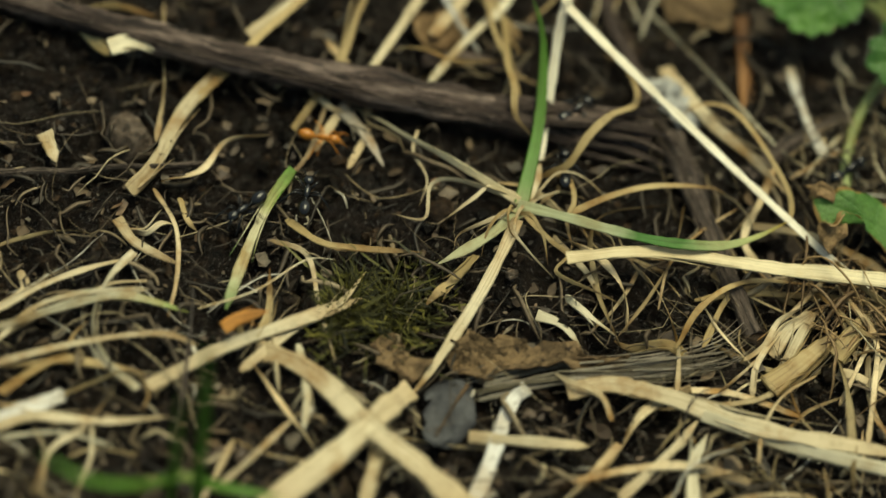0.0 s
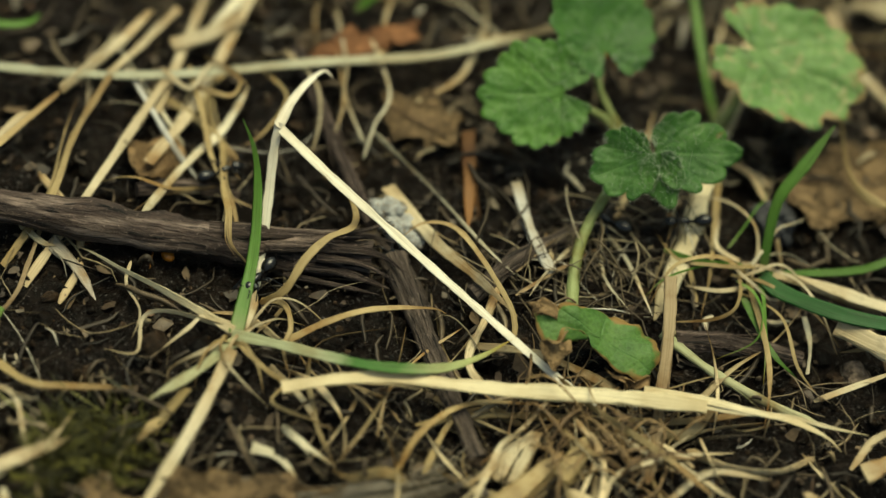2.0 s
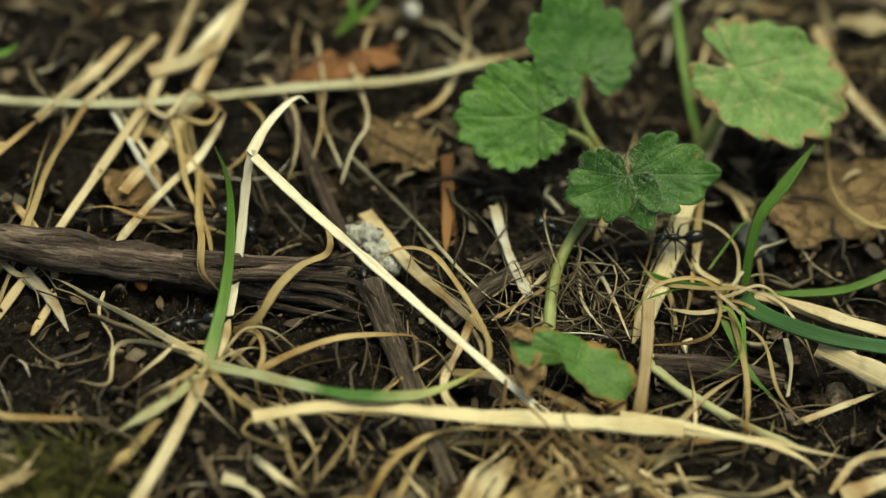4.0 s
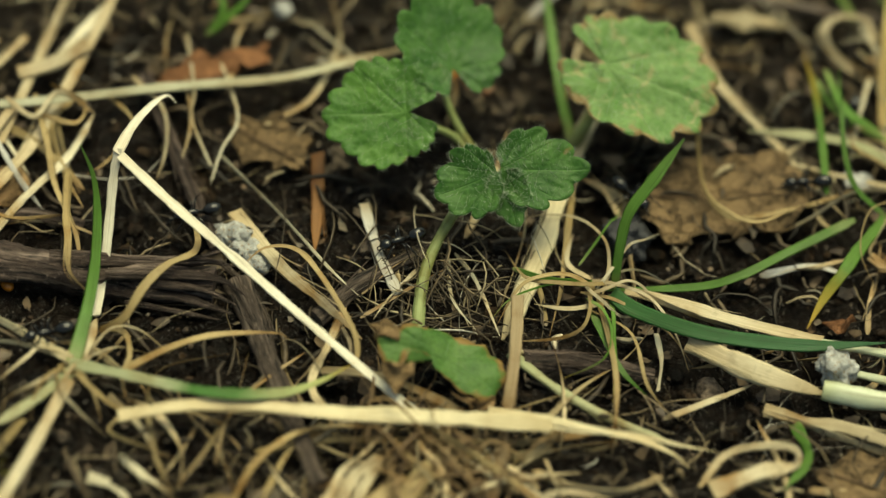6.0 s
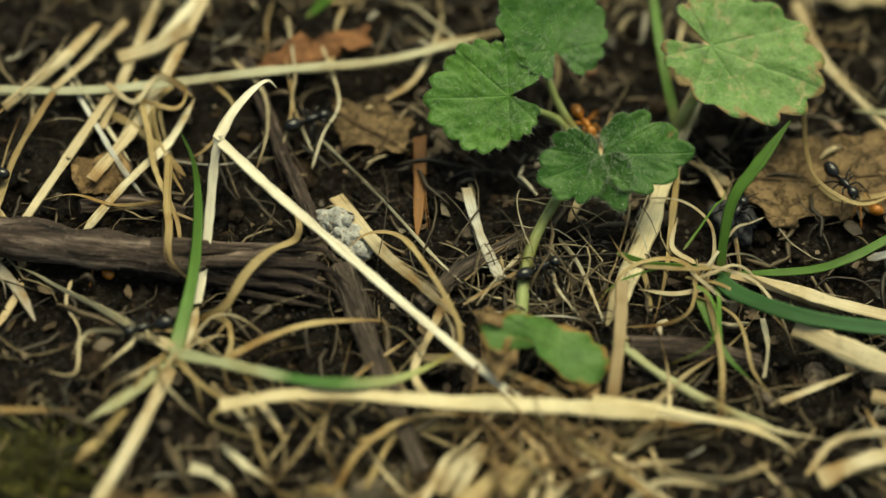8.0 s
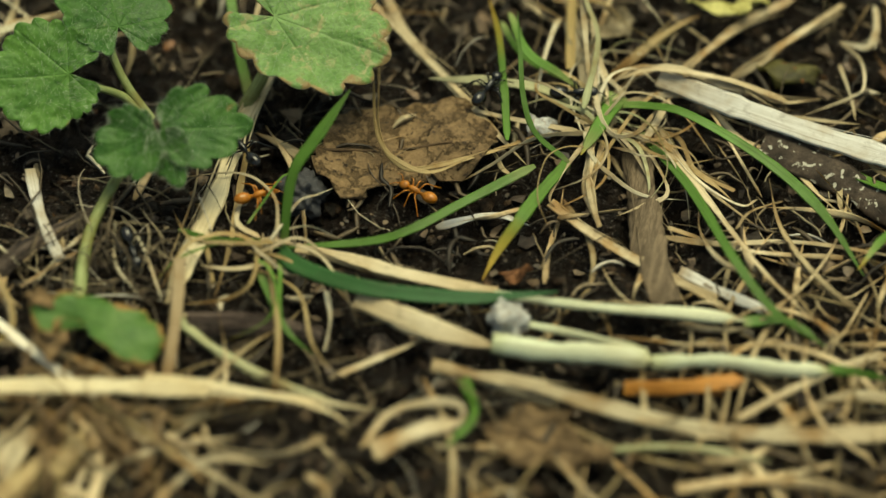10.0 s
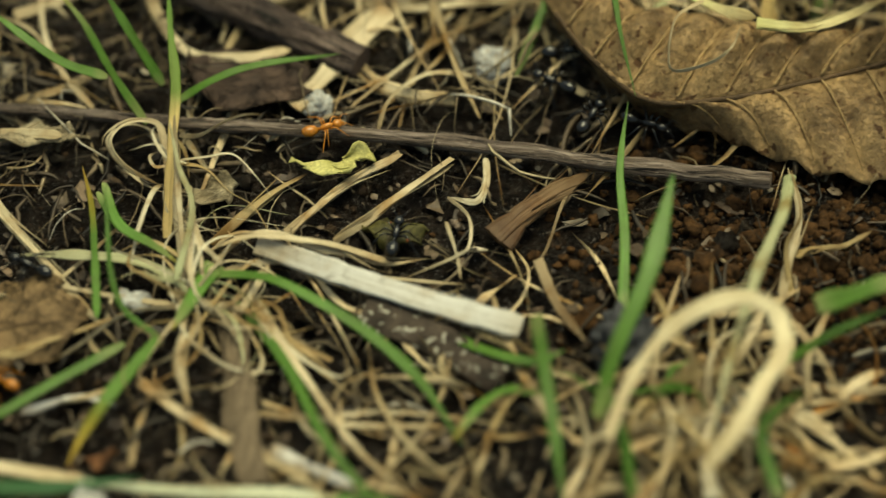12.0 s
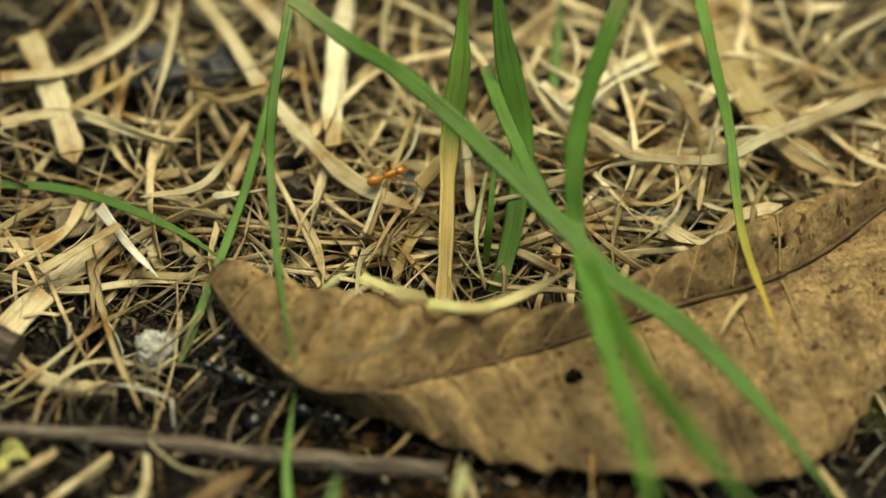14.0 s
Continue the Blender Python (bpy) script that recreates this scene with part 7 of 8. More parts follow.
# ---- the seedling ----
def leaf_green(name, dark, light, vein, blotch, blotches, mottle=0.0):
    m, nt, bsdf, link = nodes_of(name)
    uv = nt.nodes.new("ShaderNodeUVMap")
    uv.uv_map = "skin"
    sep = nt.nodes.new("ShaderNodeSeparateXYZ")
    link(uv.outputs[0], sep.inputs[0])
    tex = nt.nodes.new("ShaderNodeTexCoord")
    big = node(nt, "TexNoise", Scale=330.0, Detail=4.0)
    fine = node(nt, "TexNoise", Scale=2600.0, Detail=5.0, Roughness=0.7)
    cells = nt.nodes.new("ShaderNodeTexVoronoi")
    cells.feature, cells.inputs["Scale"].default_value = "DISTANCE_TO_EDGE", 1300.0
    for n in (big, fine, cells):
        link(tex.outputs["Object"], n.inputs["Vector"])

    def calc(op, a, b=None):
        n = nt.nodes.new("ShaderNodeMath")
        n.operation = op
        for i, v in enumerate((a, b)):
            if isinstance(v, bpy.types.NodeSocket):
                link(v, n.inputs[i])
            elif v is not None:
                n.inputs[i].default_value = v
        return n.outputs[0]

    off = calc("ABSOLUTE", calc("SUBTRACT", calc("FRACT", calc("MULTIPLY", sep.outputs[0], 7.0)), 0.5))
    near = calc("MULTIPLY", off, calc("ADD", sep.outputs[1], 0.08))
    line = ramp(nt, [(0.0, (0.34,) * 3), (0.012, (0.2,) * 3), (0.035, (0, 0, 0))])
    link(near, line.inputs[0])
    tone = ramp(nt, [(0.3, dark), (0.7, light)])
    link(big.outputs[0], tone.inputs[0])
    grain = ramp(nt, [(0.25, (0.65,) * 3), (0.75, (1.35,) * 3)])
    link(fine.outputs[0], grain.inputs[0])
    c = mixed(nt, 1.0, tone.outputs[0], grain.outputs[0], "MULTIPLY")
    net = ramp(nt, [(0.0, (0.22,) * 3), (0.12, (0,) * 3)])
    link(cells.outputs["Distance"], net.inputs[0])
    c = mixed(nt, net.outputs[0], c, vein)
    c = mixed(nt, line.outputs[0], c, vein)
    worn = calc("ADD", calc("MULTIPLY", big.outputs[0], 1.2), calc("MULTIPLY", calc("POWER", sep.outputs[1], 5.0), blotches))
    spot = ramp(nt, [(0.86, (0,) * 3), (0.96, (0.9,) * 3)])
    link(worn, spot.inputs[0])
    c = mixed(nt, spot.outputs[0], c, blotch)
    if mottle:
        scar = node(nt, "TexNoise", Scale=520.0, Detail=6.0, Roughness=0.7, Distortion=1.2)
        link(tex.outputs["Object"], scar.inputs["Vector"])
        where = ramp(nt, [(0.55, (0,) * 3), (0.63, (mottle,) * 3)])
        link(scar.outputs[0], where.inputs[0])
        c = mixed(nt, where.outputs[0], c, (0.44, 0.37, 0.2))
    link(c, bsdf.inputs["Base Color"])
    bsdf.inputs["Roughness"].default_value = 0.55
    bsdf.inputs["Specular IOR Level"].default_value = 0.35
    b1 = node(nt, "Bump", Strength=0.7, Distance=0.0002)
    b1.invert = True
    link(line.outputs[0], b1.inputs["Height"])
    b2 = node(nt, "Bump", Strength=0.6, Distance=0.00015)
    link(cells.outputs["Distance"], b2.inputs["Height"])
    link(b1.outputs[0], b2.inputs["Normal"])
    link(b2.outputs[0], bsdf.inputs["Normal"])
    thin = nt.nodes.new("ShaderNodeBsdfTranslucent")
    link(c, thin.inputs[0])
    both = node(nt, "MixShader", Fac=0.22)
    link(bsdf.outputs[0], both.inputs[1])
    link(thin.outputs[0], both.inputs[2])
    link(both.outputs[0], nt.nodes["Material Output"].inputs[0])
    return m


LEAFEATEN = leaf_green("eaten_leaf", (0.05, 0.13, 0.022), (0.12, 0.23, 0.05), (0.15, 0.29, 0.10), (0.30, 0.17, 0.06), 0.42)
LEAF = leaf_green("young_leaf", (0.052, 0.15, 0.022), (0.112, 0.245, 0.042), (0.2, 0.36, 0.11), (0.3, 0.2, 0.08), 0.12)
LEAFDARK = leaf_green("dark_young_leaf", (0.028, 0.10, 0.016), (0.068, 0.168, 0.03), (0.14, 0.28, 0.08), (0.3, 0.2, 0.08), 0.1)
LEAFOLD = leaf_green("pale_worn_leaf", (0.10, 0.22, 0.048), (0.205, 0.345, 0.11), (0.30, 0.40, 0.2), (0.30, 0.19, 0.09), 0.33, 0.6)
STEM = fibre("leaf_stalk", [(0.0, (0.27, 0.31, 0.13)), (1.0, (0.24, 0.31, 0.12))], spots=0.1, vary=0.05)
HAIR = loose("leaf_hairs", [(0.0, (0.5, 0.58, 0.45)), (1.0, (0.7, 0.74, 0.62))], 0.4)


def round_leaf(parent, material, size, m, teeth=15, cup=0.10, curl=0.0, widen=1.0, fan=312, j=0.42):
    """A rounded scalloped leaf, size mm in radius, veins fanning from the notch, tip towards +y."""
    bm = bmesh.new()
    uv = bm.loops.layers.uv.new("skin")
    n, rows, R = 216, 16, size * MM
    grid = []
    seed = Vector((rnd.uniform(0, 9), rnd.uniform(0, 9), 0))
    for i in range(n + 1):
        u = i / n
        phi = (u - 0.5) * radians(fan)
        # distance from the notch to the round outline
        far = j * math.cos(phi) + math.sqrt(max(0.0, 1 - (j * math.sin(phi)) ** 2))
        scallop = (0.84 if fan > 250 else 0.80) + (0.1 if fan > 250 else 0.12) * abs(math.cos(teeth * math.pi * (u - 0.5))) ** 0.9 + (0.09 if fan > 250 else 0.13) * abs(math.cos((5 if fan > 250 else 3) * math.pi * (u - 0.5))) ** 0.5 + 0.06 * noise.noise(Vector((u * 9, 0, 0)) + seed)
        row = []
        for k in range(rows + 1):
            s = k / rows
            x, y = math.sin(phi) * far * scallop * s * widen, math.cos(phi) * far * scallop * s - j
            r2 = x * x + y * y
            crease = abs((u * 7) % 1 - 0.5)
            z = cup * r2 - curl * max(0.0, y) ** 2 + 0.055 * (1 - (1 - min(crease * 2, 1)) ** 2) * s * (1.25 - s) + 0.12 * noise.noise(Vector((x * 2.0, y * 2.0, 0)) + seed) * s + 0.035 * noise.noise(Vector((x * 7, y * 7, 3)) + seed)
            row.append(bm.verts.new((x * R, y * R, z * R)))
        grid.append(row)
    for i in range(n):
        for k in range(rows):
            f = bm.faces.new((grid[i][k], grid[i + 1][k], grid[i + 1][k + 1], grid[i][k + 1]))
            for loop, (a, b) in zip(f.loops, ((i, k), (i + 1, k), (i + 1, k + 1), (i, k + 1))):
                loop[uv].uv = (a / n, b / rows)
    bmesh.ops.remove_doubles(bm, verts=[row[0] for row in grid], dist=1e-7)
    rim = [row[-1].co.copy() for row in grid]
    inner = [row[rnd.randint(3, rows - 1)].co.copy() for row in grid for _ in range(5) if row[1].is_valid]
    thicken(bm, 0.12)
    bmesh.ops.transform(bm, matrix=m, verts=bm.verts)
    leaf = part("leaf", bm, material, parent)
    hb = bmesh.new()
    for p in rim + inner[::max(1, int(9 / size))]:
        out = Vector((p.x, p.y, 0)).normalized() * rnd.uniform(0.3, 1.0) if rnd.random() < 0.75 else Vector((0, 0, 0.3))
        tip = p + (out + Vector((rnd.uniform(-0.5, 0.5), rnd.uniform(-0.5, 0.5), rnd.uniform(0.1, 0.7)))) * rnd.uniform(0.3, 0.8) * MM
        w = Vector((rnd.uniform(-1, 1), rnd.uniform(-1, 1), 0)).normalized() * 0.016 * MM
        a, b, c = hb.verts.new(p - w), hb.verts.new(p + w), hb.verts.new(tip)
        d = hb.verts.new(p + Vector((0, 0, 0.03 * MM)))
        for f in ((a, b, c), (b, d, c), (d, a, c)):
            hb.faces.new(f)
    bmesh.ops.transform(hb, matrix=m, verts=hb.verts)
    part("leaf_hairs", hb, HAIR, leaf, "fine pale leaf hairs", False)["kind"] = "stuff"
    return leaf


def leaf_at(parent, material, tip, tilt, teeth, cup, w0, w1, pts, fan=312, notch=0.42):
    """A round leaf of width w0 whose middle is pts[0]: tip is its turn on the plane, tilt leans it (x, y)."""
    p = at(pts[0])
    m = Matrix.Translation(p) @ pose(0, 0, 0, tilt[0], tilt[1], 13) @ pose(0, 0, 0, 0, 0, tip)
    return round_leaf(parent, material, w0 / 2, m, teeth, cup, 0.0, w1 / w0, fan, notch)


def stalk(parent, w0, w1, pts):
    return part("petiole", ribbon([at(p) for p in pts], w0, w1, 0.9, 0.0, 0.0, 0.1, 0.03), STEM, parent)


def eaten(parent, w0, w1, pts):
    return plate("leaf", "", "", LEAFEATEN, w0, w1, pts, 0.12, 0.6, parent, 0.35)


plant = tuft("seedling", "green hairy seedling with rounded scalloped leaves", (0.0415, 0.0240))
plant["category"] = "plant"
leaf_at(plant, LEAF, 92, (28, -4), 19, 0.08, 11.9, 11.6, [(30.1, 41.9, 8.5)])
leaf_at(plant, LEAFDARK, 20, (20, 18), 15, 0.16, 12.59, 12.17, [(34.7, 51.3, 10.5)])
leaf_at(plant, LEAFDARK, -84, (24, 8), 9, 0.16, 9.3, 8.6, [(47.1, 38.5, 8.5)], 215, 0.8)
leaf_at(plant, LEAFDARK, 106, (28, -14), 9, 0.18, 7.0, 7.6, [(41.0, 35.2, 8.2)], 205, 0.8)
leaf_at(plant, LEAFDARK, 196, (42, 0), 5, 0.12, 6.2, 4.4, [(45.0, 35.1, 7.6)], 190, 0.8)
leaf_at(plant, LEAFOLD, -108, (16, 6), 15, 0.05, 17.85, 13.81, [(54.9, 52.8, 9.0)])
stalk(plant, 1.52, 0.93, [(40.0, 17.8, 0.0), (39.1, 21.8, 1.0), (38.4, 27.6, 2.0), (39.3, 32.9, 3.5), (41.8, 37.8, 7.0)])
stalk(plant, 0.94, 0.71, [(40.6, 42.7, 2.0), (37.6, 44.4, 4.0), (34.6, 43.0, 7.0), (32.5, 42.3, 8.3)])
stalk(plant, 1.07, 0.71, [(40.5, 43.5, 2.0), (37.6, 45.4, 4.7), (35.8, 47.0, 7.0), (34.4, 48.9, 10.0)])
stalk(plant, 1.43, 1.07, [(48.9, 48.2, 1.0), (50.1, 50.1, 3.0), (51.1, 52.9, 5.0), (51.7, 51.7, 8.6)])
eaten(plant, 0.06, 0.06, [(35.9, 15.8, 5.2), (37.2, 13.8, 4.8), (38.7, 14.1, 4.8), (39.5, 15.5, 5.2), (40.9, 15.7, 4.8), (42.1, 15.4, 4.4), (43.4, 14.4, 3.8), (45.0, 14.1, 3.3), (46.7, 13.7, 2.8), (48.4, 14.6, 2.3), (49.2, 16.2, 2.1), (49.0, 17.5, 2.2), (48.1, 18.7, 2.6), (46.4, 19.2, 3.3), (44.7, 19.6, 4.0), (42.7, 19.4, 4.6), (40.4, 18.6, 5.2), (38.8, 18.1, 5.5), (37.7, 17.0, 5.4)])
plate("withered_edge", "", "", DEADLEAF, 0.06, 0.06, [(35.1, 17.8, 5.0), (36.5, 17.6, 5.2), (37.8, 16.8, 5.5), (37.0, 16.1, 5.3), (36.0, 16.3, 5.1)], 0.1, 0.7, plant, 0.7)
plate("withered_edge", "", "", DEADLEAF, 0.06, 0.06, [(37.4, 14.0, 4.6), (39.0, 14.4, 4.8), (39.5, 15.4, 5.0), (39.9, 14.8, 4.6), (39.3, 13.3, 4.0), (38.9, 12.2, 3.4), (38.1, 12.9, 4.0)], 0.1, 0.7, plant, 0.7)
plate("withered_edge", "", "", DEADLEAF, 0.06, 0.06, [(44.9, 14.1, 3.0), (46.6, 13.8, 2.6), (48.6, 14.6, 2.1), (48.3, 13.6, 1.5), (46.9, 12.9, 1.5), (45.9, 13.3, 2.2)], 0.1, 0.7, plant, 0.7)

# ---- the large curled dead leaf ----
edge_far = rail([(113.5, 96.5, 5.0), (116.1, 96.7, 6.2), (121.9, 94.5, 6.2), (129.2, 95.0, 5.8), (137.8, 95.0, 5.2), (148.9, 97.5, 4.8), (156.3, 102.7, 5.2), (162.2, 107.6, 5.0), (170.4, 113.4, 4.6), (180.0, 119.4, 4.0), (188.9, 124.9, 3.0)])
midrib = rail([(113.3, 95.1, 4.6), (119.2, 87.6, 5.5), (126.0, 83.3, 5.5), (133.5, 85.2, 5.0), (141.4, 88.7, 4.5), (152.0, 94.9, 4.5), (162.3, 101.0, 4.5), (169.9, 104.4, 4.0), (176.5, 111.6, 4.0), (188.7, 126.8, 4.0)])
edge_near = rail([(113.6, 94.9, 2.4), (119.7, 88.9, 0.6), (125.7, 85.1, 0.4), (135.1, 82.6, 0.6), (145.6, 78.9, 1.2), (154.4, 79.4, 1.6), (164.8, 79.6, 1.7), (172.4, 81.9, 1.7), (177.1, 86.2, 1.6), (181.5, 94.0, 1.4), (190.3, 104.9, 1.2)])


def curled_leaf():
    n, half = 150, 28

    def even(points):
        line = spline(points, 16)
        far = [0.0]
        for a, b in zip(line, line[1:]):
            far.append(far[-1] + (b - a).length)
        return [Vector([np.interp(far[-1] * i / n, far, [p[k] for p in line]) for k in range(3)]) for i in range(n + 1)]

    a, mid, b = even(edge_far), even(midrib), even(edge_near)

    def skin_at(i, t):
        """A place on the blade: i along it, t from -1 (far edge) to 1 (near edge)."""
        i = max(0.0, min(n - 0.001, i))
        lo, f, s = int(i), i - int(i), abs(t)
        m = mid[lo].lerp(mid[lo + 1], f)
        edge = (a if t < 0 else b)[lo].lerp((a if t < 0 else b)[lo + 1], f)
        p, grow = m.lerp(edge, s), min(1, i / 14)
        side = (i * 0.125 - s * (0.5 if t < 0 else 1.1)) % 1
        fold = (2.3 * (1 - 0.8 * s ** 4) if t < 0 else 1.1) * (1 - abs(2 * side - 1) ** 2.2)
        p.z += (1.2 * MM * math.sin(math.pi * s) + fold * MM * min(1, s * 2.2)) * grow - (0.4 * MM if s == 0 else 0)
        p.z += (0.3 * noise.noise(p * 420) + 0.12 * noise.noise(p * 1300)) * MM * grow
        return p

    bm = bmesh.new()
    uv = bm.loops.layers.uv.new("skin")
    rows = []
    for i in range(n + 1):
        row = []
        for k in range(-half, half + 1):
            p = skin_at(i, k / half)
            if abs(k) > half * 0.95:
                p = p + noise.noise_vector(p * 700) * 0.4 * MM
            row.append(bm.verts.new(p))
        rows.append(row)
    bites = [(0.70, -0.42, 0.9), (0.46, 0.36, 0.9), (0.60, 0.30, 0.6), (0.58, 0.74, 0.5), (0.61, 0.77, 0.45), (0.27, -0.7, 0.35)]
    for i in range(n):
        for k in range(2 * half):
            q = (rows[i][k], rows[i + 1][k], rows[i + 1][k + 1], rows[i][k + 1])
            c = sum((v.co for v in q), Vector()) / 4
            gone = False
            for u, t, r in bites:
                h = int(u * n)
                spot = rows[h][half + int(t * half)].co
                gone |= (c - spot).length < r * MM * (1 + 0.4 * noise.noise(c * 1500))
            if gone:
                continue
            f = bm.faces.new(q)
            for loop, (x, y) in zip(f.loops, ((i, k), (i + 1, k), (i + 1, k + 1), (i, k + 1))):
                loop[uv].uv = (x / n, y / (2 * half))
    for u, t, r in bites:
        spot = rows[int(u * n)][half + int(t * half)].co.copy()
        for v in bm.verts:
            off = v.co - spot
            if v.link_faces and off.length < 2.2 * r * MM and any(len(e.link_faces) == 1 for e in v.link_edges):
                v.co = spot + off.normalized() * r * MM * (1.05 + 0.35 * noise.noise(off.normalized() * 2.0 + spot * 900))
    loose_verts = [v for v in bm.verts if not v.link_faces]
    bmesh.ops.delete(bm, geom=loose_verts, context="VERTS")
    bmesh.ops.recalc_face_normals(bm, faces=bm.faces)
    thicken(bm, 0.22)
    thing = new("dead_leaf")
    thing.location = mid[n // 2]
    tagged(thing, "large curled brown dead leaf with small holes", "leaf")
    part("leaf_blade", bm, VEINED, thing)
    part("midrib", ribbon([p + Vector((0, 0, 0.1 * MM)) for p in mid[4::12]], 0.6, 0.5, 0.8, 0.0, 0.0), RIB, thing, "dark raised midrib")
    for m in range(1, 14):
        for sgn in (-1, 1):
            pts = []
            for q in range(7):
                s = 0.04 + q / 6 * 0.88
                i = (m + s * (0.5 if sgn < 0 else 1.1)) / 0.125
                if i < n - 2:
                    pts.append(skin_at(i, sgn * s) + Vector((0, 0, (0.5 if sgn < 0 else 0.36) * MM)))
            if len(pts) > 2:
                part("side_vein", ribbon(pts, 0.36 if sgn < 0 else 0.24, 0.2 if sgn < 0 else 0.1, 0.7, 0.0, 0.0, 0.0, 0.05, 6, 4), RIBPALE, thing)


VEINED = earthy("curled_dead_leaf", (0.165, 0.098, 0.045), (0.56, 0.365, 0.17), 190.0, 0.5, 0.4, 0.0012, fleck=(0.12, 0.055, 0.02), flecks=0.60, cracks=1000.0, depth=0.22, sheer=0.15)
RIBPALE = earthy("leaf_vein", (0.17, 0.105, 0.045), (0.42, 0.29, 0.14), 400.0, 0.7)
curled_leaf()
ROOTMIX = loose("brown_roots", [(0.0, (0.14, 0.08, 0.035)), (1.0, (0.34, 0.22, 0.1))])
ROOTS = rail([(45.9, 6.8, 1.0), (48.9, 6.2, 1.0)])
FINE = rail([(41.1, 26.3, 1.0), (42.0, 25.1, 1.0)])
FAN = rail([(111.1, 82.5, 1.0), (112.5, 81.4, 1.0)])


fibres("root_mass", "brown matted root fibres of an old tuft", "dry grass", 70, ROOTMIX, 41,
       lambda r, n: (r.normal(ROOTS[0].x * 1000, 4.5, n), r.normal(ROOTS[0].y * 1000, 3.0, n)), (4, 11), (0.15, 0.5), 2.4)
fibres("fine_roots", "pale fine roots under a seedling", "dry grass", 85, DRYMIX, 42,
       lambda r, n: (r.normal(FINE[0].x * 1000, 5.0, n), r.normal(FINE[0].y * 1000, 4.0, n)), (4, 11), (0.1, 0.3), 2.2)
fibres("pale_rootlets", "pale rootlets fanning beside a twig", "dry grass", 22, DRYMIX, 43,
       lambda r, n: (r.normal(FAN[0].x * 1000, 5.0, n), r.normal(FAN[0].y * 1000, 3.5, n)), (5, 12), (0.12, 0.4), 2.2)


# ---- loose straw litter ----
def litter(count, seed):
    r = np.random.RandomState(seed)
    x, y = thick(r, count)
    kinds = (STRAW, STRAW, STRAW, TAN, STRAWPALE, STRAWGREY, TANGREY)
    words = {STRAW: "yellow", TAN: "tan", STRAWPALE: "pale", STRAWGREY: "grey", TANGREY: "brown"}
    for i in range(len(x)):
        long, head, bend = r.uniform(6, 24), r.uniform(0, 6.3), r.normal(0, 0.55)
        w = float(np.clip(r.lognormal(-0.25, 0.45), 0.35, 2.0))
        pts, px, py, h = [], float(x[i]), float(y[i]), r.uniform(0.3, 1.3)
        for k in range(5):
            pts.append((px, py, max(0.2, h + r.normal(0, 0.35))))
            px, py = px + math.cos(head) * long / 4, py + math.sin(head) * long / 4
            head += bend / 2 + r.normal(0, 0.22)
        m = kinds[r.randint(len(kinds))]
        straw(words[m] + " broken straw in the dry litter", m, w, w * r.uniform(0.5, 1.0), pts, "straw litter on the soil")


litter(120, 31)


# ---- ants ----
def lump(centre, size, turn=0.0):
    bm = bmesh.new()
    bmesh.ops.create_uvsphere(bm, u_segments=14, v_segments=10, radius=1)
    m = Matrix.Translation(Vector(centre) * MM) @ pose(0, 0, 0, 0, turn, 0) @ Matrix.Diagonal((*[s * MM for s in size], 1))
    bmesh.ops.transform(bm, matrix=m, verts=bm.verts)
    return bm


def limb(points, w0, w1):
    return ribbon([Vector(p) * MM for p in points], w0, w1, 1.0, 0.0, 0.0, 0.0, 0.0, 6, 4)


def ant(colour):
    """An ant, head towards +x, feet on z = 0."""
    skin, size = (BLACKANT, 0.78) if colour == "black" else (ORANGEANT, 0.66)
    thing = new("ant")
    tagged(thing, "shiny black ant walking over the soil" if colour == "black" else "translucent orange ant walking over the litter", "ant", colour + " ants")

    def k(*v):
        return [c * size for c in v]

    head = part("head", lump(k(2.25, 0, 1.35), k(0.85, 0.78, 0.62), 20), skin, thing)
    part("thorax", lump(k(0.45, 0, 1.35), k(1.15, 0.5, 0.55), -6), skin, thing)
    part("waist", lump(k(-0.85, 0, 1.2), k(0.28, 0.26, 0.42)), skin, thing)
    part("gaster", lump(k(-2.25, 0, 1.35), k(1.35, 0.92, 0.88), 8), skin, thing)
    legs = []
    for i, (x, reach, back) in enumerate(((0.95, 2.0, 1.6), (0.45, 2.3, 0.1), (0.0, 2.6, -2.0))):
        for s in (-1, 1):
            pts = [k(0, 0, 0), k(back * 0.3, s * reach * 0.45, 0.75), k(back * 0.75, s * reach * 0.8, -0.1), k(back * 1.15, s * reach * 1.12, -0.95)]
            leg = part("leg", limb(pts, 0.30 * size, 0.13 * size), skin, thing)
            leg.location = Vector(k(x, s * 0.35, 1.05)) * MM
            legs.append((leg, leg.location.copy(), (i + (s > 0)) % 2))
    for s in (-1, 1):
        part("antenna", limb([k(2.7, s * 0.3, 1.6), k(3.3, s * 0.9, 2.1), k(4.3, s * 1.2, 1.3)], 0.16 * size, 0.12 * size), skin, thing)
        part("jaw", limb([k(2.9, s * 0.28, 1.1), k(3.3, s * 0.25, 0.95), k(3.45, s * 0.05, 0.9)], 0.22 * size, 0.1 * size), skin, head)
    return thing, legs


ANTS = []


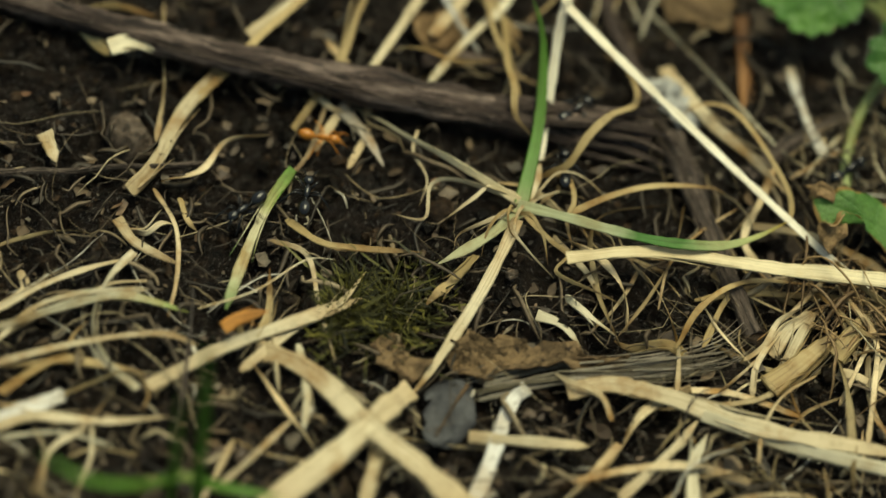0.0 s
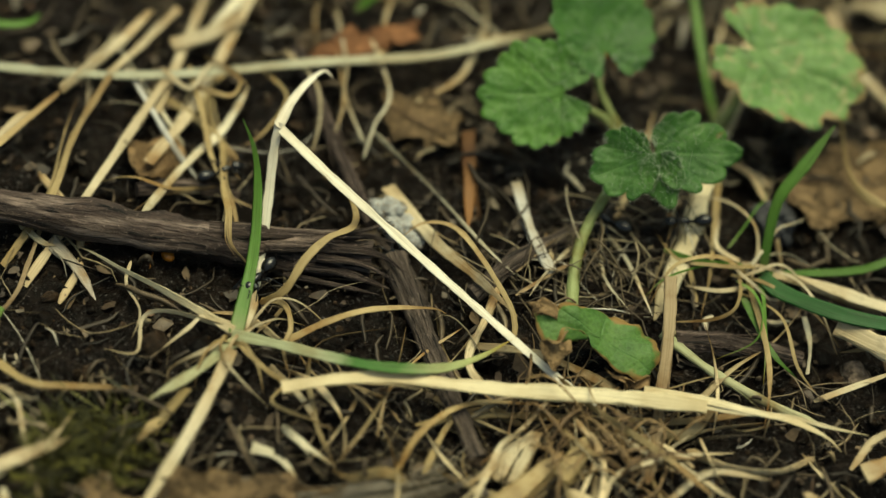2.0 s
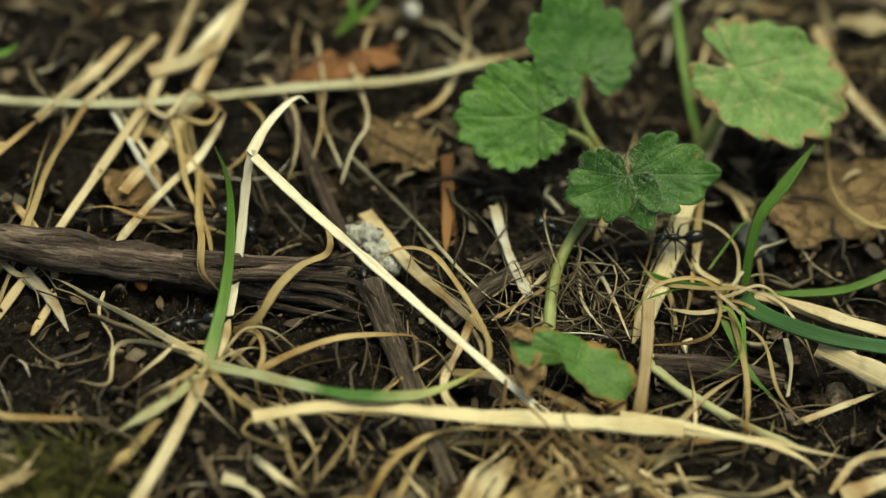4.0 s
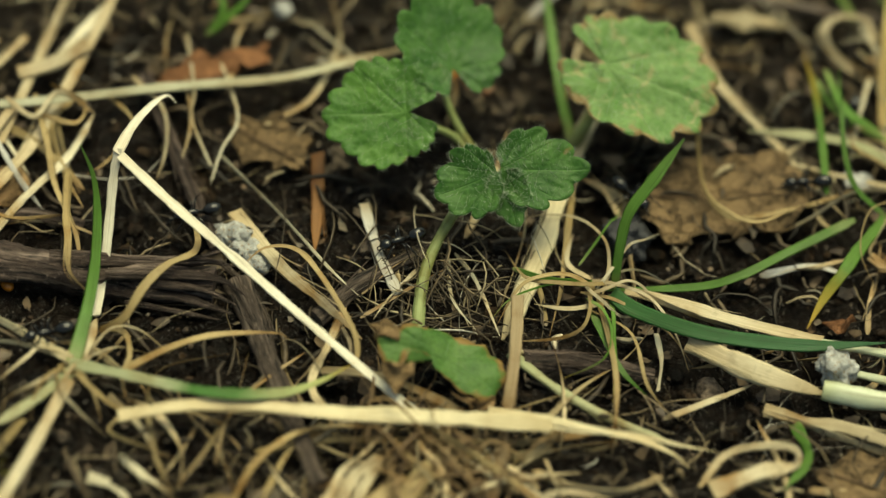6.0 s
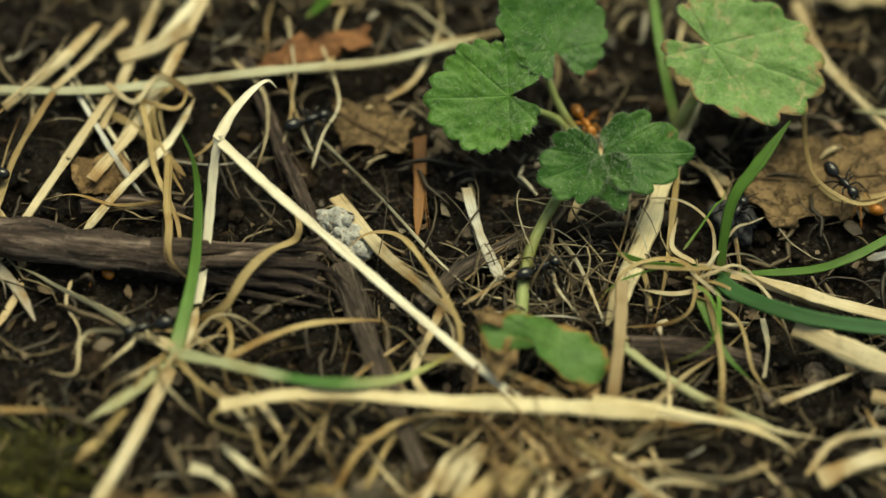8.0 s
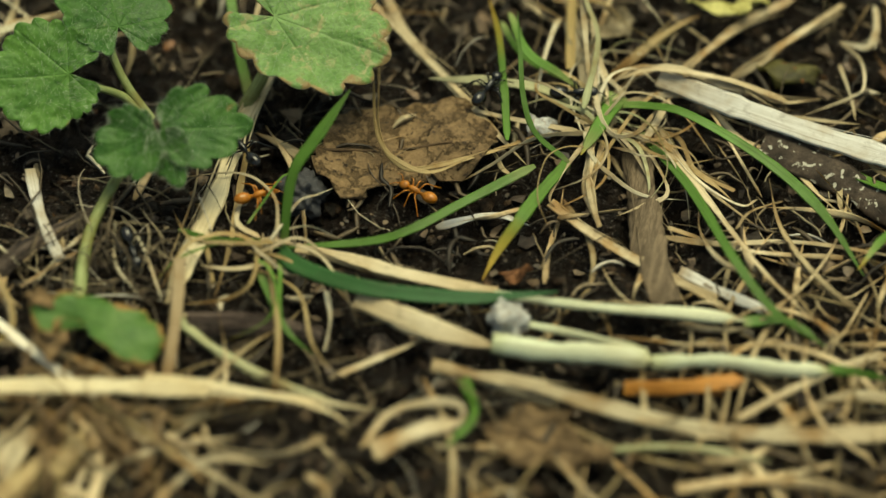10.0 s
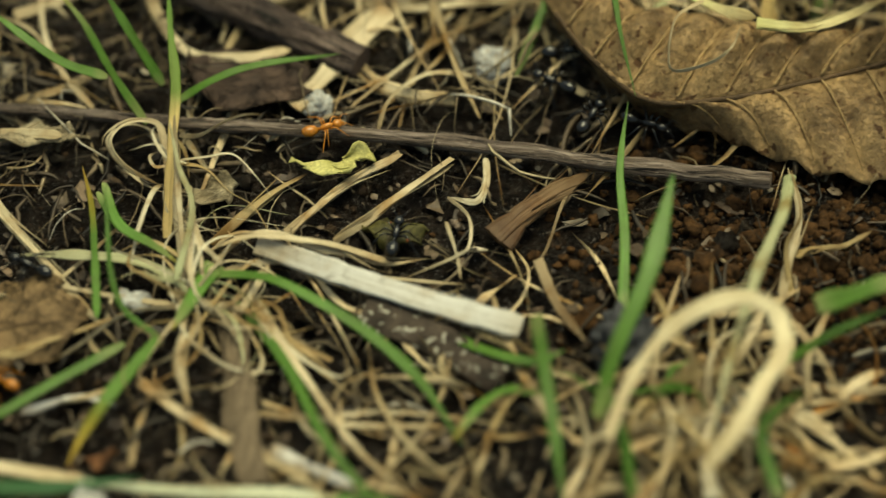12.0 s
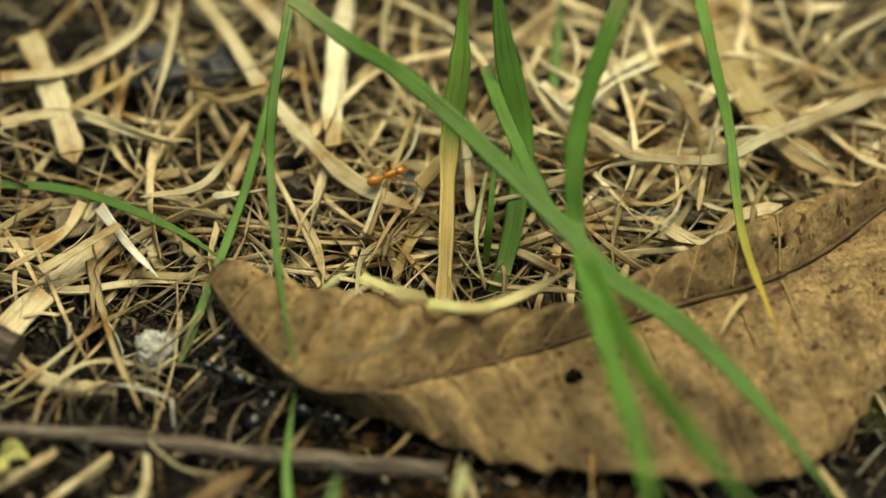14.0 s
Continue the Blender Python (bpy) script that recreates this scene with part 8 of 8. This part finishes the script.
def place_ants():
    ANTS.append((ant("black"), [(0, 9.9, 20.7, 3), (0.5, 15.3, 29.7, 3), (1, 17.8, 28.7, 1.5), (1.5, 19.2, 26.2, -0.6), (2, 19.9, 24.3, -0.8), (4.5, 19.0, 24.8, -0.2), (5, 22.7, 25.8, 1.5), (5.5, 18.2, 26.8, 1), (6, 13.9, 29.9, 1), (6.5, 11.9, 28.5, 1), (7, 9.5, 34.0, 1), (7.2, 6.2, 34.9, 1), (9.3, 22.5, 48.0, 1), (14, 22.5, 48.0, 1)], None))
    ANTS.append((ant("black"), [(0, -19.0, -1.6, 1), (0.3, -25.5, -12.4, 1), (0.5, -33.4, -8.2, 1), (1, -34.0, -5.2, 1), (14, -34.0, -5.2, 1)], None))
    ANTS.append((ant("black"), [(0, -13.6, 1.9, 1), (0.5, -15.2, 11.3, 1), (1, -5.5, 20.9, 1), (1.5, -0.5, 26.6, 1), (2, 0.5, 28.0, 1), (2.2, 1.1, 28.7, 1), (4.5, 6.6, 25.8, 1), (5, -1.1, 25.9, 1), (6, -17.6, 24.1, 1), (14, -17.6, 24.1, 1)], None))
    ANTS.append((ant("black"), [(0, 10.6, 14.6, 0.5), (1, 8.3, 23.5, 1), (1.5, 9.6, 22.8, 2.5), (1.8, 9.0, 19.0, 2.5), (2, 7.9, 15.5, 1.5), (2.2, 7.5, 14.3, 1), (4.5, 4.0, 12.2, 0.5), (7, 4.0, 10.2, 0.5), (14, 4.0, 10.2, 0.5)], None))
    ANTS.append((ant("black"), [(0, 39.0, 24.5, 0.5), (1.5, 44.6, 32.9, 1), (2, 40.5, 33.2, 1), (4.5, 36.2, 34.3, 1), (5, 46.7, 33.3, 1.5), (5.5, 38.6, 29.8, 3), (6, 35.2, 31.5, 1), (6.5, 41.7, 27.5, 1), (7, 38.2, 26.4, 2.5), (7.2, 38.7, 26.4, 1), (9.5, 42.2, 29.6, 0.5), (10, 43.0, 28.3, 0.5), (14, 43.0, 28.3, 0.5)], None))
    ANTS.append((ant("black"), [(0, 54.4, 37.5, 1), (1.5, 54.4, 37.5, 1), (2, 48.5, 35.4, 1), (4.5, 49.7, 36.4, 1.5), (5, 48.7, 34.1, 1.5), (5.5, 51.2, 40.6, 1), (6, 56.8, 44.2, 1), (6.5, 53.5, 39.5, 1), (7, 57.0, 37.2, 1), (9.3, 58.4, 43.2, 1), (9.5, 58.4, 43.3, 1), (10, 50.8, 42.6, 1.5), (10.5, 47.8, 45.3, 0.6), (14, 47.8, 45.3, 0.6)], None))
    ANTS.append((ant("black"), [(0, 87.8, 55.2, 1), (5, 87.8, 55.2, 1), (6.5, 67.4, 48.1, 1.2), (7, 66.0, 47.3, 1.2), (9.5, 69.4, 44.4, 1.2), (10, 73.3, 55.7, 1), (10.5, 75.6, 62.1, 1), (11, 84.5, 65.3, 1), (11.5, 73.2, 56.1, 1), (12, 68.5, 54.8, 1), (12.5, 65.1, 56.0, 1), (14, 65.1, 56.0, 1)], None))
    ANTS.append((ant("black"), [(0, 77.0, 60.9, 1), (9.3, 77.0, 60.9, 1), (9.5, 76.8, 60.0, 1), (10, 82.2, 57.1, 2), (10.5, 92.0, 59.7, 2.5), (11, 102.9, 67.5, 1.5), (11.5, 103.6, 64.8, 1), (12, 103.5, 65.3, 1), (12.5, 103.5, 65.9, 1), (13, 103.5, 65.7, 1), (14, 104.1, 66.3, 1)], None))
    ANTS.append((ant("black"), [(0.0, 120.4, 84.1, 1.0), (7.0, 121.2, 84.7, 1.0), (12.0, 120.4, 83.8, 1.0), (14.0, 121.0, 83.5, 1.0)], 70))
    ANTS.append((ant("black"), [(0.0, 115.7, 87.8, 1.0), (7.0, 116.5, 88.3, 1.0), (12.0, 115.7, 87.5, 1.0), (14.0, 116.3, 87.1, 1.0)], 160))
    ANTS.append((ant("black"), [(0.0, 116.6, 91.6, 1.2), (7.0, 117.4, 92.2, 1.2), (12.0, 116.6, 91.3, 1.2), (14.0, 117.2, 91.0, 1.2)], 20))
    ANTS.append((ant("black"), [(0.0, 126.0, 84.2, 1.0), (7.0, 126.8, 84.8, 1.0), (12.0, 126.0, 83.9, 1.0), (14.0, 126.6, 83.6, 1.0)], -10))
    ANTS.append((ant("orange"), [(0, -14.4, 9.7, 1), (0.3, -2.5, 11.5, 1), (0.6, -0.4, 15.4, 0.4), (1, -0.7, 15.7, -0.6), (1.3, -3.1, 17.9, -1.2), (14, -3.5, 17.9, -1.2)], None))
    ANTS.append((ant("orange"), [(0, 36.3, 57.6, 0.4), (5, 36.3, 57.6, 0.4), (7, 34.5, 54.6, 0.4), (7.2, 33.9, 54.0, 0.4), (9.3, 49.9, 36.8, 1.6), (9.5, 51.0, 36.9, 1.8), (10, 53.4, 37.6, 1.2), (10.5, 62.2, 42.9, 1.6), (11, 78.3, 57.9, 2), (11.5, 84.6, 60.8, 2), (12, 93.9, 75.6, 3), (12.5, 110.7, 85.3, 1.5), (13, 109.8, 90.8, 1.2), (13.5, 112.0, 99.4, 1.2), (14, 129.0, 111.8, 4.0)], None))
    ANTS.append((ant("orange"), [(0.0, 70.5, 47.5, -0.8), (7.2, 70.5, 47.5, -0.8), (9.3, 68.9, 42.6, -0.2), (12.0, 68.6, 42.0, -0.2), (14.0, 69.2, 42.2, -0.2)], 160))


def motions():
    for (thing, legs), path, turn in ANTS:
        times = [r[0] for r in path]
        rows, swing, head, last = [], [], None, None
        n = 56
        for i in range(n + 1):
            t = 14.0 * i / n
            x, y, h = (float(np.interp(t, times, [r[k] for r in path])) for k in (1, 2, 3))
            x2, y2 = (float(np.interp(min(14.0, t + 0.25), times, [r[k] for r in path])) for k in (1, 2))
            far = math.hypot(x2 - x, y2 - y)
            want = turn if turn is not None else math.degrees(math.atan2(y2 - y, x2 - x)) if far > 0.25 else head
            if want is None:
                first = next(((b[1] - a[1], b[2] - a[2]) for a, b in zip(path, path[1:]) if math.hypot(b[1] - a[1], b[2] - a[2]) > 0.25), (1, 0))
                want = math.degrees(math.atan2(first[1], first[0]))
            if head is None:
                head = want
            head += max(-65, min(65, (want - head + 180) % 360 - 180))
            feet = min(h + 0.7, max(h - 0.3, 2.2))
            rows.append((t, pose(*at((x, y - 0.73 * (feet + 1.0 - h), feet)), 0, 0, head)))
            swing.append(min(16.0, far * 12) * (1 if i % 2 else -1))
        walk(thing, rows)
        for leg, at_body, beat in legs:
            walk(leg, [(t, Matrix.Translation(at_body) @ pose(0, 0, 0, 0, 0, a if beat else -a)) for (t, _), a in zip(rows, swing)])


place_ants()
motions()
